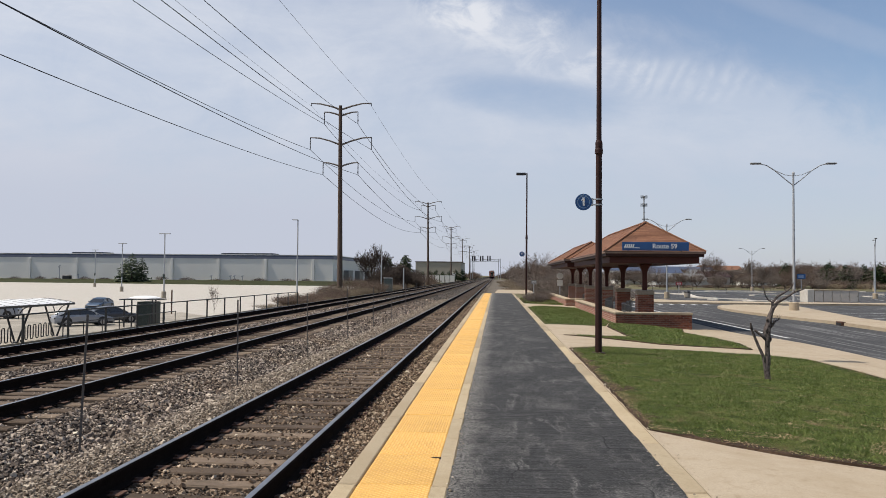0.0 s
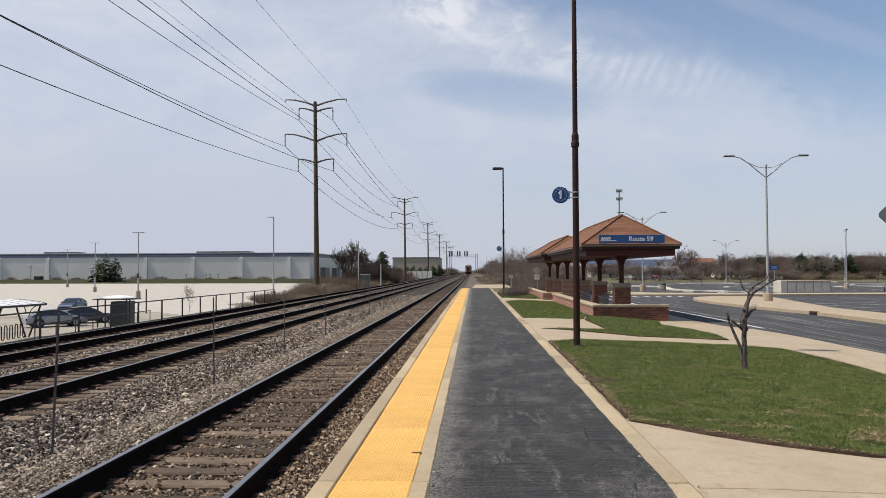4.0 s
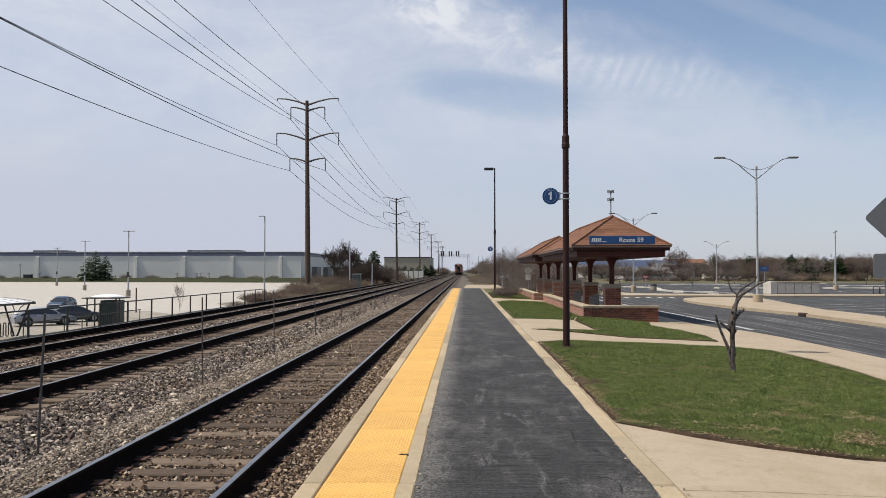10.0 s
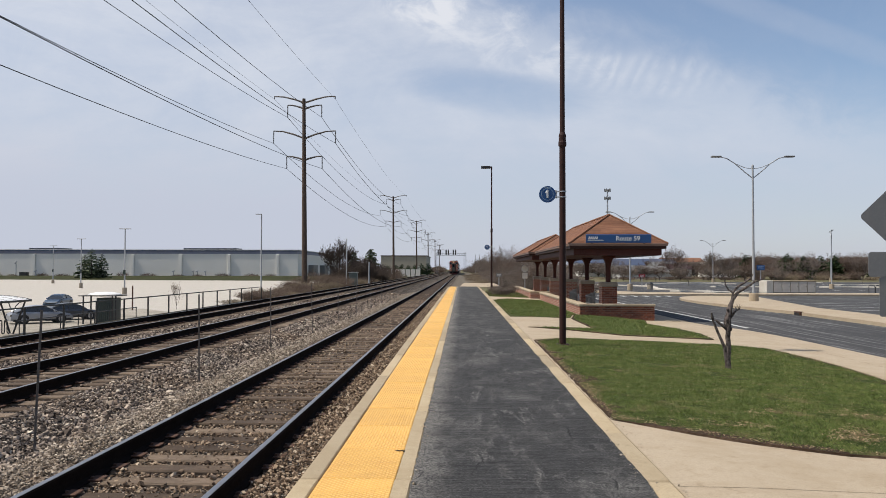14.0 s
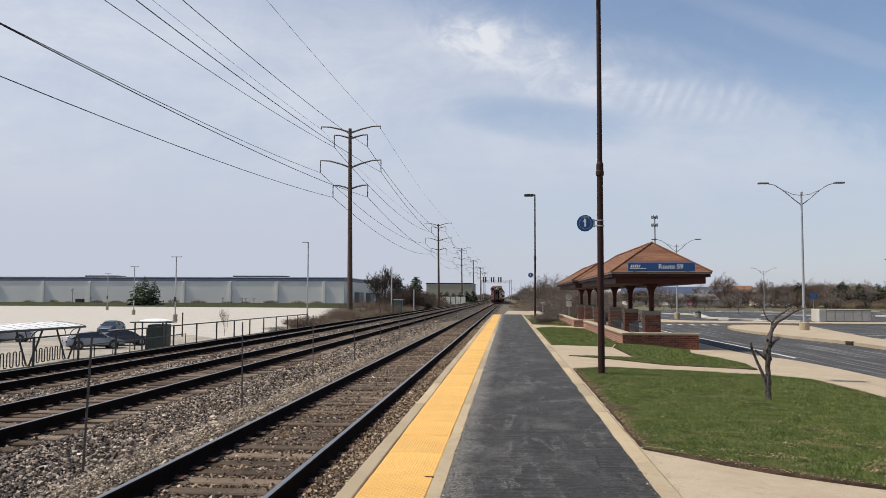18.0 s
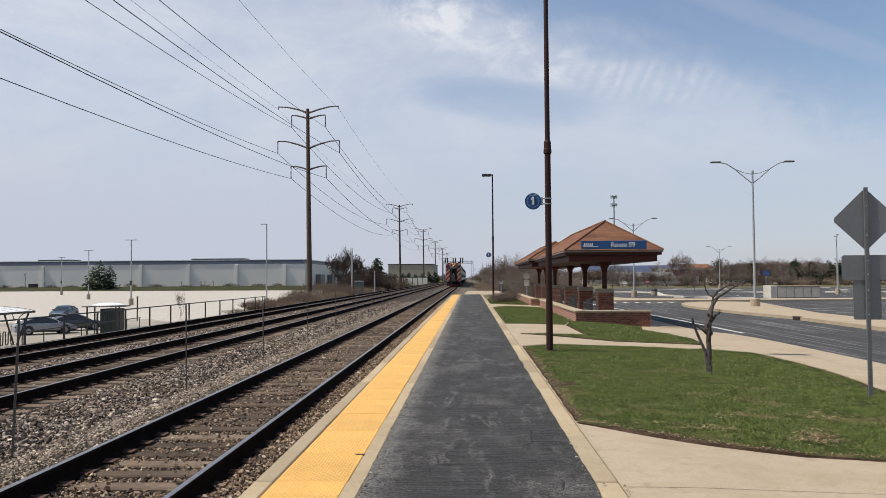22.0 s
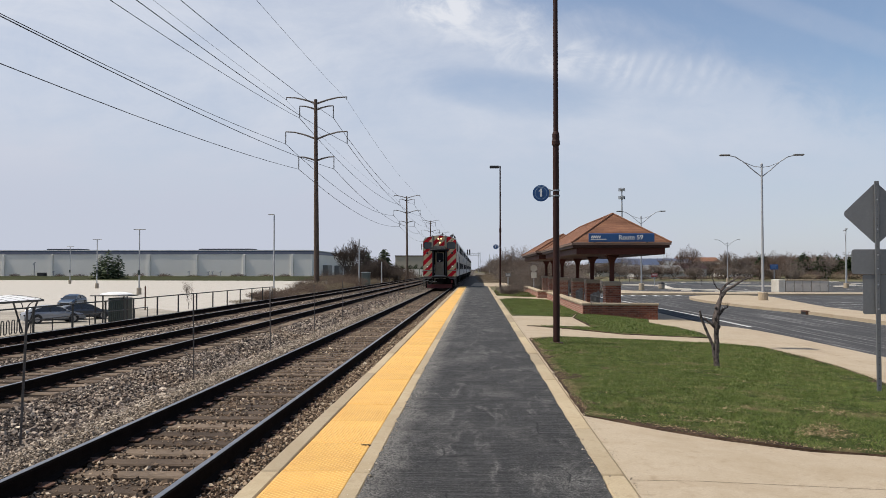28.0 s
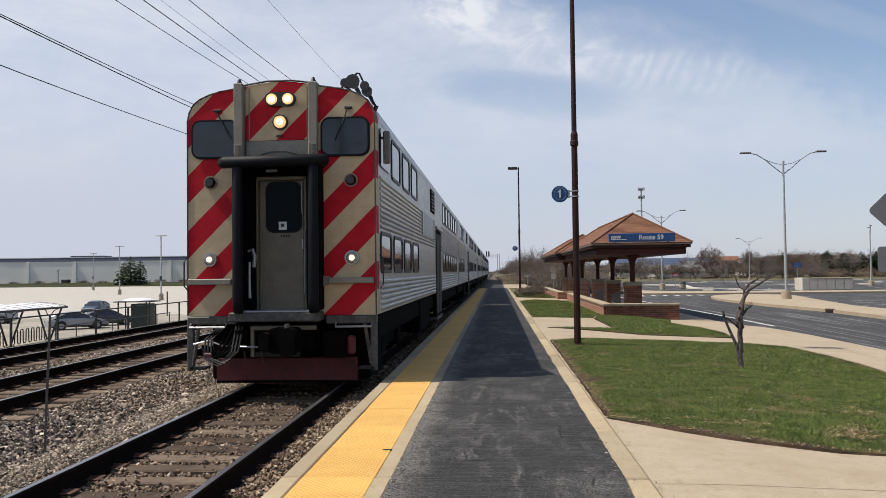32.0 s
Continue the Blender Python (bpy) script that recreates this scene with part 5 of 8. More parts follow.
build_shelter(30.6, 45.0, 4.13, 7.94)
build_shelter(45.9, 60.2, 3.87, 7.45, 1.08, 1.85)


def build_sign_board():
    b = tagged(empty("station_sign", (6.01, 30.50, 2.855)), "long blue station name board with white letters on the eave", "sign")
    part("board", M().box(-1.24, -0.03, -0.165, 1.26, 0.03, 0.165, 0.01), BLUE, b)
    t = part("lettering", text_mesh("Route 59", 0.25, "lettering", 0.004), WHITE, b, "white letters")
    t.matrix_basis = pose(0.36, -0.034, 0.0, 90)
    logo = M()
    for i in range(5):
        x = -1.16 + 0.075 * i
        logo.prism([(x, -0.03), (x + 0.05, -0.03), (x + 0.085, 0.075), (x + 0.035, 0.075)], -0.036, -0.031, "y")
    part("emblem", logo, WHITE, b, "white slanted emblem shapes")
    part("underline", M().prism([(-1.17, -0.075), (-0.55, -0.075), (-0.60, -0.05), (-1.165, -0.05)], -0.036, -0.031, "y"), WHITE, b)
    for x in (-1.0, 1.0):
        part("bracket", M().box(x - 0.02, 0.03, -0.2, x + 0.02, 0.18, -0.1, 0.004), BLACK, b)


build_sign_board()


def low_wall(name, boxes, z1, z0s, label):
    w = tagged(empty(name), label, "wall", "low brick walls")
    for (a, b, c, d), z0 in zip(boxes, z0s):
        body = part("brickwork", M().box(a, b, z0, c, d, z1 - 0.085, 0.006), BRICK, w)
        if b < 31:
            lay_bricks(body, a + 0.004, c - 0.004, b, z0, z1 - 0.088)
        part("coping", M().box(a - 0.035, b - 0.035, z1 - 0.085, c + 0.035, d + 0.035, z1, 0.012), CONCRETE, w, "pale cast stone coping")
    return w


low_wall("low_brick_wall", [(4.53, 30.45, 4.85, 46.0), (4.855, 30.45, 7.37, 30.78)], 0.345, (-0.12, -0.45), "low red brick wall with pale stone coping round the shelter")
low_wall("low_brick_wall", [(4.10, 47.4, 4.42, 61.0), (4.425, 47.4, 5.9, 47.7)], 0.36, (-0.12, -0.3), "low red brick wall with pale stone coping by the far shelter")


def build_planters():
    """Grey rails with pointed uprights standing between the piers."""
    for xx, yy, w in ((5.60, 34.6, 2.6), (6.26, 34.6, 2.6), (5.66, 40.4, 2.6), (6.30, 40.4, 2.6), (5.6, 50.6, 2.6), (6.2, 50.6, 2.6)):
        t = tagged(empty("picket_rail", (xx, yy, -0.05), 90), "grey metal rail with pointed uprights between brick piers", "railing", "railings")
        for z in (0.22, 0.52):
            part("rail", M().box(-w / 2, -0.015, z, w / 2, 0.015, z + 0.04, 0.006), GREY_PAINT, t)
        for i in range(7):
            x, top = -w / 2 + (i + 0.5) * w / 7, 0.74 - 0.035 * i
            part("slat", M().box(x - 0.028, -0.028, 0.0, x + 0.028, 0.028, top, 0.004).add([(x - 0.026, -0.026, top), (x + 0.026, -0.026, top), (x + 0.026, 0.026, top), (x - 0.026, 0.026, top), (x, 0, top + 0.09)], [(0, 1, 4), (1, 2, 4), (2, 3, 4), (3, 0, 4)]), GREY_PAINT, t)


build_planters()


# lamp posts -----------------------------------------------------------------------------


def platform_pole(x, y, top, disc_z, head):
    p = tagged(empty("platform_lamp_post", (x, y, 0)), "tall slim dark brown lamp post with blue round sign", "lamp post", "platform lamp posts")
    part("base_plate", M().box(-0.14, -0.14, -0.06, 0.14, 0.14, 0.02, 0.01), BROWN, p)
    part("lower_shaft", M().tube((0, 0, 0), (0, 0, 4.55), 0.076, 0.067, 16), BROWN, p)
    part("collar", M().lathe(0, 0, [(0.07, 4.40), (0.090, 4.42), (0.090, 4.50), (0.080, 4.53), (0.080, 4.66), (0.06, 4.72)], 16), BROWN, p)
    part("upper_shaft", M().tube((0, 0, 4.6), (0, 0, top), 0.057, 0.047, 14), BROWN, p)
    if head:
        part("lamp_head", M().box(-0.78, -0.16, top - 0.16, -0.08, 0.16, top + 0.02, 0.03), BLACK, p, "black box lamp head")
        part("arm", M().box(-0.10, -0.03, top - 0.10, 0.0, 0.03, top - 0.04), BLACK, p)
    d = part("disc", M().prism([(0.185 * math.cos(2 * math.pi * k / 28) - 0.335, 0.185 * math.sin(2 * math.pi * k / 28) + disc_z) for k in range(28)], -0.012, 0.012, "y"), BLUE, p, "blue round platform number sign")
    ring = M()
    for k in range(28):
        a, b = 2 * math.pi * k / 28, 2 * math.pi * (k + 1) / 28
        ring.add([(r * math.cos(w) - 0.335, -0.0145, r * math.sin(w) + disc_z) for r, w in ((0.128, a), (0.128, b), (0.137, b), (0.137, a))], [(0, 1, 2, 3)])
    part("ring", ring, make_ring_paint(), d, "thin pale ring")
    digit = part("numeral", text_mesh("1", 0.235, "numeral", 0.010), WHITE, d, "white numeral")
    digit.matrix_basis = pose(-0.335, -0.0165, disc_z, 90)
    part("numeral_flag", M().prism([(-0.345, disc_z + 0.080), (-0.345, disc_z + 0.045), (-0.385, disc_z + 0.028), (-0.385, disc_z + 0.055)], -0.018, -0.0125, "y"), WHITE, d)
    bars = M()
    for k in range(7):
        a = radians(62 + 9.5 * k)
        bars.box(-0.335 + 0.16 * math.cos(a) - 0.008, -0.0155, disc_z + 0.16 * math.sin(a) - 0.010, -0.335 + 0.16 * math.cos(a) + 0.008, -0.0128, disc_z + 0.16 * math.sin(a) + 0.010)
    part("small_print", bars, make_ring_paint(), d, "unreadable small pale letters")
    for dz in (-0.06, 0.06):
        part("bracket", M().box(-0.155, -0.02, disc_z + dz - 0.012, 0.085, 0.02, disc_z + dz + 0.012, 0.003), GALV, p)
        part("band", M().tube((0, 0, disc_z + dz - 0.014), (0, 0, disc_z + dz + 0.014), 0.0790, n=16), GALV, p)
    part("bracket_plate", M().box(-0.19, -0.008, disc_z - 0.09, -0.12, 0.008, disc_z + 0.09, 0.003), GALV, p)
    return p


RING = {}


def make_ring_paint():
    if not RING:
        RING["m"] = surface("pale_blue_print", (0.28, 0.40, 0.55), 0.5, vary=0.1, bump=0.0)
    return RING["m"]


platform_pole(2.245, 17.62, 9.55, 3.34, True)
platform_pole(2.20, 58.6, 9.3, 3.3, True)


def street_lamp(x, y, h, base_h=0.50, z=None, turn=0):
    z = lot_level(y) + (0.14 if y < 60 else 0.0) if z is None else z
    p = tagged(empty("street_lamp", (x, y, z), turn), "tall grey street lamp with two curved arms", "street lamp", "street lamps")
    part("footing", M().lathe(0, 0, [(0.29, -0.1), (0.29, base_h - 0.03), (0.26, base_h)], 18), CONCRETE, p, "round concrete footing")
    part("shaft", M().tube((0, 0, base_h), (0, 0, h - 0.7), 0.082, 0.055, 12), LAMP_STEEL, p)
    for s in (-1, 1):
        pts = [(0, 0, h - 1.35), (s * 0.5, 0, h - 0.95), (s * 1.1, 0, h - 0.42), (s * 1.6, 0, h - 0.10), (s * 2.05, 0, h)]
        part("arm", M().path(pts, 0.034, 8), LAMP_STEEL, p)
        part("brace", M().path([(s * 0.05, 0, h - 0.75), (s * 0.5, 0, h - 0.68), (s * 1.05, 0, h - 0.44)], 0.022, 6), LAMP_STEEL, p)
        head = M()
        head.box(s * 2.26 - 0.32, -0.14, h - 0.04, s * 2.26 + 0.32, 0.14, h + 0.06, 0.04)
        part("lamp_head", head, GREY_PAINT, p, "flat grey lamp head")
    part("cap", M().lathe(0, 0, [(0.075, h - 0.7), (0.08, h - 0.55), (0.02, h - 0.48)], 12), LAMP_STEEL, p)
    return p


street_lamp(18.12, 49.6, 8.98)
street_lamp(17.9, 84.7, 8.35, 0.7)
street_lamp(51.3, 163.0, 8.5, 0.7)
street_lamp(44.1, 95.5, 6.9, 0.6, None, 68)
street_lamp(81.0, 176.0, 6.2, 0.7, None, 80)


def diamond_sign(x, y):
    z = -0.13
    s = tagged(empty("warning_sign", (x, y, z), -8), "diamond road sign seen from its grey back, on a steel post", "road sign")
    post = M().box(-0.03, -0.035, -0.1, 0.03, 0.0, 3.05, 0.006)
    part("post", post, POST_STEEL, s, "perforated dull steel post")
    r = 0.445
    dia = []
    for k in range(4):
        a = radians(90 * k)
        for d in (-4.5, -2.2, 0, 2.2, 4.5):
            k2 = r * (0.958 + 0.012 * math.cos(radians(d * 20)))
            dia.append((math.cos(a + radians(d)) * k2, math.sin(a + radians(d)) * k2))
    part("plate", M().prism([(px, pz + 2.58) for px, pz in dia], 0.006, 0.016, "y"), SIGN_BACK, s, "grey diamond plate back")
    part("plate", M().prism(rounded(-0.34, 1.70, 0.34, 2.06, 0.04), 0.006, 0.016, "y"), SIGN_BACK, s, "grey rectangular plate back")
    part("plate", M().prism(rounded(-0.19, 1.12, 0.19, 1.695, 0.03), 0.018, 0.026, "y"), SIGN_BACK, s, "grey narrow plate back")
    for zz in (2.78, 2.35, 1.98, 1.78, 1.55, 1.2):
        part("bolt", M().tube((0, -0.045, zz), (0, -0.03, zz), 0.012, n=6), GALV, s)
    hole = M().tube((0, -0.0365, 0), (0, -0.0352, 0), 0.006, n=6).mesh("hole")
    for k in range(30):
        part("hole", hole, BLACK, s).location = (0, 0, 0.1 + 0.1 * k)
    return s


diamond_sign(6.265, 11.6)


# trees ------------------------------------------------------------------------------------


def grow(m, twigs, p, d, length, r, depth, rnd, spread=0.55, bend=0.25, twig_r=0.008, up=0.12):
    """One limb with its forks; the last order becomes fine twigs."""
    pts, q, dd = [p], Vector(p), Vector(d)
    n = 3
    for i in range(n):
        dd = (dd + Vector((rnd.uniform(-bend, bend), rnd.uniform(-bend, bend), rnd.uniform(-bend, bend) * 0.6 + up))).normalized()
        q = q + dd * (length / n)
        pts.append(tuple(q))
    (m if depth > 1 else twigs).path(pts, r, 6 if depth > 2 else 4 if depth > 1 else 3, 0.62)
    if depth <= 0:
        return
    for i in range(rnd.choice((2, 3, 3)) if depth > 1 else 3):
        k = rnd.choice((1, 2, 3, 3)) if depth < 4 else rnd.choice((2, 3, 3))
        side = Vector((rnd.uniform(-1, 1), rnd.uniform(-1, 1), rnd.uniform(-0.5, 0.8))).normalized()
        nd = (dd + side * spread * rnd.uniform(0.8, 1.7)).normalized()
        grow(m, twigs, pts[k], nd, length * rnd.uniform(0.55, 0.85), max(twig_r, r * 0.56), depth - 1, rnd, spread, bend, twig_r, up)


def bare_tree(name, h, r, seed, depth, label, twig_r=0.012, spread=0.6, limbs=5, bark=None, twig=None, fork=0.25, fuzz=0, sprig=0.5):
    rnd = random.Random(seed)
    t = tagged(empty(name), label, "tree")
    trunk, twigs = M(), M()
    top = h * fork
    trunk.path([(0, 0, -0.2), (0.02 * h * rnd.uniform(-1, 1), 0, top * 0.5), (0.03 * h * rnd.uniform(-1, 1), 0.02 * h, top)], r, 9, 0.75)
    for i in range(limbs):
        a = 2 * math.pi * (i + rnd.random() * 0.6) / limbs
        d = Vector((math.cos(a) * spread, math.sin(a) * spread, rnd.uniform(0.6, 1.3))).normalized()
        grow(trunk, twigs, (0.0, 0.02 * h, top * rnd.uniform(0.8, 1.0)), d, h * 0.30, r * 0.55, depth, rnd, 0.55, 0.22, twig_r)
    # short sprigs fill the rounded crown
    for i in range(fuzz):
        d = Vector((rnd.gauss(0, 1), rnd.gauss(0, 1), rnd.gauss(0, 1))).normalized() * rnd.random() ** 0.45
        p = Vector((d.x * h * 0.40, d.y * h * 0.40, h * 0.60 + d.z * h * 0.36))
        q = Vector((d.x + rnd.uniform(-0.6, 0.6), d.y + rnd.uniform(-0.6, 0.6), rnd.uniform(0.1, 1.0))).normalized() * sprig * rnd.uniform(0.5, 1.2)
        e = q.cross(Vector((rnd.uniform(-1, 1), rnd.uniform(-1, 1), 0.3))).normalized() * twig_r * 1.1
        twigs.add([tuple(p - e), tuple(p + e), tuple(p + q)], [(0, 1, 2)])
    part("trunk", trunk, bark or BARK, t)
    part("crown", twigs, twig or TWIG, t, "bare twigs")
    return t


def move(t, x, y, z, turn=0, s=1.0):
    t.matrix_basis = pose(x, y, z, 0, 0, turn)
    t.scale = (s, s, s)
    return t


def sapling():
    t = tagged(empty("bare_sapling", (4.695, 14.05, -0.09)), "small leafless leaning tree with rough knobbly bark", "tree")
    tr = M()
    spine = [(0.0, 0, -0.05), (-0.005, 0, 0.04), (-0.01, 0.0, 0.18), (0.0, 0, 0.38), (-0.005, 0.01, 0.56), (0.0, 0.0, 0.70), (-0.015, 0.0, 0.80), (-0.01, 0.0, 0.90), (0.02, 0.0, 1.02), (0.045, 0.01, 1.14), (0.09, 0.0, 1.26)]
    girth = [0.062, 0.050, 0.044, 0.042, 0.041, 0.046, 0.064, 0.058, 0.043, 0.041, 0.036]
    rk = random.Random(6)
    for (x, y, z), g in zip(spine, girth):
        tr.v += [(x + g * rk.uniform(0.82, 1.18) * math.cos(2 * math.pi * k / 10), y + g * rk.uniform(0.82, 1.18) * math.sin(2 * math.pi * k / 10), z) for k in range(10)]
    tr.f = [(i * 10 + k, i * 10 + (k + 1) % 10, i * 10 + 10 + (k + 1) % 10, i * 10 + 10 + k) for i in range(len(spine) - 1) for k in range(10)]
    part("trunk", tr, BARK_ROUGH, t)
    for kx, ky, kz, kr in ((-0.05, -0.01, 0.84, 0.035), (0.035, -0.03, 0.72, 0.026), (-0.035, -0.02, 0.47, 0.018), (0.035, -0.01, 0.30, 0.016), (0.05, -0.02, 1.0, 0.02), (-0.02, -0.03, 1.06, 0.022)):
        part("knot", M().lathe(kx, ky, [(kr * 0.3, kz - kr * 1.6), (kr, kz - kr * 0.5), (kr, kz + kr * 0.5), (kr * 0.3, kz + kr * 1.4)], 7), BARK_ROUGH, t)
    limbs = [
        ([(-0.03, 0, 0.12), (-0.07, 0.0, 0.40), (-0.17, 0.02, 0.64), (-0.25, 0.02, 0.84), (-0.29, 0.0, 1.00)], 0.028, 0.55),
        ([(-0.01, 0, 0.69), (-0.10, -0.02, 0.77), (-0.22, 0.0, 0.87)], 0.024, 0.75),
        ([(0.08, 0.0, 1.24), (0.085, 0.0, 1.36), (0.19, 0.02, 1.47), (0.31, 0.05, 1.53), (0.44, 0.08, 1.62)], 0.027, 0.35),
        ([(0.09, 0.0, 1.25), (0.17, 0.0, 1.36), (0.30, -0.02, 1.44), (0.46, 0.0, 1.54), (0.64, 0.03, 1.60)], 0.030, 0.3),
        ([(0.08, 0, 1.36), (0.02, 0.03, 1.40), (-0.03, 0.02, 1.48), (-0.07, 0.0, 1.60)], 0.015, 0.4),
        ([(0.03, 0, 0.90), (0.08, -0.02, 0.97), (0.13, 0.0, 1.03), (0.20, 0.02, 1.06)], 0.020, 0.45),
        ([(0.08, -0.02, 0.97), (0.09, -0.03, 1.04), (0.12, -0.03, 1.10)], 0.012, 0.4),
        ([(0.31, 0.05, 1.53), (0.35, 0.1, 1.60), (0.34, 0.12, 1.68)], 0.011, 0.4),
        ([(-0.25, 0.02, 0.84), (-0.28, 0.04, 0.92), (-0.27, 0.04, 1.0)], 0.014, 0.6),
    ]
    for pts, r, tp in limbs:
        part("branch", M().path(pts, r * 1.15, 7, tp), BARK_ROUGH, t)
    tw = M()
    rnd = random.Random(8)
    for pts, r, tp in limbs[2:6]:
        for _ in range(4):
            p = Vector(pts[-1 - rnd.randint(0, 1)])
            d = Vector((rnd.uniform(-0.5, 1), rnd.uniform(-0.6, 0.6), rnd.uniform(0.1, 1))).normalized()
            tw.path([p, p + d * 0.05, p + d * 0.09 + Vector((0, 0, 0.01))], 0.006, 4, 0.4)
    part("twig_mass", tw, BARK_ROUGH, t)


sapling()


def bare_bush(name, label, w, h, seed, count, material, twig_r=0.006):
    rnd = random.Random(seed)
    b = tagged(empty(name), label, "bush")
    m = M()
    for _ in range(count):
        a = rnd.uniform(0, 2 * math.pi)
        lean = rnd.random() ** 0.6
        x0, y0 = math.cos(a) * w * 0.25 * lean, math.sin(a) * w * 0.25 * lean
        ex, ey = math.cos(a) * w * 0.55 * lean, math.sin(a) * w * 0.55 * lean
        hh = h * rnd.uniform(0.5, 1.0) * (1 - 0.35 * lean)
        mid = ((x0 + ex) / 2 + rnd.uniform(-0.1, 0.1) * w, (y0 + ey) / 2 + rnd.uniform(-0.1, 0.1) * w, hh * 0.55)
        m.path([(x0, y0, -0.05), mid, (ex, ey, hh)], twig_r, 3, 0.4)
        for _ in range(3):
            k = rnd.uniform(0.4, 1.0)
            p = Vector(mid).lerp(Vector((ex, ey, hh)), k)
            d = Vector((rnd.uniform(-1, 1), rnd.uniform(-1, 1), rnd.uniform(0, 1))).normalized() * h * rnd.uniform(0.12, 0.3)
            m.path([p, p + d], twig_r * 0.7, 3, 0.4)
    part("twig_mass", m, material, b)
    return b


bush = bare_bush("bare_shrub", "round leafless brown shrub on dark mulch", 2.3, 1.0, 3, 420, TWIG_GREY, 0.007)
move(bush, 2.55, 52.0, 0.0, 0, 0.74)
copy_thing(bush, pose(3.30, 56.0, 0.0, 0, 0, 70)).scale = (0.66, 0.66, 0.70)
flat_patch("mulch_bed", [(1.72, 50.4), (3.9, 50.2), (4.1, 57.5), (1.72, 57.8)], lambda x, y: lawn_level(x, y) + 0.03, MULCH, "dark mulch bed under shrubs", "mulch", 0.1)


def conifer(name, h, w, seed, label, boughs, material, density=9, taper=0.58):
    """Pointed evergreen: whorls of drooping boughs with needle sprays."""
    rnd = random.Random(seed)
    t = tagged(empty(name), label, "tree")
    part("trunk", M().tube((0, 0, -0.2), (0, 0, h * 0.97), h * 0.022, 0.02, 8), BARK_DARK, t)
    m = M()
    for i in range(boughs):
        k = (i + rnd.random()) / boughs
        z = h * (0.06 + 0.92 * k)
        reach = w / 2 * (1 - k) ** taper * rnd.uniform(0.65, 1.12) + 0.12
        a = i * 2.4 + rnd.uniform(-0.5, 0.5)
        dx, dy = math.cos(a), math.sin(a)
        for s in range(density):
            u = (s + 0.6) / density
            p = Vector((dx * reach * u, dy * reach * u, z - reach * 0.18 * u * u + 0.04 * h * u * (1 - k)))
            size = reach * 0.42 * (1 - 0.35 * u) + 0.10
            for c in range(3):
                d = Vector((dx + rnd.uniform(-0.9, 0.9), dy + rnd.uniform(-0.9, 0.9), rnd.uniform(-0.35, 0.5))).normalized()
                e = d.cross(Vector((rnd.uniform(-1, 1), rnd.uniform(-1, 1), 1))).normalized()
                q = p + d * size
                wd = size * 0.20
                m.add([tuple(p - e * wd), tuple(p + d * size * 0.5 - e * wd * 1.3), tuple(q), tuple(p + d * size * 0.5 + e * wd * 1.3), tuple(p + e * wd)], [(0, 1, 2, 3, 4)])
    part("crown", m, material, t, "dense dark needles")
    return t


# left side: spruces by the car park, the tall elm, pines by the line
spruce = move(conifer("spruce_tree", 10.2, 8.2, 5, "dark green spruce beside the car park", 46, NEEDLE, 5), -115.0, 243, -2.2)
copy_thing(spruce, pose(-112.6, 245, -1.9, 0, 0, 140)).scale = (0.74, 0.74, 0.84)
copy_thing(spruce, pose(-118.2, 245, -1.9, 0, 0, 60)).scale = (0.80, 0.80, 0.78)

elm = bare_tree("bare_elm", 8.2, 0.24, 25, 6, "wide leafless elm by the railway", 0.021, 0.95, 10, BARK_DARK, BARK_DARK, 0.20, 3600, 0.6)
move(elm, -26.9, 172, -1.6)
elm.scale = (0.98, 0.98, 1.04)
pine = conifer("pine_tree", 7.5, 4.6, 9, "dark pine tree beside the railway", 70, NEEDLE, 9, 0.36)
move(pine, -21.4, 186, -1.0)
copy_thing(pine, pose(-25.9, 188, -1.2, 0, 0, 90)).scale = (0.9, 0.9, 0.96)
pine_b = copy_thing(pine, pose(-24.2, 184, -1.2, 0, 0, 200))
pine_b.scale = (0.72, 0.72, 0.60)

scrub = bare_bush("bare_thicket", "tangle of leafless brown brush beside the line", 4.2, 2.5, 11, 300, TWIG, 0.012)
move(scrub, -21.5, 104, -1.6)
dry = bare_bush("dry_brush", "dry tan weeds and brush on the bank", 3.6, 1.5, 12, 260, DRY, 0.012)
move(dry, -19.6, 98, -1.2)
rnd = random.Random(5)
for i in range(26):
    y = 96 + i * 4.4 + rnd.uniform(-2, 2)
    x = -18.0 - rnd.uniform(0, 6.0) - (4 if y < 90 else 0) * rnd.random()
    src = scrub if rnd.random() < 0.55 else dry
    copy_thing(src, pose(x, y, ground_level(x, y) - 0.1, 0, 0, rnd.uniform(0, 360))).scale = (1, 1, rnd.uniform(0.65, 1.15))
for i in range(16):
    y = 165 + i * 8 + rnd.uniform(-3, 3)
    x = -19.5 - rnd.uniform(0, 12)
    copy_thing(scrub, pose(x, y, ground_level(x, y) - 0.1, 0, 0, rnd.uniform(0, 360))).scale = (1.5, 1.5, rnd.uniform(0.9, 1.9))

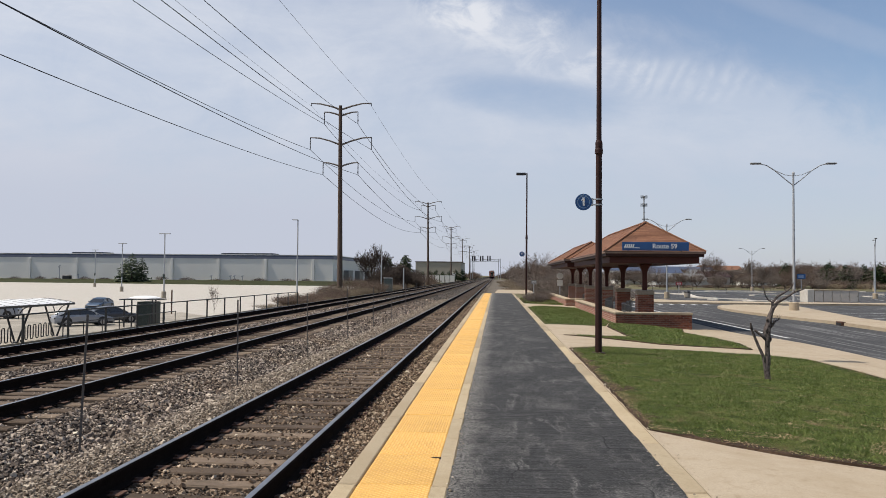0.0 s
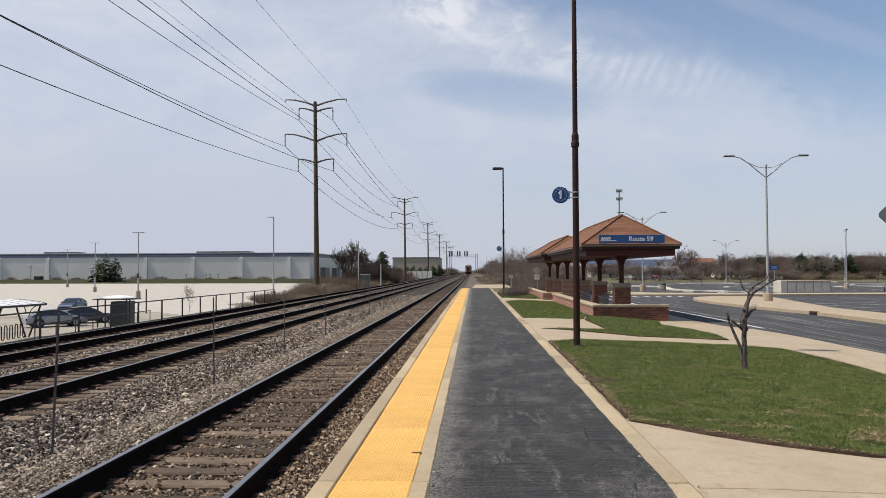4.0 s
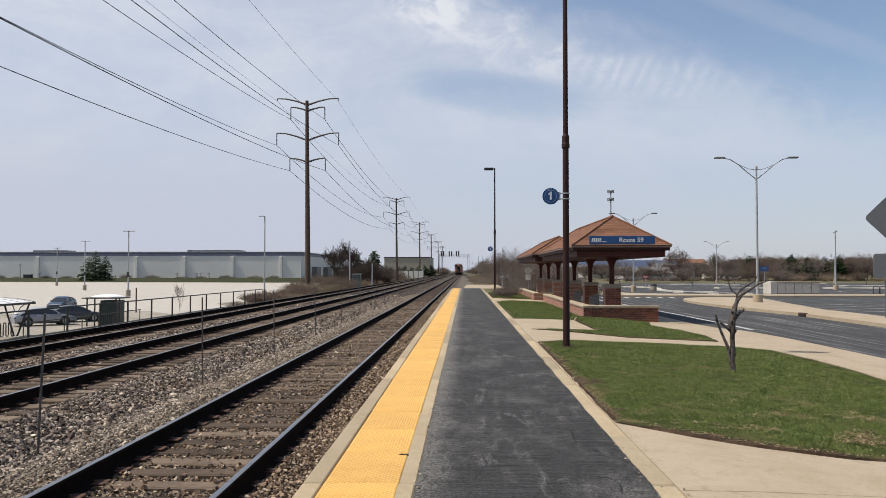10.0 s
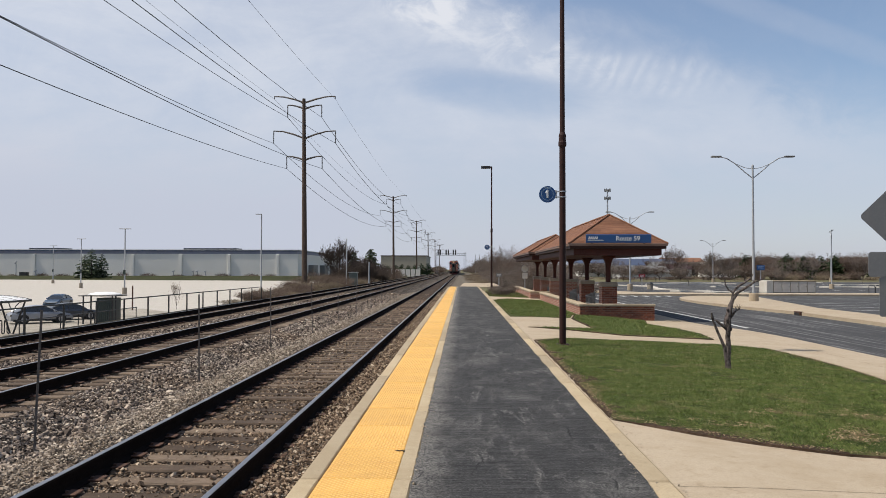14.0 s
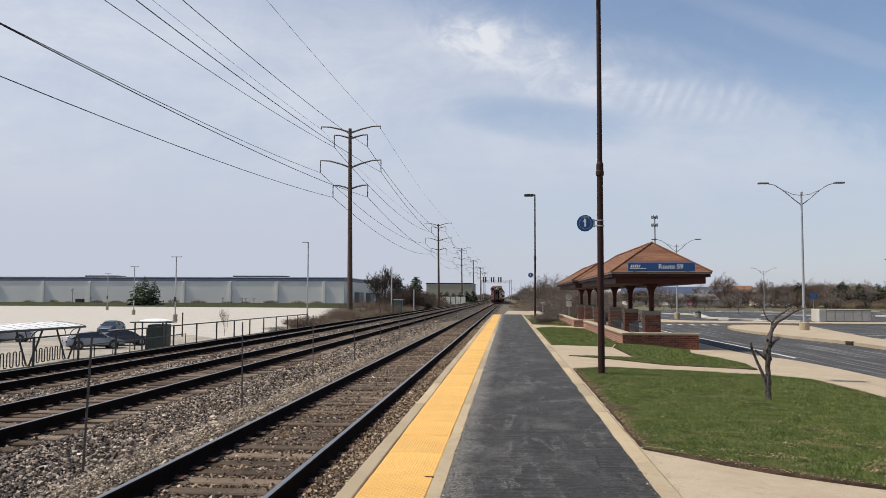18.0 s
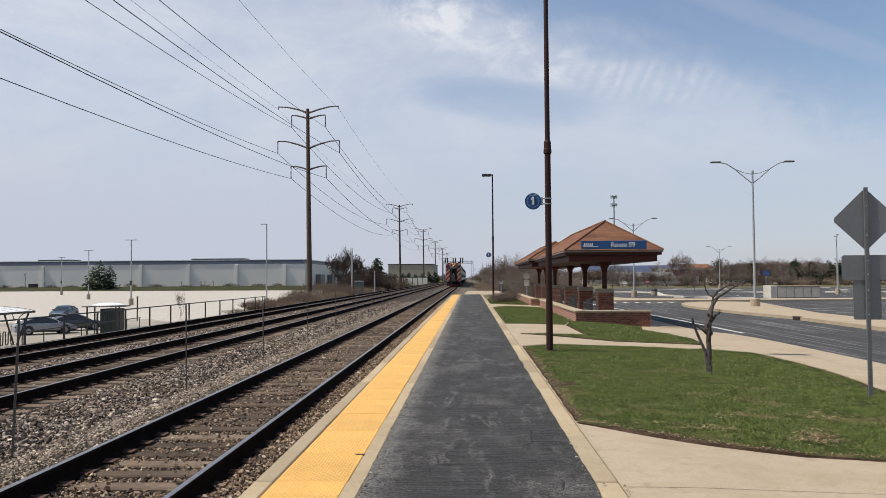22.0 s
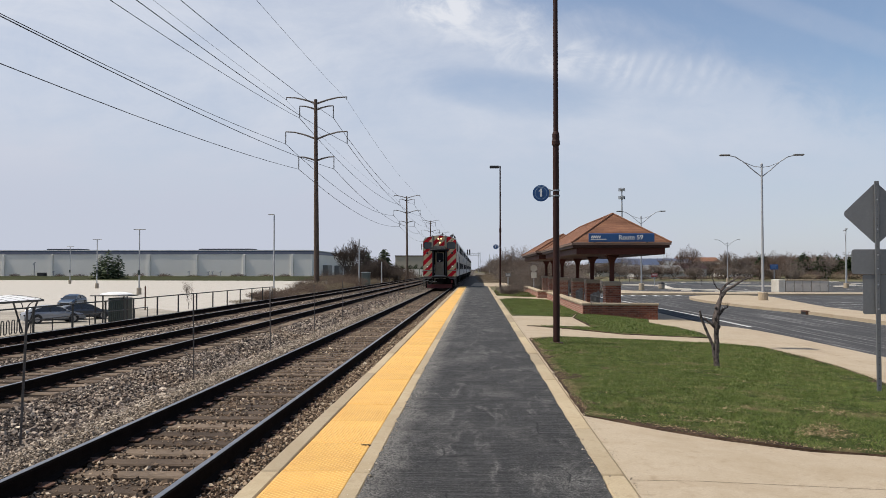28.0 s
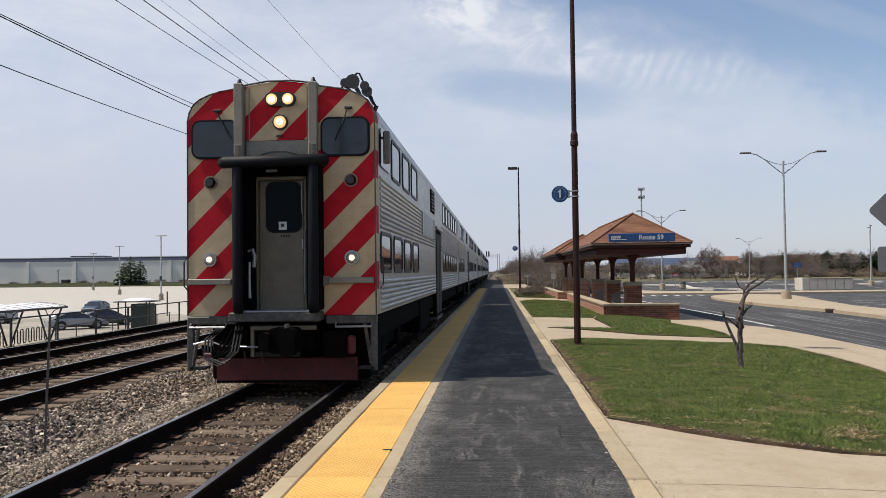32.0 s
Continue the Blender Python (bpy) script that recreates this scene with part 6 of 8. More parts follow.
for i in range(12):
    y = 68 + 2.4 * i + rnd.uniform(-1, 1)
    x = -18.2 - rnd.uniform(0, 3.0)
    copy_thing(scrub if i % 3 else dry, pose(x, y, ground_level(x, y) - 0.1, 0, 0, rnd.uniform(0, 360))).scale = (0.8, 0.9, rnd.uniform(0.28, 0.55))
dark_brush = bare_bush("dark_thicket", "dense dark leafless thicket beside the line", 4.6, 4.6, 17, 420, BARK_DARK, 0.022)
move(dark_brush, -22.5, 178, -1.6)
for i in range(11):
    copy_thing(dark_brush, pose(-24.6 + 0.55 * i + rnd.uniform(-0.6, 0.6), 172 + rnd.uniform(-8, 16), -1.5, 0, 0, rnd.uniform(0, 360))).scale = (1.1, 1.1, rnd.uniform(0.8, 1.4))

# right of the line beyond the platform: brush and bare trees
young = bare_tree("bare_tree", 6.2, 0.065, 31, 5, "slender leafless tree in the brush", 0.0075, 0.5, 5, BARK, TWIG, 0.16, 700, 0.4)
move(young, 6.2, 92, -0.6, 0, 0.55)
young_b = bare_tree("bare_tree", 7.0, 0.075, 32, 5, "leafless grey tree in the brush", 0.0075, 0.65, 5, BARK, TWIG_GREY, 0.16, 900, 0.4)
move(young_b, 9.5, 97, -0.6, 0, 0.6)
for i in range(84):
    y = 84 + 1.5 * i + 0.03 * i * i + rnd.uniform(-2, 2)
    x = 4.3 + rnd.uniform(0, 6) * (1 + y / 250)
    src = rnd.choice((young, young_b, young_b))
    copy_thing(src, pose(x, y, -0.6, 0, 0, rnd.uniform(0, 360))).scale = (1.0, 1.0, rnd.uniform(0.55, 0.88) if y > 100 else rnd.uniform(0.40, 0.58))
for i in range(60):
    y = 85 + 3.4 * i + rnd.uniform(-1.5, 1.5)
    x = 3.9 + rnd.uniform(0, 7)
    src = rnd.choice((scrub, dry, dry))
    copy_thing(src, pose(x, y, -0.6, 0, 0, rnd.uniform(0, 360))).scale = (0.8, 0.8, rnd.uniform(0.35, 0.7))
for i in range(55):
    y = 88 + 3.0 * i + rnd.uniform(-1.5, 1.5)
    x = 1.3 + rnd.uniform(0, 3.6)
    copy_thing(dry, pose(x, y, -0.62, 0, 0, rnd.uniform(0, 360))).scale = (0.55, 0.8, rnd.uniform(0.22, 0.5))
# brush and thin trees behind the shelters
for i in range(12):
    y = 66 + 1.6 * i + rnd.uniform(-1, 1)
    x = 5.0 + rnd.uniform(0, 4.5)
    copy_thing(rnd.choice((young, young_b)), pose(x, y, -0.5, 0, 0, rnd.uniform(0, 360))).scale = (0.8, 0.8, rnd.uniform(0.28, 0.42))
brush = bare_bush("grey_thicket", "dense grey-brown leafless thicket beside the line", 3.6, 2.9, 23, 620, TWIG_GREY, 0.008)
move(brush, 6.4, 81, -0.55)
for i in range(46):
    y = 70 + 2.0 * i + rnd.uniform(-1, 1)
    x = 5.1 + rnd.uniform(0, 5.5) + (0.0 if y > 84 else 0.8)
    copy_thing(brush, pose(x, y, -0.6, 0, 0, rnd.uniform(0, 360))).scale = (1, 1, rnd.uniform(0.45, 0.8))
# far belt of woods behind the car park
wood_a = bare_tree("woodland_tree", 9.0, 0.17, 41, 5, "leafless brown tree in the far belt", 0.022, 0.75, 8, BARK_DARK, TWIG, 0.15, 2600, 0.75)
move(wood_a, 62, 232, -0.95)
wood_b = bare_tree("woodland_tree", 8.0, 0.15, 42, 5, "leafless grey tree in the far belt", 0.022, 0.9, 8, BARK, TWIG_GREY, 0.12, 2600, 0.75)
move(wood_b, 75, 238, -0.95)
cedar = conifer("cedar_tree", 7.6, 6.6, 43, "dull green evergreen in the far belt", 40, EVERGREEN, 7)
move(cedar, 96, 236, -0.95)
for i in range(190):
    x = 40 + 0.86 * i + rnd.uniform(-2, 2)
    y = (222 if x > 74 else 268) + rnd.uniform(0, 46) + max(0, 90 - x) * 0.5
    r = rnd.random()
    src = cedar if r < 0.05 else wood_a if r < 0.62 else wood_b
    k = rnd.uniform(0.58, 0.84) * (0.80 if x < 80 else 1.0)
    copy_thing(src, pose(x, y, -0.98, 0, 0, rnd.uniform(0, 360))).scale = (1.15, 1.15, k)
for i in range(70):
    x = 36 + 2.4 * i + rnd.uniform(-1, 1)
    y = 205 + rnd.uniform(0, 20)
    copy_thing(rnd.choice((scrub, scrub, dry)), pose(x, y, -1.0, 0, 0, rnd.uniform(0, 360))).scale = (1.3, 1.3, rnd.uniform(0.6, 1.2) if x > 72 else rnd.uniform(0.25, 0.45))
for x, k in ((82.6, 0.95), (92.5, 0.86), (94.8, 0.94), (97.0, 0.90), (99.6, 0.88), (103.2, 0.92), (105.6, 0.96), (107.5, 0.80), (118.5, 0.95), (121.0, 0.98), (124.0, 0.92), (131, 0.9), (139, 0.96), (146, 0.9)):
    copy_thing(cedar, pose(x, 226 + rnd.uniform(0, 8), -0.98, 0, 0, rnd.uniform(0, 360))).scale = (0.95, 0.95, k)
# young street trees on the car park's islands
for x, y, k in ((33.5, 118, 0.62), (47.0, 108, 0.66), (24.0, 132, 0.7), (29.0, 150, 0.75), (64.0, 128, 0.75), (36.5, 92, 0.55), (40.0, 165, 0.8), (50.5, 150, 0.7), (57, 104, 0.75)):
    copy_thing(young_b, pose(x, y, lot_level(y), 0, 0, rnd.uniform(0, 360))).scale = (k, k, k)

# marker stakes between the tracks -----------------------------------------------------------
rnd = random.Random(14)
for k in range(14):
    y = 9.42 + 5.82 * k
    s = tagged(empty("marker_stake", (-5.1 + rnd.uniform(-0.03, 0.03), y, -0.56)), "slim grey steel stake standing in the ballast", "stake", "marker stakes between tracks")
    tilt = rnd.uniform(-0.025, 0.025) if k else 0.04
    w = M()
    w.box(-0.014, -0.004, -0.25, 0.014, 0.004, 1.73, 0.002)
    w.box(-0.004, 0.004, -0.25, 0.004, 0.034, 1.73, 0.001)
    o = part("post", w, STAKE, s)
    s.rotation_euler = (rnd.uniform(-0.02, 0.02), tilt, rnd.uniform(-0.5, 0.5))

# left side: fence, lot, cars ------------------------------------------------------------------


def build_fence():
    f = tagged(empty("steel_fence"), "black two-rail steel fence beside the far track", "fence")
    x = -17.0
    y0, n, step = 12.24, 19, 3.03
    for i in range(n):
        y = y0 + i * step
        z = ground_level(x, y)
        part("post", M().box(x - 0.035, y - 0.035, z - 0.3, x + 0.035, y + 0.035, z + 1.09, 0.006), BLACK, f)
    z = ground_level(x, 30)
    part("top_rail", M().box(x - 0.03, y0, z + 1.03, x + 0.03, y0 + (n - 1) * step, z + 1.085, 0.006), BLACK, f)
    g = tagged(empty("low_railing"), "low black steel railing beside the car park", "railing")
    for i in range(8):
        y = 40.5 + i * 2.1
        part("post", M().tube((-22.9, y, -2.15), (-22.9, y, -1.05), 0.03, n=8), BLACK, g)
    part("rail", M().tube((-22.9, 40.4, -1.05), (-22.9, 55.3, -1.05), 0.03, n=8), BLACK, g)


build_fence()
flat_patch("sloping_path", [(-18.0, 10), (-18.0, 66), (-23.45, 66), (-23.45, 10)], lambda x, y: -1.01 - (-18.0 - x) * 0.2, CONCRETE_GREY, "pale sandy paved slope down to the car park", "pavement", 0.2)
flat_patch("car_park", [(-23.5, -40), (-23.5, 80), (-26, 110), (-40, 224), (-300, 240), (-300, -40)], lambda x, y: max(-2.10, ground_level(x, y) + 0.03), LOT, "wide pale sun-bleached concrete car park", "car park", 0.2, "structure", (-60, -110, -200), (190, 200, 210, 220, 230, 240))
flat_patch("verge", [(-40.5, 224.2), (-30, 284), (-300, 284), (-300, 240.2)], lambda x, y: ground_level(x, y) + 0.04, VERGE, "green grass verge before the warehouse", "verge", 0.3, "structure", (-60, -110, -200), (240, 250, 260, 270))


flat_patch("apron", [(-23.5, 10), (-23.5, 66), (-30, 74), (-46, 66), (-54, 40), (-52, 10)], lambda x, y: -2.094, APRON, "sandy gravelled strip beside the car park", "pavement", 0.05)


def bike_shelter():
    s = tagged(empty("cycle_shelter", (-25.4, 40.4, 0), 7.1), "cycle shelter with pale sloping canopy on black V posts", "shelter")
    can = M()
    prof = [(-1.0, 0.13), (-0.3, 0.06), (0.4, -0.05), (0.75, -0.14), (0.75, -0.10), (0.4, 0.0), (-0.3, 0.11), (-1.0, 0.17)]
    can.prism(prof, -14.5, 5.5, "y")
    part("canopy", can, WHITE, s, "pale curved canopy sheet")
    part("canopy_edge", M().path([(-1.03, 5.53, 0.14), (-0.3, 5.53, 0.08), (0.4, 5.53, -0.03), (0.78, 5.53, -0.13)], 0.06, 6), BLACK, s)
    part("canopy_edge", M().box(0.75, -14.5, -0.20, 0.81, 5.56, -0.08, 0.01), BLACK, s)
    for i in range(16):
        y = -14.0 + 1.27 * i
        part("rib", M().path([(-1.0, y, 0.175), (-0.3, y, 0.115), (0.4, y, 0.005), (0.75, y, -0.095)], 0.012, 4), GREY_PAINT, s)
    for y in (-9.66, -4.83, 0.0, 4.83):
        for e, top in ((-1, 0.08), (1, -0.13)):
            part("leg", M().tube((e * 0.03, y, -2.2), (e * 0.74, y, top), 0.055, n=8), BLACK, s)
            arc = [(e * (0.72 - 0.62 * math.sin(a)), y, top - 0.06 - 0.75 * (1 - math.cos(a))) for a in [0.16 * k for k in range(10)]]
            part("brace", M().path([(x * 0.93 - e * 0.02, yy, z) for x, yy, z in arc], 0.028, 5), BLACK, s)
        part("footing", M().box(-0.1, y - 0.1, -2.2, 0.1, y + 0.1, -2.02, 0.02), BLACK, s)
    s.rotation_euler = (-0.0117, 0, radians(7.1))
    for y0 in (-4.35, 0.48):
        r = tagged(empty("cycle_rack", (-25.4 - 0.124 * y0, 40.4 + 0.992 * y0, -2.10), 97.1), "black wavy tubular cycle rack", "cycle rack", "cycle racks")
        pts = []
        for i in range(121):
            u = i / 120
            w = math.cos(2 * math.pi * u * 6)
            pts.append((3.9 * u + 0.05 * math.sin(4 * math.pi * u * 6), 0, 0.47 - 0.38 * math.tanh(2.0 * w) / math.tanh(2.0)))
        part("tube", M().path([(0, 0, 0)] + pts + [(3.9, 0, 0)], 0.032, 6), BLACK, r)


bike_shelter()


def bin_house():
    b = tagged(empty("utility_enclosure", (-24.75, 54.0, -2.14)), "dark green slatted enclosure under a pale domed canopy", "enclosure")
    part("cabinet", M().box(-0.10, -0.7, 0, 0.98, 0.7, 1.80, 0.02), GREEN_BOX, b)
    for i in range(8):
        x = -0.10 + 1.08 * (i + 0.5) / 8
        part("slat", M().box(x - 0.045, -0.735, 0.06, x + 0.045, -0.70, 1.74, 0.008), GREEN_BOX, b)
    for x in (-0.95, -0.42, 1.04, 1.28):
        part("post", M().box(x - 0.04, -0.85, 0, x + 0.04, -0.77, 2.0, 0.006), BLACK, b)
    part("canopy", M().lathe(0.15, 0, [(1.05, 1.98), (1.1, 2.04), (0.9, 2.12), (0.5, 2.19), (0.05, 2.21)], 20), WHITE, b, "pale domed canopy")
    part("canopy_frame", M().box(-1.3, -0.9, 1.92, 1.35, 0.85, 1.99, 0.01), BLACK, b)


bin_house()


def build_car(paint, name, label, x, y, z, turn, suv=False):
    c = tagged(empty(name, (x, y, z), turn), label, "car", "parked cars")
    W = 1.84
    h = 1.45 if not suv else 1.68
    belt = 0.92 if not suv else 1.05
    # body as cross-sections that narrow towards both ends
    sec = []
    for px, ptop in [(-2.38, belt - 0.28), (-2.28, belt - 0.06), (-1.6, belt), (-0.4, belt + 0.01), (1.0, belt - 0.02), (1.8, belt - 0.12), (2.25, belt - 0.26), (2.38, belt - 0.42)]:
        w = W / 2 * (1 - 0.10 * abs(px / 2.38) ** 4)
        sec.append([(px, -w * 0.93, 0.26), (px, -w, 0.45), (px, -w, ptop - 0.16), (px, -w * 0.90, ptop), (px, w * 0.90, ptop), (px, w, ptop - 0.16), (px, w, 0.45), (px, w * 0.93, 0.26)])
    m = M()
    m.v = [p for s in sec for p in s]
    for j in range(len(sec) - 1):
        for i in range(8):
            m.f.append((j * 8 + i, j * 8 + (i + 1) % 8, (j + 1) * 8 + (i + 1) % 8, (j + 1) * 8 + i))
    m.f += [tuple(range(8))[::-1], tuple(range(len(m.v) - 8, len(m.v)))]
    part("body", m, paint, c, smooth=False)
    # curved glasshouse: cross-sections under a rounded roofline
    line = [(-2.0, belt), (-1.55, 1.16), (-1.05, 1.34), (-0.45, 1.42), (0.05, 1.41), (0.5, 1.27), (0.85, 1.08), (1.15, belt - 0.03)]
    if suv:
        line = [(-2.28, belt), (-2.15, 1.36), (-1.85, 1.56), (-0.8, 1.66), (0.0, 1.62), (0.5, 1.44), (0.8, 1.25), (1.1, belt - 0.03)]
    w0, w1 = W / 2 * 0.91, W / 2 * 0.70

    def hoop(px, pz, k=0.0):
        f = (pz - belt) / (h - belt)
        w = w0 + (w1 - w0) * max(0.0, f)
        return [(px, -w0, belt - 0.06), (px, -w - k, pz - 0.06 * f + k * 0.4), (px, -w * 0.72, pz + k), (px, w * 0.72, pz + k), (px, w + k, pz - 0.06 * f + k * 0.4), (px, w0, belt - 0.06)]

    cab = M()
    rings = [hoop(*p) for p in line]
    cab.v = [q for r in rings for q in r]
    cab.f = [(j * 6 + i, j * 6 + i + 1, j * 6 + i + 7, j * 6 + i + 6) for j in range(len(rings) - 1) for i in range(5)]
    part("glasshouse", cab, CAR_GLASS, c, "dark glazing")
    rf = M()
    rings = [hoop(px, pz, 0.014)[1:5] for px, pz in line[1:6 if not suv else 5]]
    rf.v = [q for r in rings for q in r]
    rf.f = [(j * 4 + i, j * 4 + i + 1, j * 4 + i + 5, j * 4 + i + 4) for j in range(len(rings) - 1) for i in range(3)]
    part("roof", rf, paint, c)
    for s in (-1, 1):
        side = [hoop(px, pz, 0.008)[1 if s < 0 else 4] for px, pz in line]
        part("pillar", M().path(side[:3], 0.04, 5), paint, c)
        part("pillar", M().path(side[4:], 0.035, 5), paint, c)
        mid = hoop(-0.40, line[3][1], 0.006)
        part("pillar", M().path([(-0.40, s * (w0 + 0.01), belt - 0.02), mid[1 if s < 0 else 4]], 0.035, 5), BLACK, c)
    for s in (-1, 1):
        part("sill", M().box(-2.2, s * (W / 2 - 0.03) - 0.03, 0.22, 2.2, s * (W / 2 - 0.03) + 0.03, 0.34, 0.01), BLACK, c, "black plastic sill")
    for xx in (-1.42, 1.40):
        for s in (-1, 1):
            part("wheel_arch", M().tube((xx, s * (W / 2 - 0.22), 0.36), (xx, s * (W / 2 + 0.002), 0.36), 0.40, n=20), BLACK, c, "dark wheel arch")
            wh = part("wheel", M().tube((xx, s * (W / 2 - 0.20), 0.33), (xx, s * (W / 2 + 0.005), 0.33), 0.33, n=20), TYRE, c)
            part("rim", M().tube((xx, s * (W / 2 - 0.02), 0.33), (xx, s * (W / 2 + 0.012), 0.33), 0.21, n=16), RIM, wh)
    for s in (-1, 1):
        part("headlight", M().box(2.16, s * 0.66 - 0.16, belt - 0.40, 2.345, s * 0.66 + 0.14, belt - 0.28, 0.02), LENS, c)
        part("tail_light", M().box(-2.39, s * 0.68 - 0.14, belt - 0.32, -2.30, s * 0.68 + 0.14, belt - 0.18, 0.02), LENS_RED, c)
        part("mirror", M().box(0.80, s * 0.98 - 0.09, belt - 0.02, 0.93, s * 0.98 + 0.07, belt + 0.13, 0.03), paint, c)
    part("grille", M().box(2.30, -0.5, 0.42, 2.395, 0.5, 0.56, 0.01), BLACK, c)
    c.scale = (0.83, 0.83, 0.87)
    return c


build_car(CAR_SILVER, "silver_sedan", "silver sedan parked on the pale car park", -29.2, 54.2, -2.10, 42)
build_car(CAR_DARK, "dark_sedan", "dark grey sedan parked behind another car", -28.9, 57.9, -2.10, 42)
build_car(CAR_BLUE, "blue_sedan", "slate blue sedan parked alone facing the railway", -39.9, 77.4, -2.10, -84)
build_car(CAR_SILVER, "silver_wagon", "silver-grey estate car parked beside the cycle shelter", -40.2, 60.9, -2.10, 198, True)
build_car(CAR_DARK, "dark_blue_sedan", "dark sedan parked beside the cycle shelter", -41.4, 57.6, -2.10, 198)


def lot_lamp(x, y, h, twin=True, z=-2.1):
    p = tagged(empty("car_park_lamp", (x, y, z)), "slim pale car park lamp post on a concrete footing", "lamp post", "car park lamps")
    part("footing", M().lathe(0, 0, [(0.34, 0), (0.34, 0.95), (0.30, 1.0)], 12), CONCRETE_GREY, p)
    part("shaft", M().tube((0, 0, 1.0), (0, 0, h), 0.12, 0.085, 8), LAMP_STEEL, p)
    for s in (-1, 1) if twin else (-1,):
        part("lamp_head", M().box(min(0, s * 0.85), -0.14, h - 0.05, max(0, s * 0.85), 0.14, h + 0.05, 0.02), GREY_PAINT, p)
    if twin:
        part("banner", M().box(-0.18, -0.13, 2.9, 0.18, -0.10, 3.6), GREEN_BOX, p, "small green notice")


lot_lamp(-49.4, 114.8, 9.6)
lot_lamp(-73.5, 151.0, 9.5)
lot_lamp(-103, 197, 9.5)
lot_lamp(-28.7, 112.5, 11.6, False)

short_post = tagged(empty("short_post", (-29.8, 71.0, -2.12)), "thin brown post standing by the car park edge", "post")
part("shaft", M().box(-0.05, -0.05, 0, 0.05, 0.05, 2.25, 0.008), RUST, short_post)
thin = copy_thing(young, pose(-26.5, 73, -2.1, 0, 0, 40))
thin.scale = (0.30, 0.30, 0.40)

# line-side cabinet and small posts
cab_ = tagged(empty("signal_cabinet", (-18.0, 131, -1.0)), "grey-green metal signal cabinet beside the line", "cabinet")
part("body", M().box(-1.1, -0.8, 0, 1.1, 0.8, 2.3, 0.03), CABINET, cab_)
part("roof", M().box(-1.25, -0.95, 2.3, 1.25, 0.95, 2.42, 0.03), GALV, cab_)
part("door", M().box(-0.9, -0.84, 0.2, -0.05, -0.80, 2.1, 0.01), CABINET, cab_)
part("door", M().box(0.05, -0.84, 0.2, 0.9, -0.80, 2.1, 0.01), CABINET, cab_)
cab_.scale = (0.62, 0.62, 0.90)
for x, y, h in ((-19.6, 134, 7.8), (-16.0, 136, 3.9)):
    p = tagged(empty("line_post", (x, y, -1.0)), "plain pale grey post beside the line", "post", "line-side posts")
    part("shaft", M().tube((0, 0, -0.3), (0, 0, h), 0.12, 0.09, 8), LAMP_STEEL, p)

# warehouse ---------------------------------------------------------------------------------------


def warehouse():
    w = tagged(empty("warehouse"), "long low pale warehouse with blue-grey parapet and buttresses", "building")
    x0, x1, y0, y1, z0, z1 = -300, -59.4, 285.0, 385.0, -1.4, 8.4
    part("wall", M().box(x0, y0, z0, x1, y1, 7.1), WALL_WHITE, w)
    part("parapet", M().box(x0, y0 - 0.12, 7.1, x1 + 0.12, y1, 7.95), PARAPET, w, "lavender-grey parapet band")
    part("roof_band", M().box(x0, y0 - 0.2, 7.95, x1 + 0.2, y1, z1), ROOF_BLUE, w, "dark blue-grey roof band")
    part("roof_coping", M().box(x0, y0 - 0.25, z1, x1 + 0.25, y1, z1 + 0.25), WALL_WHITE, w)
    x = x1 - 7.3
    while x > x0:
        part("buttress", M().box(x - 0.5, y0 - 0.5, z0, x + 0.5, y0, 6.9, 0.05), WALL_WHITE, w)
        x -= 17.65 if x > -105 else 18.2
    for a, b in ((-102.5, -83.0), (-160.2, -148.0), (-235, -215)):
        part("roof_unit", M().box(a, y0 + 4, z1 + 0.25, b, y0 + 12, z1 + 0.85), ROOF_DARK, w)
    for yy in (305, 330, 355):
        part("loading_frame", M().box(x1, yy, z0, x1 + 2.0, yy + 9, 3.2, 0.05), GREY_PAINT, w)
    for xx in (-161.0, -153.8, -103.6, -96.4, -95.0, -92.0):
        hy = part("standpipe", M().tube((xx, y0 - 3, z0), (xx, y0 - 3, 0.6 if xx > -160 else 3.4), 0.16, n=8), GALV, w, "pale pipe standing by the wall")
        part("pipe_head", M().tube((xx - 0.5, y0 - 3, 0.6 if xx > -160 else 3.4), (xx + 0.3, y0 - 3, 0.9 if xx > -160 else 4.2), 0.2, n=8), GALV, hy)
    part("hose_cabinet", M().box(-158.2, y0 - 6, -1.4, -155.7, y0 - 4, 0.4, 0.05), BLACK, w)


warehouse()
for i in range(16):
    x = -66 - i * 9.5 + rnd.uniform(-3, 3)
    copy_thing(scrub, pose(x, 281, -1.5, 0, 0, rnd.uniform(0, 360))).scale = (1.4, 0.8, rnd.uniform(0.5, 0.9))


def tan_building():
    w = tagged(empty("tan_warehouse"), "far tan industrial building behind a pale fence", "building")
    part("wall", M().box(-41, 400, -2, -18.0, 450, 8.2), TAN_WALL, w)
    part("roof_edge", M().box(-41.2, 399.8, 8.2, -17.8, 450, 8.6), BROWN, w)
    part("door", M().box(-24, 399.6, -1, -20, 400, 3.0), WALL_WHITE, w)
    f = tagged(empty("white_fence"), "pale panel fence beside the line", "fence")
    for i in range(12):
        x = -41.5 + 1.95 * i
        part("panel", M().box(x, 300 + 4.0 * i, -1.5, x + 1.9, 300.15 + 4.0 * i, 1.6), WALL_WHITE, f)


tan_building()
for i in range(7):
    copy_thing(cedar, pose(-36 + 3.3 * i + rnd.uniform(-1, 1), 380 + rnd.uniform(-10, 10), -1.2, 0, 0, 50 * i)).scale = (0.8, 0.8, rnd.uniform(0.55, 0.8))


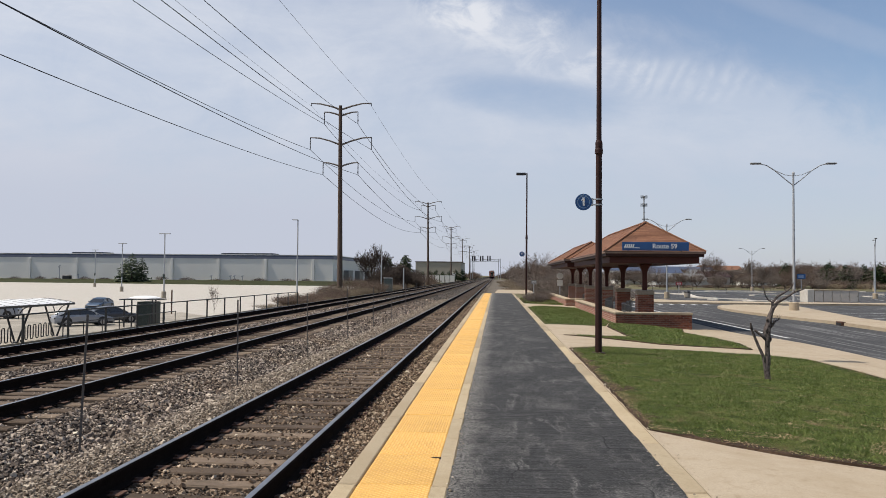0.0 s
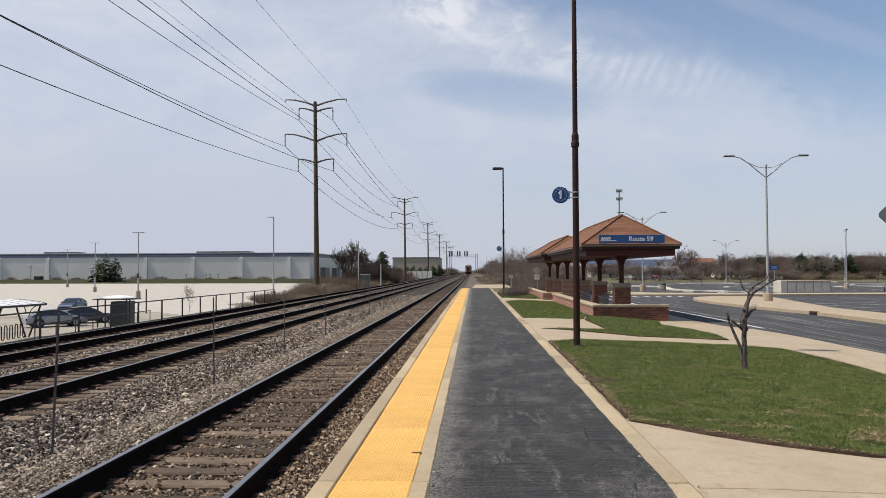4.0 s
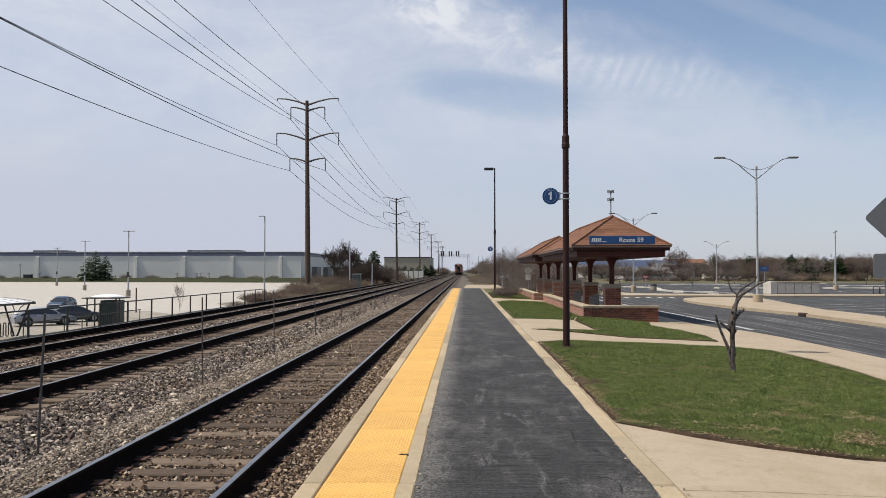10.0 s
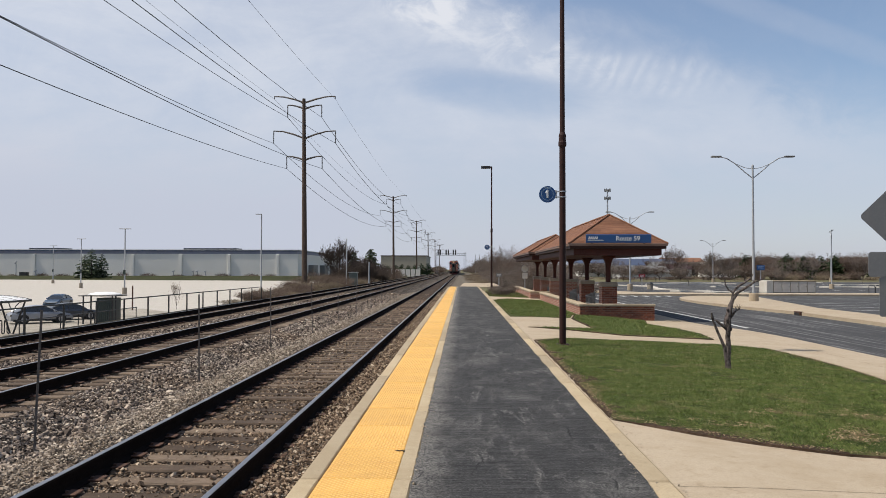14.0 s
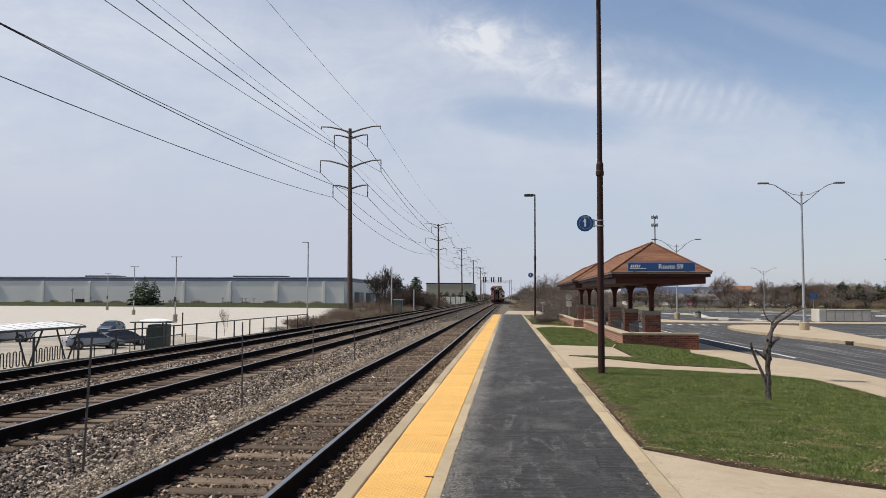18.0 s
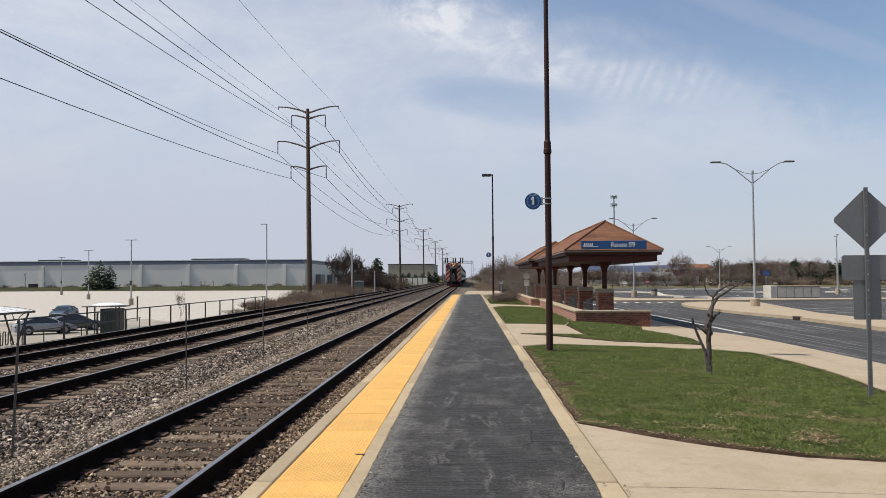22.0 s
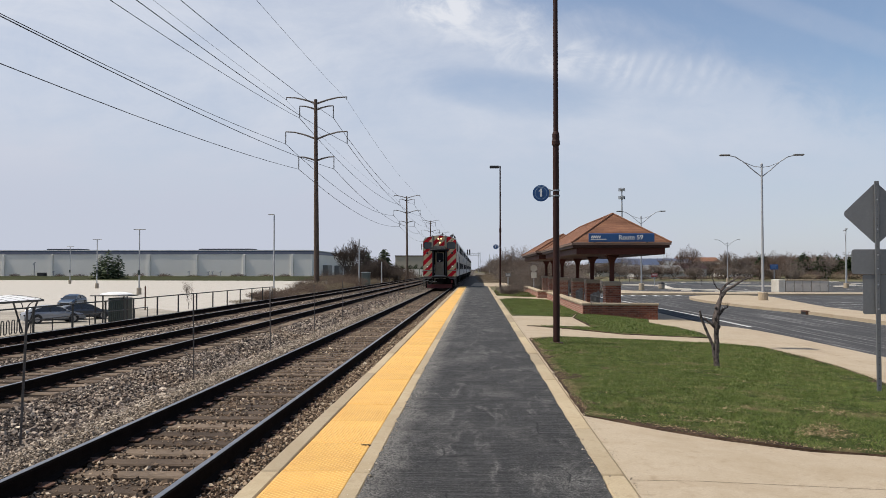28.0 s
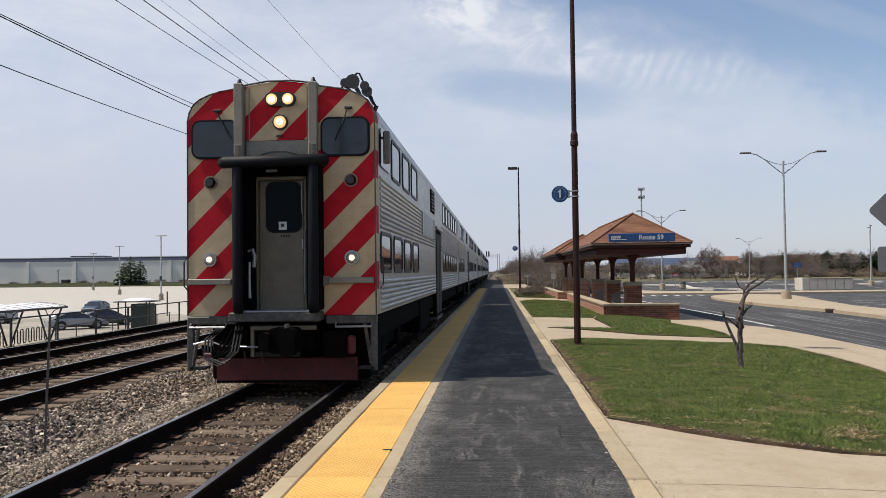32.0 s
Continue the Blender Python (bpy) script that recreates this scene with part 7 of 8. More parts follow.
# pylons and their cables ---------------------------------------------------------------------------
ARMS = ((4.0, 23.45, 24.30, 0.35), (2.24, 22.65, 23.15, 1.62), (4.08, 18.75, 19.75, 1.62), (2.33, 15.9, 16.42, 1.62))
PYL = [(-20.6, -84.0), (-20.63, 102.8), (-21.0, 241.8), (-20.9, 364.0), (-20.6, 482.0), (-20.4, 600.0), (-20.4, 720.0)]


def build_pylon(x, y):
    z = -1.3
    p = tagged(empty("power_pylon", (x, y, 0)), "tall timber transmission pole with four pairs of curved arms", "pylon", "transmission line")
    part("pole", M().tube((0.12, 0, z), (-0.12, 0, 24.0), 0.37, 0.215, 12), WOOD_POLE, p)
    for half, root, tip, drop in ARMS:
        for s in (-1, 1):
            pts = [(0, 0, root), (s * half * 0.35, 0, root + (tip - root) * 0.55), (s * half * 0.7, 0, root + (tip - root) * 0.93), (s * half, 0, tip)]
            a = part("arm", M().path(pts, 0.13, 6, 0.55), POLE_GREY, p)
            ins = M()
            if drop > 1:
                ins.tube((s * half, 0, tip), (s * half, 0, tip - drop), 0.055, n=6)
                for i in range(9):
                    zz = tip - 0.15 - i * (drop - 0.3) / 8
                    ins.lathe(s * half, 0, [(0.05, zz - 0.03), (0.11, zz), (0.05, zz + 0.03)], 8)
            else:
                ins.tube((s * half, 0, tip + 0.05), (s * half, 0, tip - drop), 0.06, n=6)
            part("insulator", ins, INSULATOR, a)
    return p


for x, y in PYL:
    build_pylon(x, y)
for (xa, ya), (xb, yb) in zip(PYL[:5], PYL[1:6]):
    for row, (half, root, tip, drop) in enumerate(ARMS):
        for s in (-1, 1):
            za = tip - drop
            sag = (3.35 if row else 2.0) * ((yb - ya) / 187.0) ** 1.3
            n = 26
            pts = []
            for i in range(n + 1):
                u = i / n
                pts.append((xa + (xb - xa) * u + s * half, ya + (yb - ya) * u, za - sag * 4 * u * (1 - u)))
            c = tagged(empty("power_cable"), "long sagging power cable between pylons", "cable", "power cables")
            part("strand", M().path(pts, (0.026 if yb < 150 else 0.034) if row else 0.014, 5), WIRE, c)


def signal_gantry():
    g = tagged(empty("signal_gantry", (0, 420, -0.3)), "steel signal bridge spanning the tracks", "signal gantry")
    for x in (-13.2, 1.6):
        for dx in (-0.5, 0.5):
            part("leg", M().box(x + dx - 0.12, -0.12, 0, x + dx + 0.12, 0.12, 11.0), GALV, g)
    part("lower_chord", M().box(-13.7, -0.5, 9.2, 2.1, -0.35, 9.4), GALV, g)
    part("upper_chord", M().box(-13.7, -0.5, 10.3, 2.1, -0.35, 10.5), GALV, g)
    for i in range(12):
        x = -13.7 + 1.31 * i
        part("lattice", M().tube((x, -0.42, 9.3), (x + 1.31, -0.42, 10.4), 0.06, n=5), GALV, g)
    for x in (-12.6, -11.4, -8.4, -7.2, -4.6, -3.4):
        h = part("signal_head", M().box(x - 0.34, -0.9, 9.6, x + 0.34, -0.55, 12.4, 0.1), BLACK, g, "black signal head")
        for z in (10.2, 11.0, 11.8):
            part("hood", M().tube((x, -1.1, z), (x, -0.9, z), 0.18, n=10), BLACK, h)
    for x in (7.2, 9.4):
        p = tagged(empty("utility_mast", (x, 425, -0.5)), "thin grey mast beside the line", "mast")
        part("shaft", M().tube((0, 0, 0), (0, 0, 10), 0.18, 0.12, 6), GALV, p)


signal_gantry()

# right side: small things round the street ------------------------------------------------------------


def cycle_lockers():
    z = lot_level(73) + 0.14
    c = tagged(empty("cycle_lockers", (28.02, 73.0, z - 0.10)), "row of five pale grey-brown cycle lockers", "cycle locker")
    part("body", M().box(0.43, 0.06, 0.05, 4.30, 1.9, 1.07, 0.03), CONCRETE_GREY, c)
    part("roof", M().box(0.42, 0.0, 1.07, 4.36, 1.95, 1.13, 0.01), CONCRETE, c)
    part("end_panel", M().box(-0.16, 0.03, 0.0, 0.415, 1.9, 1.16, 0.02), KERB_WHITE, c, "pale end panel")
    for i in range(5):
        d = part("door", M().box(0.48 + 0.765 * i, 0.02, 0.08, 1.185 + 0.765 * i, 0.06, 1.04, 0.01), LOCKER, c)
        part("handle", M().box(1.09 + 0.765 * i, -0.01, 0.55, 1.12 + 0.765 * i, 0.02, 0.64), BLACK, d)


cycle_lockers()

bin_ = tagged(empty("litter_bin", (19.85, 84.0, lot_level(84) + 0.13)), "round concrete litter bin with a dark lid", "litter bin")
part("drum", M().lathe(0, 0, [(0.34, 0), (0.38, 0.08), (0.38, 0.62), (0.36, 0.66)], 16), CONCRETE_GREY, bin_)
part("lid", M().lathe(0, 0, [(0.40, 0.66), (0.40, 0.74), (0.25, 0.92), (0.06, 0.98)], 16), BLACK, bin_, "dark domed lid")
bin_.scale = (0.85, 0.85, 0.80)
for k in range(3):
    hoop = tagged(empty("cycle_stand", (38.0 + 0.16 * k, 74.3 - 0.9 * k, lot_level(74))), "black steel cycle hoop by the car park", "cycle stand", "cycle stands")
    part("tube", M().path([(-0.28, 0, -0.05), (-0.28, 0, 0.62), (-0.20, 0, 0.78), (0.20, 0, 0.78), (0.28, 0, 0.62), (0.28, 0, -0.05)], 0.035, 6), BLACK, hoop)

dr = tagged(empty("kerb_inlet", (14.96, 35.6, lot_level(35.6))), "dark cast iron kerb drain inlet", "drain")
part("frame", M().box(-0.06, -0.30, 0.0, 0.12, 0.30, 0.17, 0.01), RUST, dr)
part("opening", M().box(-0.068, -0.25, 0.02, -0.058, 0.25, 0.12), BLACK, dr)


def plate_sign(name, x, y, h, w, tall, mat_, label, z=None):
    z = lot_level(y) if z is None else z
    s = tagged(empty(name, (x, y, z)), label, "sign")
    part("post", M().box(-0.04, 0.0, 0, 0.04, 0.06, h, 0.005), GALV, s)
    part("panel", M().box(-w / 2, -0.03, h - tall, w / 2, 0.0, h, 0.01), mat_, s)
    for i in range(3):
        b = M().box(-w * 0.36, -0.036, h - tall * (0.28 + 0.22 * i) - tall * 0.04, w * (0.36 - 0.1 * (i % 2)), -0.031, h - tall * (0.28 + 0.22 * i) + tall * 0.04)
        part("print_bar", b, make_ring_paint() if mat_ is BLUE else WHITE, s, "unreadable pale line of writing")
    return s


plate_sign("blue_notice", 37.4, 100.0, 2.85, 1.0, 0.62, BLUE, "blue notice board on a post in the car park")
plate_sign("red_notice", 24.2, 107.0, 1.7, 0.8, 0.42, RED_SIGN, "small red notice board beside the car park")
ws = tagged(empty("notice_pair", (4.77, 60.0, -0.15)), "two pale sign backs, one octagonal, on a thin post", "sign")
part("post", M().box(-0.03, 0.0, 0, 0.03, 0.05, 2.05, 0.005), GALV, ws)
part("plate", M().prism([(0.27 * math.cos(radians(22.5 + 45 * k)), 1.86 + 0.27 * math.sin(radians(22.5 + 45 * k))) for k in range(8)], -0.02, 0.0, "y"), WALL_WHITE, ws)
part("plate", M().prism(rounded(-0.20, 1.12, 0.20, 1.56, 0.04), -0.02, 0.0, "y"), WALL_WHITE, ws)
plate_sign("grey_notice", 2.9, 62.0, 1.45, 0.45, 0.3, GREY_PAINT, "small grey notice on a post by the shrubs", -0.1)


def line_strip(name, pts, w, level, label):
    m = M()
    for (xa, ya), (xb, yb) in zip(pts, pts[1:]):
        d = Vector((xb - xa, yb - ya, 0)).normalized()
        n = Vector((-d.y, d.x, 0)) * w / 2
        steps = max(1, int(math.dist((xa, ya), (xb, yb)) / 4))
        for i in range(steps):
            u, v = i / steps, (i + 1) / steps
            a, b = (xa + (xb - xa) * u, ya + (yb - ya) * u), (xa + (xb - xa) * v, ya + (yb - ya) * v)
            za, zb = level(*a) + 0.010, level(*b) + 0.010
            m.add([(a[0] - n.x, a[1] - n.y, za), (b[0] - n.x, b[1] - n.y, zb), (b[0] + n.x, b[1] + n.y, zb), (a[0] + n.x, a[1] + n.y, za)], [(0, 3, 2, 1)])
    return tagged(part(name, m, ROAD_WHITE), label, "road marking", kind="structure")


def joint(a, b):
    m = M()
    d = (Vector((*b, 0)) - Vector((*a, 0))).normalized()
    n = 24
    for i in range(n):
        p, q = [(a[0] + (b[0] - a[0]) * k / n, a[1] + (b[1] - a[1]) * k / n) for k in (i, i + 1)]
        m.add([(p[0] + d.y * 0.003, p[1] - d.x * 0.003, walk_level(*p) - 0.0035), (q[0] + d.y * 0.003, q[1] - d.x * 0.003, walk_level(*q) - 0.0035), (q[0] - d.y * 0.003, q[1] + d.x * 0.003, walk_level(*q) - 0.0035), (p[0] - d.y * 0.003, p[1] + d.x * 0.003, walk_level(*p) - 0.0035)], [(0, 1, 2, 3)])
    tagged(part("pavement_joint", m, JOINT), "narrow dirt-filled joint in the concrete pavement", "joint", kind="structure")


joint((1.70, 6.22), (8.9, 6.05))
joint((1.70, 3.2), (8.9, 3.0))
joint((5.2, 6.0), (5.35, -3.0))
joint((7.9, 8.0), (8.1, 20.0))
line_strip("road_marking", [(9.86, 27.5), (9.86, 35), (9.82, 50), (9.6, 62)], 0.16, street_level, "white edge line on the street")
for i in range(7):
    line_strip("road_marking", [(11.0 + 0.9 * i, 62.5), (11.2 + 0.9 * i, 65.0)], 0.30, street_level, "white crossing bar on the street")
for i in range(9):
    line_strip("road_marking", [(19.5, 26 + 2.75 * i), (25.0, 28.4 + 2.75 * i)], 0.10, street_level, "white parking bay line")
for j in range(3):
    for i in range(14):
        x = 26 + 2.75 * i + 8 * j
        line_strip("road_marking", [(x, 84 + 22 * j), (x + 1.5, 89.5 + 22 * j)], 0.10, street_level, "white parking bay line")


def kerb_ribbon(pts, w, label="curved pale kerb strip on the dark car park"):
    """A raised concrete kerb strip that follows a line across the car park."""
    m = M()
    path = [Vector((x, y, 0)) for x, y in pts]
    for i, p in enumerate(path):
        d = (path[min(i + 1, len(path) - 1)] - path[max(i - 1, 0)]).normalized()
        n = Vector((-d.y, d.x, 0)) * w / 2
        z = lot_level(p.y)
        m.v += [(p.x - n.x, p.y - n.y, z - 0.1), (p.x - n.x, p.y - n.y, z + 0.15), (p.x + n.x, p.y + n.y, z + 0.15), (p.x + n.x, p.y + n.y, z - 0.1)]
        if i:
            k = 4 * i
            m.f += [(k - 4 + e, k - 3 + e, k + 1 + e, k + e) for e in range(3)]
    m.f += [(3, 2, 1, 0), tuple(range(len(m.v) - 4, len(m.v)))]
    return tagged(part("kerb_strip", m, KERB_WHITE), label, "kerb", kind="structure")


for pts, w in (
    (curve_pts((19.5, 117), (27.5, 113.5), (24.0, 101), 8) + curve_pts((23.4, 97), (20.6, 86), (23.3, 85.6), 8), 0.9),
    (curve_pts((21.2, 79.3), (22.6, 81.5), (24.9, 79.2), 6), 1.1),
    (curve_pts((22.7, 73.2), (24.0, 75.4), (26.4, 73.0), 6), 1.0),
    (curve_pts((29.0, 124), (36.0, 139), (46.0, 134), 8), 1.0),
    (curve_pts((37.0, 142), (42.0, 147), (47.0, 145), 6), 1.0),
    (curve_pts((60.0, 157), (64.0, 159), (70.0, 155.5), 6), 1.2),
    (curve_pts((57.0, 122), (60.5, 128), (65.0, 124), 6), 1.2),
    (curve_pts((47.0, 104), (51.0, 108), (55.5, 103), 6), 1.3),
    (curve_pts((56.0, 99), (62.0, 103), (69.0, 98), 6), 1.3),
    (curve_pts((72.0, 128), (78.0, 132), (88.0, 127), 6), 1.4),
    (curve_pts((33.0, 105), (37.0, 108), (41.0, 104), 6), 0.9),
):
    kerb_ribbon(pts, w)


def far_buildings():
    for name, x0, x1, y, z1, wall, roof, lab in (
        ("far_depot", 46.0, 60.0, 232, 2.2, FAR_WALL, GREY_PAINT, "long low pale depot with grey roof beyond the car park"),
        ("far_hall", 64.0, 72.0, 250, 3.0, FAR_WALL, BROWN, "pale far hall with dark brown roof"),
        ("far_house", 52, 60, 262, 4.2, WALL_WHITE, ROOF_BLUE, "small far white house with grey roof"),
        ("far_house", 63, 69, 258, 3.6, WALL_WHITE, GREY_PAINT, "small far pale house"),
        ("far_depot", 45, 82, 305, 5.2, WALL_WHITE, ROOF_BLUE, "long far pale depot with blue-grey roof"),
        ("far_depot", 88, 104, 285, 3.8, WALL_WHITE, WALL_WHITE, "far pale low depot"),
        ("far_school", 84, 100, 330, 6.0, TAN_WALL, SHINGLE, "far brick building with orange-brown roof"),
        ("far_shed", 104, 112, 305, 5.4, WALL_WHITE, GREY_PAINT, "far pale shed among trees"),
    ):
        b = tagged(empty(name), lab, "building")
        part("wall", M().box(x0, y, -1.2, x1, y + 12, z1 - 1.2), wall, b)
        part("roof", M().prism([(y - 0.5, z1 - 1.2), (y + 12.5, z1 - 1.2), (y + 6, z1 + 0.6)], x0 - 0.5, x1 + 0.5, "x"), roof, b)
        for i in range(int((x1 - x0) / 3)):
            part("window", M().box(x0 + 1 + 3 * i, y - 0.05, 0.3, x0 + 2.2 + 3 * i, y - 0.01, 1.6), WINDOW, b)
    t = tagged(empty("radio_mast", (55.0, 300.0, -1.0)), "far pale mobile radio mast with antenna rings", "mast")
    part("shaft", M().tube((0, 0, 0), (0, 0, 33), 0.4, 0.25, 8), GALV, t)
    for z in (29.6, 32.6):
        for k in range(6):
            a = 2 * math.pi * k / 6
            part("antenna", M().box(1.1 * math.cos(a) - 0.12, 1.1 * math.sin(a) - 0.12, z - 0.6, 1.1 * math.cos(a) + 0.12, 1.1 * math.sin(a) + 0.12, z + 0.6), GREY_PAINT, t)
        part("ring", M().lathe(0, 0, [(0.9, z - 0.08), (1.0, z - 0.08), (1.0, z + 0.08), (0.9, z + 0.08)], 12), GALV, t)


for i in range(44):
    x = 3.0 + 0.9 * i if i % 2 else -15.0 - 0.8 * i
    y = 470 + rnd.uniform(0, 330)
    copy_thing(scrub, pose(x, y, -1.0, 0, 0, rnd.uniform(0, 360))).scale = (2.4, 2.4, rnd.uniform(1.6, 3.0))
far_buildings()
for i in range(22):
    x = 38 + 2.1 * i + rnd.uniform(-1.5, 1.5)
    src = wood_a if i % 2 else wood_b
    copy_thing(src, pose(x, 192 + rnd.uniform(0, 22), -0.98, 0, 0, rnd.uniform(0, 360))).scale = (0.62, 0.62, rnd.uniform(0.30, 0.46))


# the train -------------------------------------------------------------------------------
CAR_LEN, CAR_GAP, HALF = 25.9, 0.75, 1.485


def body_section(half=HALF, z0=1.15, z1=4.22, top=4.80, n=8):
    """Half-rounded cross-section of a tall car, counter-clockwise seen from the front."""
    pts = [(half, z0), (half, z1)]
    for i in range(1, n):
        a = radians(90 * i / n)
        pts.append((half * math.cos(a) ** 0.72, z1 + (top - z1) * math.sin(a) ** 0.95))
    pts.append((0, top))
    return pts + [(-x, z) for x, z in pts[::-1][1:]]


def window_row(car, ys_, z0, z1, w, half):
    for y in ys_:
        for s in (-1, 1):
            fr = M()
            outer, inner = rounded(y - 0.06, z0 - 0.06, y + w + 0.06, z1 + 0.06, 0.14), rounded(y, z0, y + w, z1, 0.10)
            nn = len(outer)
            xo, xi = s * (half + 0.022), s * (half + 0.002)
            fr.v = [(xo, a, b) for a, b in outer] + [(xo, a, b) for a, b in inner] + [(xi, a, b) for a, b in outer] + [(xi, a, b) for a, b in inner]
            for i in range(nn):
                j = (i + 1) % nn
                fr.f += [(i, j, nn + j, nn + i), (i, 2 * nn + i, 2 * nn + j, j), (nn + i, nn + j, 3 * nn + j, 3 * nn + i)]
            f = part("window", fr, BLACK, car, "black rubber window frame")
            pane = M()
            pane.v = [(s * (half + 0.008), a, b) for a, b in inner]
            pane.f = [tuple(range(nn)) if s > 0 else tuple(range(nn))[::-1]]
            part("pane", pane, WINDOW, f, "dark reflecting glass")


def flutes(car, z0, z1, y0, y1, half, step=0.085):
    """Level half-round ribs along both sides, each a part."""
    z = z0
    while z + step <= z1 + 1e-6:
        for s in (-1, 1):
            prof = [(half + 0.001, z + 0.004), (half + 0.026, z + 0.030), (half + 0.028, z + step - 0.030), (half + 0.001, z + step - 0.004)]
            vs = [(s * a, y, b) for y in (y0, y1) for a, b in prof]
            fs = [(i, i + 1, 5 + i, 4 + i) for i in range(3)] + [(3, 2, 1, 0), (4, 5, 6, 7)]
            part("rib", M().add(vs, fs if s < 0 else [f[::-1] for f in fs]), STEEL, car)
        z += step


def truck(car, y):
    t = part("bogie", M().box(-1.15, y - 1.6, 0.42, 1.15, y + 1.6, 0.72, 0.05), UNDER, car, "grimy steel bogie")
    for s in (-1, 1):
        for dy in (-1.22, 1.22):
            part("wheel", M().tube((s * 0.68, y + dy, 0.46), (s * 0.82, y + dy, 0.46), 0.46, n=20), UNDER, t)
            part("axle_box", M().box(s * 1.10 - 0.14, y + dy - 0.2, 0.28, s * 1.10 + 0.14, y + dy + 0.2, 0.66, 0.04), UNDER, t)
        part("side_frame", M().prism([(y - 1.75, 0.55), (y - 1.0, 0.38), (y + 1.0, 0.38), (y + 1.75, 0.55), (y + 1.75, 0.85), (y - 1.75, 0.85)], s * 1.06 - 0.08, s * 1.06 + 0.08, "x"), UNDER, t)


def build_car_body(name, label, cab):
    car = tagged(empty(name), label, "railway carriage", "passenger train")
    y0 = 0.32 if cab else 0.0
    sec = body_section()
    shell = M()
    nn = len(sec)
    shell.v = [(x, y, z) for y in (y0, CAR_LEN) for x, z in sec]
    shell.f = [(i, i + 1, nn + i + 1, nn + i) for i in range(nn - 1)] + [(nn - 1, 0, nn, 2 * nn - 1), tuple(range(nn))[::-1], tuple(range(nn, 2 * nn))]
    shell.f = [f[::-1] for f in shell.f]
    part("body", shell, STEEL, car, "stainless steel body")
    a, b = y0 + 0.1, CAR_LEN - 0.1
    for za, zb in ((1.18, 1.72), (2.50, 3.36)):
        for ya, yb in ((a, 11.7), (14.4, b)):
            flutes(car, za, zb, ya, yb, HALF)
    part("letter_board", M().box(-HALF - 0.006, a, 4.20, HALF + 0.006, b, 4.26, 0.002), STEEL, car)
    lower = [0.50 + 1.62 * i for i in range(4)] + [15.2 + 1.62 * i for i in range(6)]
    window_row(car, lower, 1.84, 2.40, 1.18, HALF)
    window_row(car, [1.9, 3.55, 5.2] + [15.2 + 1.62 * i for i in range(6)], 3.50, 4.12, 1.15, HALF)
    # vestibule doors in the middle
    for s in (-1, 1):
        # near-black box flush with the side stands for the doorway's shade
        rec = part("doorway", M().box(min(s * 1.40, s * (HALF + 0.012)), 11.95, 0.42, max(s * 1.40, s * (HALF + 0.012)), 14.2, 3.10, 0.01), UNDER, car, "doorway with its recess shade given as near-black colour")
        for ya in (12.05, 13.1):
            part("door", M().box(min(s * 1.45, s * (HALF + 0.03)), ya, 0.5, max(s * 1.45, s * (HALF + 0.03)), ya + 0.95, 2.98, 0.02), GREY_DARK, rec)
        part("step", M().box(min(s * 1.1, s * 1.53), 11.9, 0.32, max(s * 1.1, s * 1.53), 14.25, 0.42, 0.01), BEAM, rec)
        part("door_hood", M().box(min(s * 1.4, s * 1.56), 11.8, 3.10, max(s * 1.4, s * 1.56), 14.35, 3.18, 0.01), STEEL, car)
        vent = part("louvre", M().box(min(s * 1.45, s * 1.515), 10.2, 3.5, max(s * 1.45, s * 1.515), 11.4, 4.15, 0.01), UNDER, car, "dark louvred vent")
        for i in range(6):
            part("slat", M().box(min(s * 1.5, s * 1.53), 10.25, 3.55 + 0.1 * i, max(s * 1.5, s * 1.53), 11.35, 3.59 + 0.1 * i), GREY_PAINT, vent)
        part("side_panel", M().box(min(s * 1.5, s * 1.528), 7.4, 2.72, max(s * 1.5, s * 1.528), 10.6, 3.30, 0.004), GALV, car, "plain bright panel")
    for y in (9.0, 12.0, 16.5, 21.0):
        part("roof_vent", M().box(0.75, y, 4.55, 1.15, y + 0.6, 4.82, 0.04), GREY_PAINT, car)
    part("underframe", M().box(-1.38, 0.9, 0.70, 1.38, CAR_LEN - 0.3, 1.15, 0.03), UNDER, car)
    part("centre_sill", M().box(-0.55, 1.8, 0.22, 0.55, CAR_LEN - 0.6, 0.70, 0.03), UNDER, car)
    part("battery_box", M().box(-1.42, 7.6, 0.30, 1.42, 10.4, 1.12, 0.05), UNDER, car)
    part("air_tank", M().tube((0.9, 15.5, 0.62), (0.9, 18.2, 0.62), 0.28, n=14), UNDER, car)
    truck(car, 3.6)
    truck(car, CAR_LEN - 3.6)
    # end diaphragm
    d = M()
    d.box(-0.62, CAR_LEN, 1.05, -0.42, CAR_LEN + 0.3, 3.4, 0.05)
    d.box(0.42, CAR_LEN, 1.05, 0.62, CAR_LEN + 0.3, 3.4, 0.05)
    d.box(-0.62, CAR_LEN, 3.4, 0.62, CAR_LEN + 0.3, 3.6, 0.05)
    part("diaphragm", d, RUBBER, car)
    part("coupler", M().box(-0.16, CAR_LEN - 0.1, 0.70, 0.16, CAR_LEN + 0.5, 1.0, 0.05), UNDER, car)
    if not cab:
        d2 = M()
        d2.box(-0.62, -0.3, 1.05, -0.42, 0, 3.4, 0.05)
        d2.box(0.42, -0.3, 1.05, 0.62, 0, 3.4, 0.05)
        d2.box(-0.62, -0.3, 3.4, 0.62, 0, 3.6, 0.05)
        part("diaphragm", d2, RUBBER, car)
    return car


def face_plate(poly_outer, y0, y1):
    m = M()
    m.prism(poly_outer, y0, y1, "y")
    return m


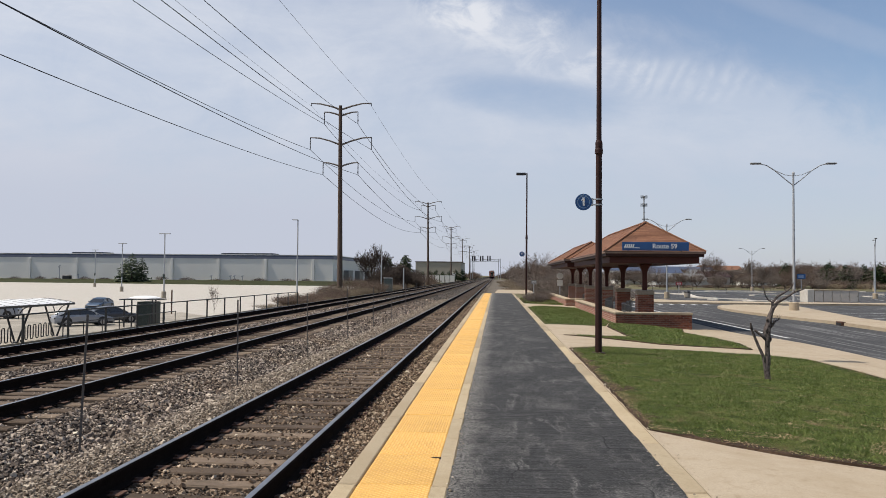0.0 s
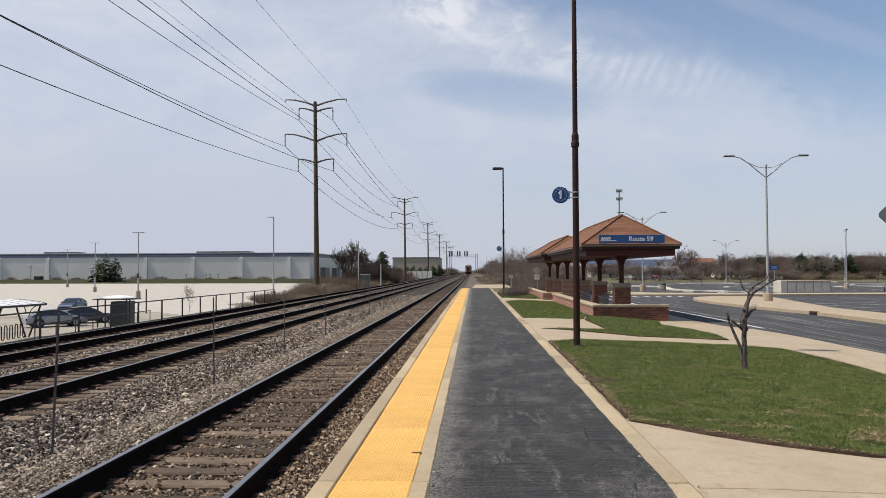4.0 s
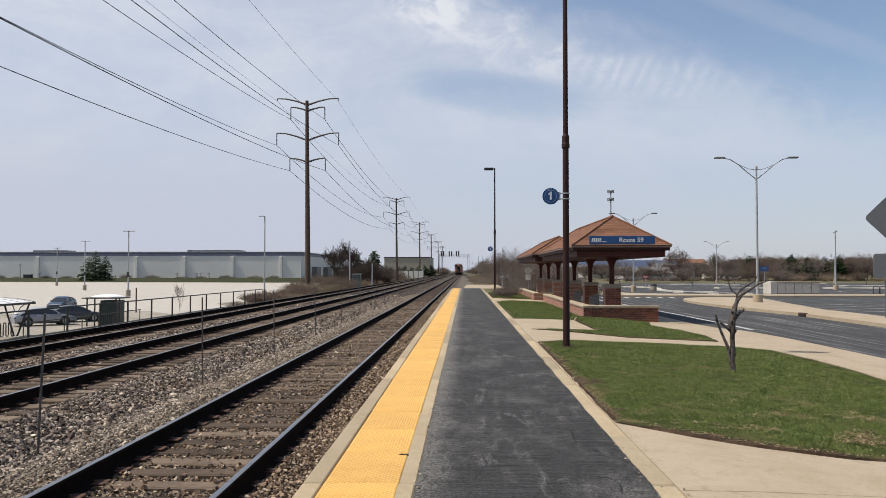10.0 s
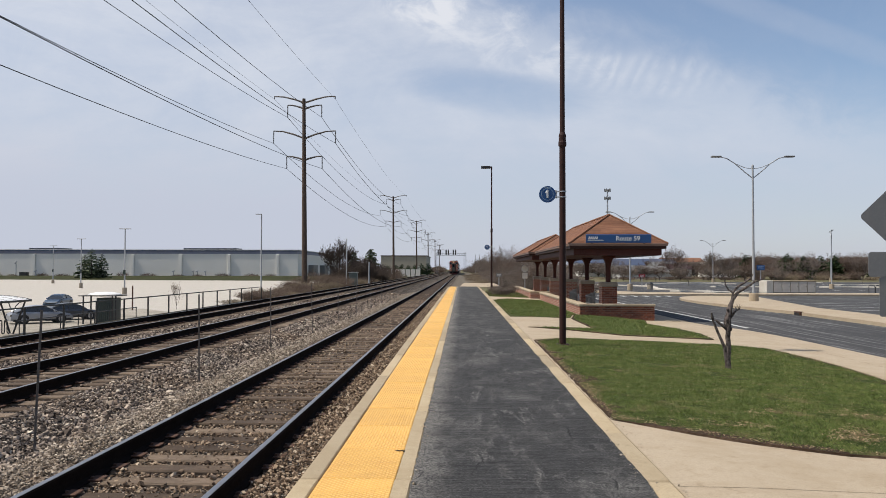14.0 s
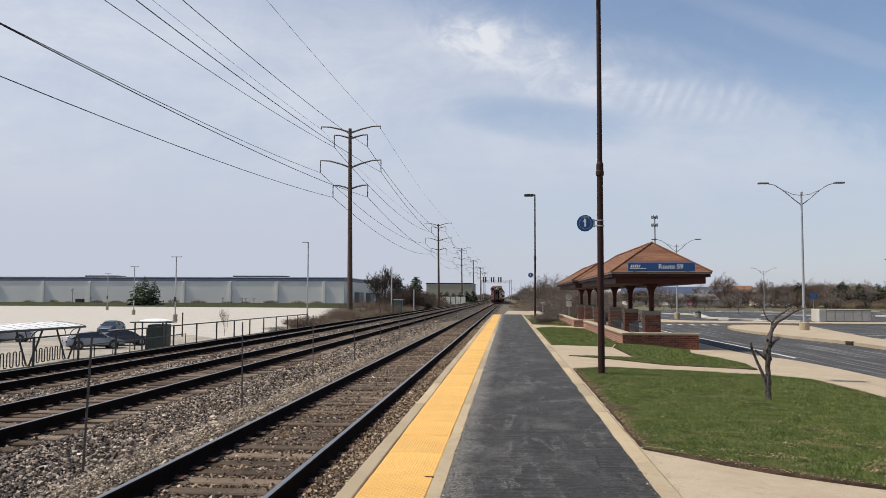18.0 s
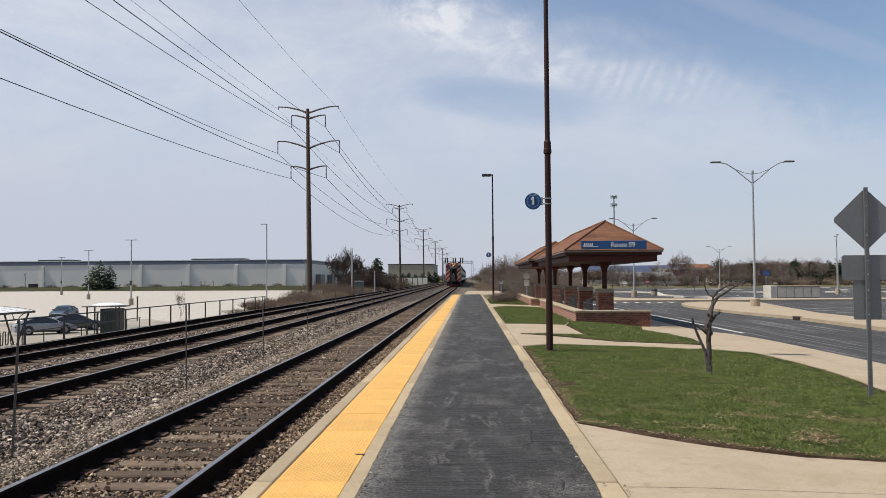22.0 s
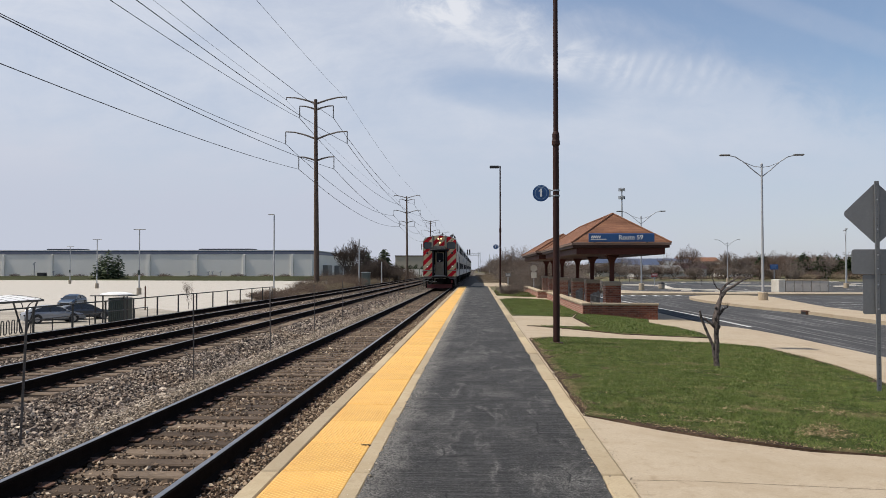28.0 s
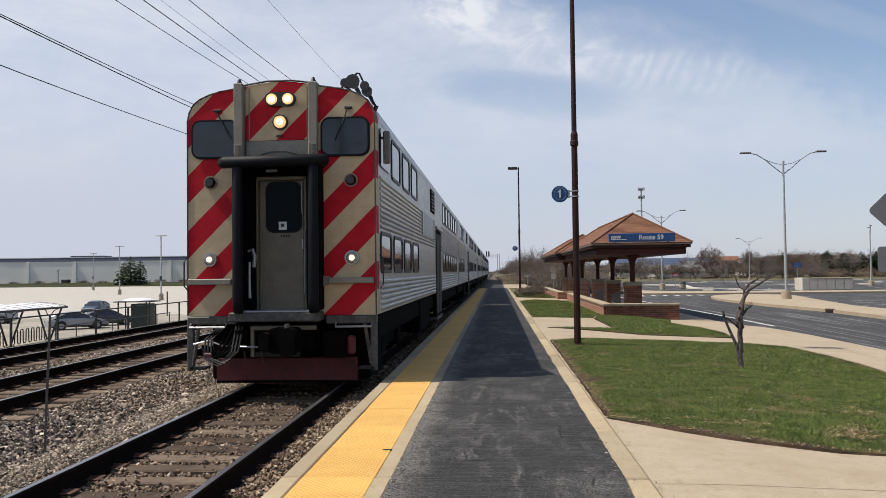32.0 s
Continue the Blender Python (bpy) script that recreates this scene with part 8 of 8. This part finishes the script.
def build_cab():
    car = build_car_body("cab_car", "silver cab car with red and cream striped front", True)
    # painted end: two side fields under the rounded roof, and the raised middle field over the door
    right = [(0.60, 1.15), (HALF, 1.15), (HALF, 4.20), (1.455, 4.34), (1.39, 4.46), (1.29, 4.54), (1.14, 4.61), (0.96, 4.66), (0.60, 4.715)]
    left = [(-x, z) for x, z in right][::-1]
    part("end_panel", face_plate(right, 0.0, 0.32), STRIPES, car, "red and cream slanted stripes")
    part("end_panel", face_plate(left, 0.0, 0.32), STRIPES, car, "red and cream slanted stripes")
    for s in (-1, 1):
        part("panel_edge", M().path([(s * (x - 0.004), -0.004, z) for x, z in right[1:]], 0.012, 5), BEAM, car)
    for x in (-0.50, 0.42):
        part("seam", M().box(x - 0.006, 0.022, 3.88, x + 0.006, 0.032, 4.72), POST_PAINT, car)
    top = [(0.45, 3.88), (0.45, 4.755), (0.2, 4.79), (0, 4.80), (-0.2, 4.79), (-0.45, 4.755), (-0.56, 4.735), (-0.56, 3.88)]
    part("end_panel", face_plate(top, 0.03, 0.32), STRIPES, car, "red and cream slanted stripes")
    part("roof_lip", M().path([(-0.56, -0.01, 4.745), (-0.2, -0.01, 4.80), (0.2, -0.01, 4.80), (0.45, -0.01, 4.765)], 0.016, 5), BEAM, car)
    part("header", M().box(-0.56, 0.02, 3.58, 0.45, 0.32, 3.875, 0.015), POST_PAINT, car, "drab grey header panel")
    for s in (-1, 1):
        px = 0.53 if s > 0 else -0.64
        part("collision_post", M().box(px - 0.070, -0.10, 3.55, px + 0.070, 0.32, 4.765, 0.012), POST_PAINT, car, "drab grey upright post")
        part("post_cap", M().tube((px, -0.02, 4.765), (px, -0.02, 4.84), 0.05, 0.02, 8), BLACK, car)
        hg = part("hinge", M().box(px - 0.055, -0.118, 3.62, px + 0.055, -0.10, 3.80, 0.006), DOOR_PAINT, car, "bolted hinge plate")
        for bz in (3.65, 3.71, 3.77):
            part("bolt", M().tube((px + 0.02, -0.135, bz), (px + 0.02, -0.118, bz), 0.013, n=6), BEAM, hg)
        # jambs and bellows webs are near-black, with the recess shade in their colour
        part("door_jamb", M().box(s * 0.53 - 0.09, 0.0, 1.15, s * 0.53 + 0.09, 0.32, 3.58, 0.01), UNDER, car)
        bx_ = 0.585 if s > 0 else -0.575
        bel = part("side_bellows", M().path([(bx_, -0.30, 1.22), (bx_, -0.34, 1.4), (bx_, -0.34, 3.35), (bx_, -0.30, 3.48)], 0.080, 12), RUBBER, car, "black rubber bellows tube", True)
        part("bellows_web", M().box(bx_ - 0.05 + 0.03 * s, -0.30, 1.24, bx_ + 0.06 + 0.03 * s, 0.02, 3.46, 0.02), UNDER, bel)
        # cab windows
        x0, x1 = (0.672, 1.375) if s > 0 else (-1.375, -0.690)
        w = part("cab_window", M().prism(rounded(x0 - 0.03, 3.60, x1 + 0.03, 4.21, 0.14, 6), -0.035, 0.0, "y"), RUBBER, car, "black rubber window frame")
        part("pane", M().prism(rounded(x0, 3.63, x1, 4.18, 0.115, 6), -0.040, -0.030, "y"), CAB_GLASS, w, "dark cab glass")
        wx = 1.07 if s > 0 else -1.00
        wip = part("wiper", M().path([(wx, -0.06, 4.34), (wx - 0.07, -0.065, 4.12), (wx - 0.17, -0.055, 3.92)] if s > 0 else [(wx, -0.06, 4.34), (wx + 0.13, -0.065, 4.10), (wx + 0.28, -0.055, 3.84)], 0.011, 5), BLACK, car)
        part("blade", M().path([(wx - 0.10, -0.052, 4.10), (wx - 0.20, -0.052, 3.84)] if s > 0 else [(wx + 0.14, -0.052, 4.06), (wx + 0.30, -0.052, 3.80)], 0.009, 4), RUBBER, wip)
        part("wiper_motor", M().box(wx - 0.05, -0.05, 4.33, wx + 0.07, 0.0, 4.37, 0.01), BLACK, car)
        # marker and ditch lamps
        mk = part("marker_lamp", M().tube((s * 1.107, -0.03, 3.229), (s * 1.107, 0.0, 3.229), 0.105, n=20), POST_PAINT, car)
        part("lens", M().tube((s * 1.107, -0.075, 3.229), (s * 1.107, -0.03, 3.229), 0.060, 0.088, 20), LENS_RED, mk, "dark red lens")
        dl = part("ditch_lamp", M().tube((s * 1.117, -0.05, 2.03), (s * 1.117, 0.0, 2.03), 0.112, n=20), GALV, car)
        part("lens", M().tube((s * 1.117, -0.06, 2.03), (s * 1.117, -0.05, 2.03), 0.070, 0.092, 20), LENS, dl, "clear fluted lamp lens")
        part("bulb", M().tube((s * 1.117, -0.066, 2.03), (s * 1.117, -0.06, 2.03), 0.044, n=16), LIGHT_DITCH, dl, "bright lamp centre")
        # end beam, anticlimber, steps and ladder
        part("anticlimber", M().box(min(s * 0.76, s * 1.45), -0.10, 1.635, max(s * 0.76, s * 1.45), 0.0, 1.728, 0.012), POST_PAINT, car, "drab grey bumper bar")
        part("anticlimber_bracket", M().prism([(s * 0.61, 1.575), (s * 0.61, 1.77), (s * 0.76, 1.745), (s * 0.76, 1.62)][::s], -0.06, 0.0, "y"), POST_PAINT, car)
        part("end_sill", M().box(min(s * 0.70, s * 1.48), -0.04, 1.02, max(s * 0.70, s * 1.48), 0.2, 1.145, 0.015), BEAM, car)
        part("grab_rail", M().path([(s * 1.42, -0.02, 1.04), (s * 1.42, -0.1, 0.98), (s * 0.86, -0.1, 0.98), (s * 0.86, -0.02, 1.04)], 0.016, 6), GALV, car)
        lad = part("ladder", M().box(s * 1.44 - 0.05, -0.02, 0.30, s * 1.44 + 0.05, 0.06, 1.05, 0.01), BEAM, car, "grey step ladder")
        part("rung", M().box(min(s * 1.2, s * 1.44), -0.02, 0.32, max(s * 1.2, s * 1.44), 0.18, 0.36), GREY_DARK, lad)
        part("strut", M().path([(s * 1.30, 0, 1.02), (s * 1.40, 0.0, 0.40)], 0.03, 6), BEAM, car)
        part("side_rail", M().path([(s * 1.53, 0.12, 1.55), (s * 1.58, 0.10, 1.62), (s * 1.58, 0.10, 2.0), (s * 1.53, 0.12, 2.08)], 0.013, 6), BLACK, car)
        mir = part("cab_mirror", M().box(1.53 if s > 0 else -1.71, 0.55, 3.55, 1.64 if s > 0 else -1.61, 0.62, 4.08, 0.02), GREY_PAINT, car, "grey side mirror")
        part("mirror_arm", M().box(min(s * 1.5, s * 1.58), 0.57, 3.95, max(s * 1.5, s * 1.58), 0.60, 3.99), BLACK, mir)
        part("cab_side_window", M().prism(rounded(0.42, 3.5, 1.55, 4.12, 0.08), min(s * 1.5, s * 1.512), max(s * 1.5, s * 1.512), "x"), WINDOW, car, "dark side window")
    part("top_bellows", M().path([(-0.80, -0.30, 3.495), (-0.78, -0.34, 3.495), (0.74, -0.34, 3.505), (0.76, -0.30, 3.505)], 0.092, 12), RUBBER, car, "black rubber bellows tube", True)
    part("bellows_top_web", M().box(-0.72, -0.30, 3.42, 0.70, 0.02, 3.57, 0.02), UNDER, car)
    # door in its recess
    # back of the recess, its shade painted as near-black
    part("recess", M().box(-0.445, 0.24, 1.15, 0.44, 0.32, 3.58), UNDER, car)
    dr = part("end_door", M().box(-0.405, 0.20, 1.20, 0.315, 0.25, 3.27, 0.015), DOOR_PAINT, car, "drab end door")
    part("door_frame", M().box(-0.45, 0.17, 1.20, -0.408, 0.26, 3.33, 0.01), DOOR_PAINT, car)
    part("door_frame", M().box(0.318, 0.17, 1.20, 0.365, 0.26, 3.33, 0.01), DOOR_PAINT, car)
    part("door_head", M().box(-0.45, 0.17, 3.275, 0.365, 0.26, 3.33, 0.01), DOOR_PAINT, car)
    dw = part("door_window", M().prism(rounded(-0.295, 2.44, 0.285, 3.25, 0.13, 6), 0.188, 0.200, "y"), RUBBER, dr)
    part("pane", M().prism(rounded(-0.268, 2.467, 0.258, 3.223, 0.11, 6), 0.182, 0.190, "y"), DOOR_GLASS, dw, "dark door glass")
    part("notice", M().box(-0.082, 0.176, 2.487, 0.044, 0.181, 2.615), WHITE, dw, "small white paper notice")
    part("notice_mark", M().box(-0.045, 0.1735, 2.53, 0.005, 0.1758, 2.585), BLACK, dw)
    for i in range(4):
        part("figure_bar", M().box(-0.056 + 0.040 * i, 0.196, 2.37, -0.028 + 0.040 * i, 0.1995, 2.41), BLACK, dr)
    part("handrail", M().path([(0.30, 0.18, 2.72), (0.30, 0.14, 2.77), (0.30, 0.14, 3.20), (0.30, 0.18, 3.25)], 0.012, 6), GALV, car)
    part("handrail", M().path([(0.345, 0.15, 1.45), (0.345, 0.11, 1.5), (0.345, 0.11, 2.45), (0.345, 0.15, 2.5)], 0.012, 6), GALV, car)
    part("door_pull", M().box(0.285, 0.17, 2.18, 0.31, 0.20, 2.34, 0.006), GALV, dr)
    part("name_plate", M().box(-0.28, 0.16, 3.40, -0.10, 0.18, 3.44), GALV, car)
    lock = part("door_lever", M().box(-0.52, 0.02, 2.02, -0.44, 0.12, 2.14, 0.02), GALV, car, "worn steel lever")
    part("lever_arm", M().path([(-0.52, 0.02, 2.15), (-0.45, 0.01, 2.17), (-0.42, 0.01, 2.08), (-0.43, 0.01, 1.90)], 0.030, 8), GALV, lock)
    part("lever_rod", M().path([(-0.50, 0.01, 1.98), (-0.505, 0.01, 1.72), (-0.495, 0.0, 1.42)], 0.028, 8), GALV, lock)
    part("cable", M().path([(-0.50, 0.06, 3.30), (-0.48, 0.05, 2.9), (-0.50, 0.06, 2.5), (-0.52, 0.05, 2.15)], 0.018, 6), BLACK, car)
    part("latch", M().box(-0.53, 0.04, 2.62, -0.47, 0.12, 2.82, 0.02), GREY_DARK, car)
    part("side_valve", M().box(-0.70, -0.09, 1.76, -0.63, -0.01, 1.86, 0.02), GALV, car, "small bright valve")
    # headlamps
    hl = part("headlamp_housing", M().prism(rounded(-0.240, 4.405, 0.245, 4.620, 0.10, 6), -0.03, 0.03, "y"), BLACK, car)
    for x in (-0.125, 0.130):
        part("headlamp", M().tube((x, -0.045, 4.512), (x, -0.03, 4.512), 0.086, n=20), LIGHT_WARM, hl, "lit round headlamp")
        part("bulb", M().tube((x, -0.051, 4.51), (x, -0.045, 4.51), 0.056, n=16), LIGHT_DITCH, hl, "bright lamp centre")
    ol = part("lamp_ring", M().tube((0.0, -0.02, 4.156), (0.0, 0.03, 4.156), 0.118, n=22), BLACK, car)
    part("headlamp", M().tube((0.0, -0.035, 4.156), (0.0, -0.02, 4.156), 0.096, n=20), LIGHT_WARM, ol, "lit round headlamp")
    part("bulb", M().tube((0.0, -0.041, 4.16), (0.0, -0.035, 4.16), 0.055, n=16), LIGHT_DITCH, ol, "bright lamp centre")
    part("cable_clip", M().box(-0.06, -0.02, 3.92, 0.02, 0.02, 3.96, 0.006), BLACK, car)
    part("cable", M().path([(-0.40, 0.0, 3.62), (-0.15, -0.02, 3.69), (0.1, -0.02, 3.69), (0.36, 0.0, 3.62)], 0.008, 4), BLACK, car)
    # horns on the roof
    hs = part("horn_bracket", M().path([(0.86, 0.3, 4.69), (1.16, 0.3, 4.965), (1.20, 0.3, 4.96), (1.29, 0.3, 4.76), (1.47, 0.3, 4.40)], 0.016, 6), BLACK, car, "bent steel guard")
    part("guard_foot", M().tube((1.44, 0.3, 4.36), (1.47, 0.3, 4.44), 0.035, n=8), BLACK, hs)
    for x, z, r in ((1.00, 4.775, 0.075), (1.12, 4.795, 0.115), (1.31, 4.72, 0.075), (1.345, 4.635, 0.085)):
        part("horn", M().tube((x, 0.12, z), (x, 0.26, z - 0.01), r, r * 0.7, 16), BLACK, car, "black round horn mouth")
        part("horn_pipe", M().tube((x, 0.26, z - 0.01), (x, 0.8, z - 0.05), r * 0.35, 0.03, 10), BLACK, hs)
    # lower gear
    part("buffer_beam", M().box(-0.74, -0.30, 1.07, 0.67, 0.3, 1.215, 0.02), BEAM, car, "scraped grey buffer beam")
    part("coupler_frame", M().box(-0.46, -0.10, 0.93, 0.56, 0.0, 1.0, 0.01), DOOR_PAINT, car, "drab coupler carrier frame")
    part("coupler_frame", M().box(-0.46, -0.10, 0.52, -0.40, 0.0, 0.93, 0.01), DOOR_PAINT, car)
    part("coupler_frame", M().box(-0.40, -0.10, 0.52, 0.30, 0.0, 0.60, 0.01), GREY_DARK, car)
    part("threshold", M().box(-0.62, -0.29, 1.214, 0.58, 0.2, 1.238, 0.006), GALV, car)
    cp = part("coupler", M().prism(rounded(-0.12, 0.60, 0.36, 0.98, 0.10, 4), -0.36, 0.3, "y"), UNDER, car, "dark cast coupler")
    part("knuckle", M().prism(rounded(0.10, 0.56, 0.33, 0.99, 0.08, 4), -0.52, -0.34, "y"), UNDER, cp)
    part("guard_arm", M().prism(rounded(-0.22, 0.66, -0.06, 0.92, 0.06, 4), -0.50, -0.34, "y"), UNDER, cp)
    part("lock_pin", M().tube((0.21, -0.46, 0.98), (0.21, -0.46, 1.05), 0.035, n=10), BEAM, cp)
    part("draft_gear", M().box(-0.42, -0.05, 0.60, 0.5, 0.4, 0.99, 0.04), UNDER, car)
    part("uncoupling_rod", M().path([(-1.36, -0.10, 0.72), (-1.1, -0.12, 0.78), (-0.9, -0.12, 0.70), (-0.3, -0.2, 0.68), (-0.15, -0.3, 0.68)], 0.014, 6), GALV, car, "bright steel rod")
    pl = part("pilot_plough", M().prism([(-1.17, 0.44), (-1.17, 0.07), (-0.3, 0.045), (0.4, 0.05), (1.10, 0.08), (1.10, 0.46)], 0.40, 0.52, "y"), PLOW, car, "dull dark red pilot plate")
    part("plough_edge", M().box(-1.17, 0.385, 0.06, 1.10, 0.40, 0.10, 0.005), UNDER, pl)
    # dark block added behind the pilot so no light passes under the car
    part("equipment_case", M().box(-1.30, 0.56, 0.10, 1.30, 1.7, 0.95, 0.03), UNDER, car)
    for i in range(5):
        x0 = -1.12 + 0.07 * i
        part("air_hose", M().path([(x0 + 0.30, -0.05, 0.98 - 0.03 * i), (x0 + 0.2, -0.16, 0.70), (x0 + 0.05, -0.2, 0.48 + 0.03 * i), (x0 - 0.06, -0.14, 0.58), (x0 - 0.10, -0.08, 0.70)], 0.018, 6), UNDER, car, "hanging black air hose")
    for i in range(3):
        x0 = -1.02 + 0.05 * i
        part("air_hose", M().path([(x0 + 0.32, -0.04, 0.99), (x0 + 0.30, -0.20, 0.62), (x0 + 0.10, -0.26, 0.40 + 0.02 * i), (x0 - 0.12, -0.22, 0.52), (x0 - 0.14, -0.12, 0.80), (x0 + 0.02, -0.06, 0.96)], 0.015, 6), BLACK, car, "hanging black cable loop")
    part("hose_coupling", M().box(-1.16, -0.22, 0.50, -1.02, -0.14, 0.60, 0.02), PLOW, car)
    part("junction_box", M().box(-0.72, -0.1, 0.62, -0.50, 0.1, 0.94, 0.02), UNDER, car)
    part("junction_box", M().box(0.66, -0.06, 0.50, 1.02, 0.1, 0.90, 0.02), UNDER, car)
    part("valve", M().box(1.04, -0.10, 0.55, 1.16, 0.02, 0.84, 0.03), PLOW, car)
    for x in (-0.95, -0.55, -0.28):
        part("chain", M().path([(x, -0.14, 0.62), (x + 0.04, -0.15, 0.44), (x + 0.10, -0.15, 0.40)], 0.012, 5), RUST, car)
    return car


def build_loco():
    car = tagged(empty("locomotive"), "dark diesel locomotive at the rear of the train", "locomotive", "passenger train")
    part("hood", M().prism([(x, z) for x, z in body_section(1.5, 1.2, 4.1, 4.6)][::-1], 0, 17.0, "y"), BLACK, car)
    part("underframe", M().box(-1.4, 0.2, 0.7, 1.4, 17, 1.2, 0.05), UNDER, car)
    part("fuel_tank", M().box(-1.3, 6, 0.3, 1.3, 11, 0.75, 0.08), UNDER, car)
    truck(car, 3.0)
    truck(car, 14.0)
    return car


CARS = [build_cab()]
coach = build_car_body("passenger_coach", "silver double-deck passenger coach with ribbed sides", False)
CARS.append(coach)
for k in range(4):
    CARS.append(copy_thing(coach, Matrix.Identity(4)))
CARS.append(build_loco())

build_tracks()


def motions():
    """The train runs towards the platform at a steady speed."""
    for k, ob in enumerate(CARS):
        rows = []
        for i in range(33):
            y = 12.0 + 14.62 * (32 - i) + k * (CAR_LEN + CAR_GAP)
            rows.append((float(i), pose(TRACK_X[0] - 0.06, y, RAIL_Z)))
        walk(ob, rows)


motions()
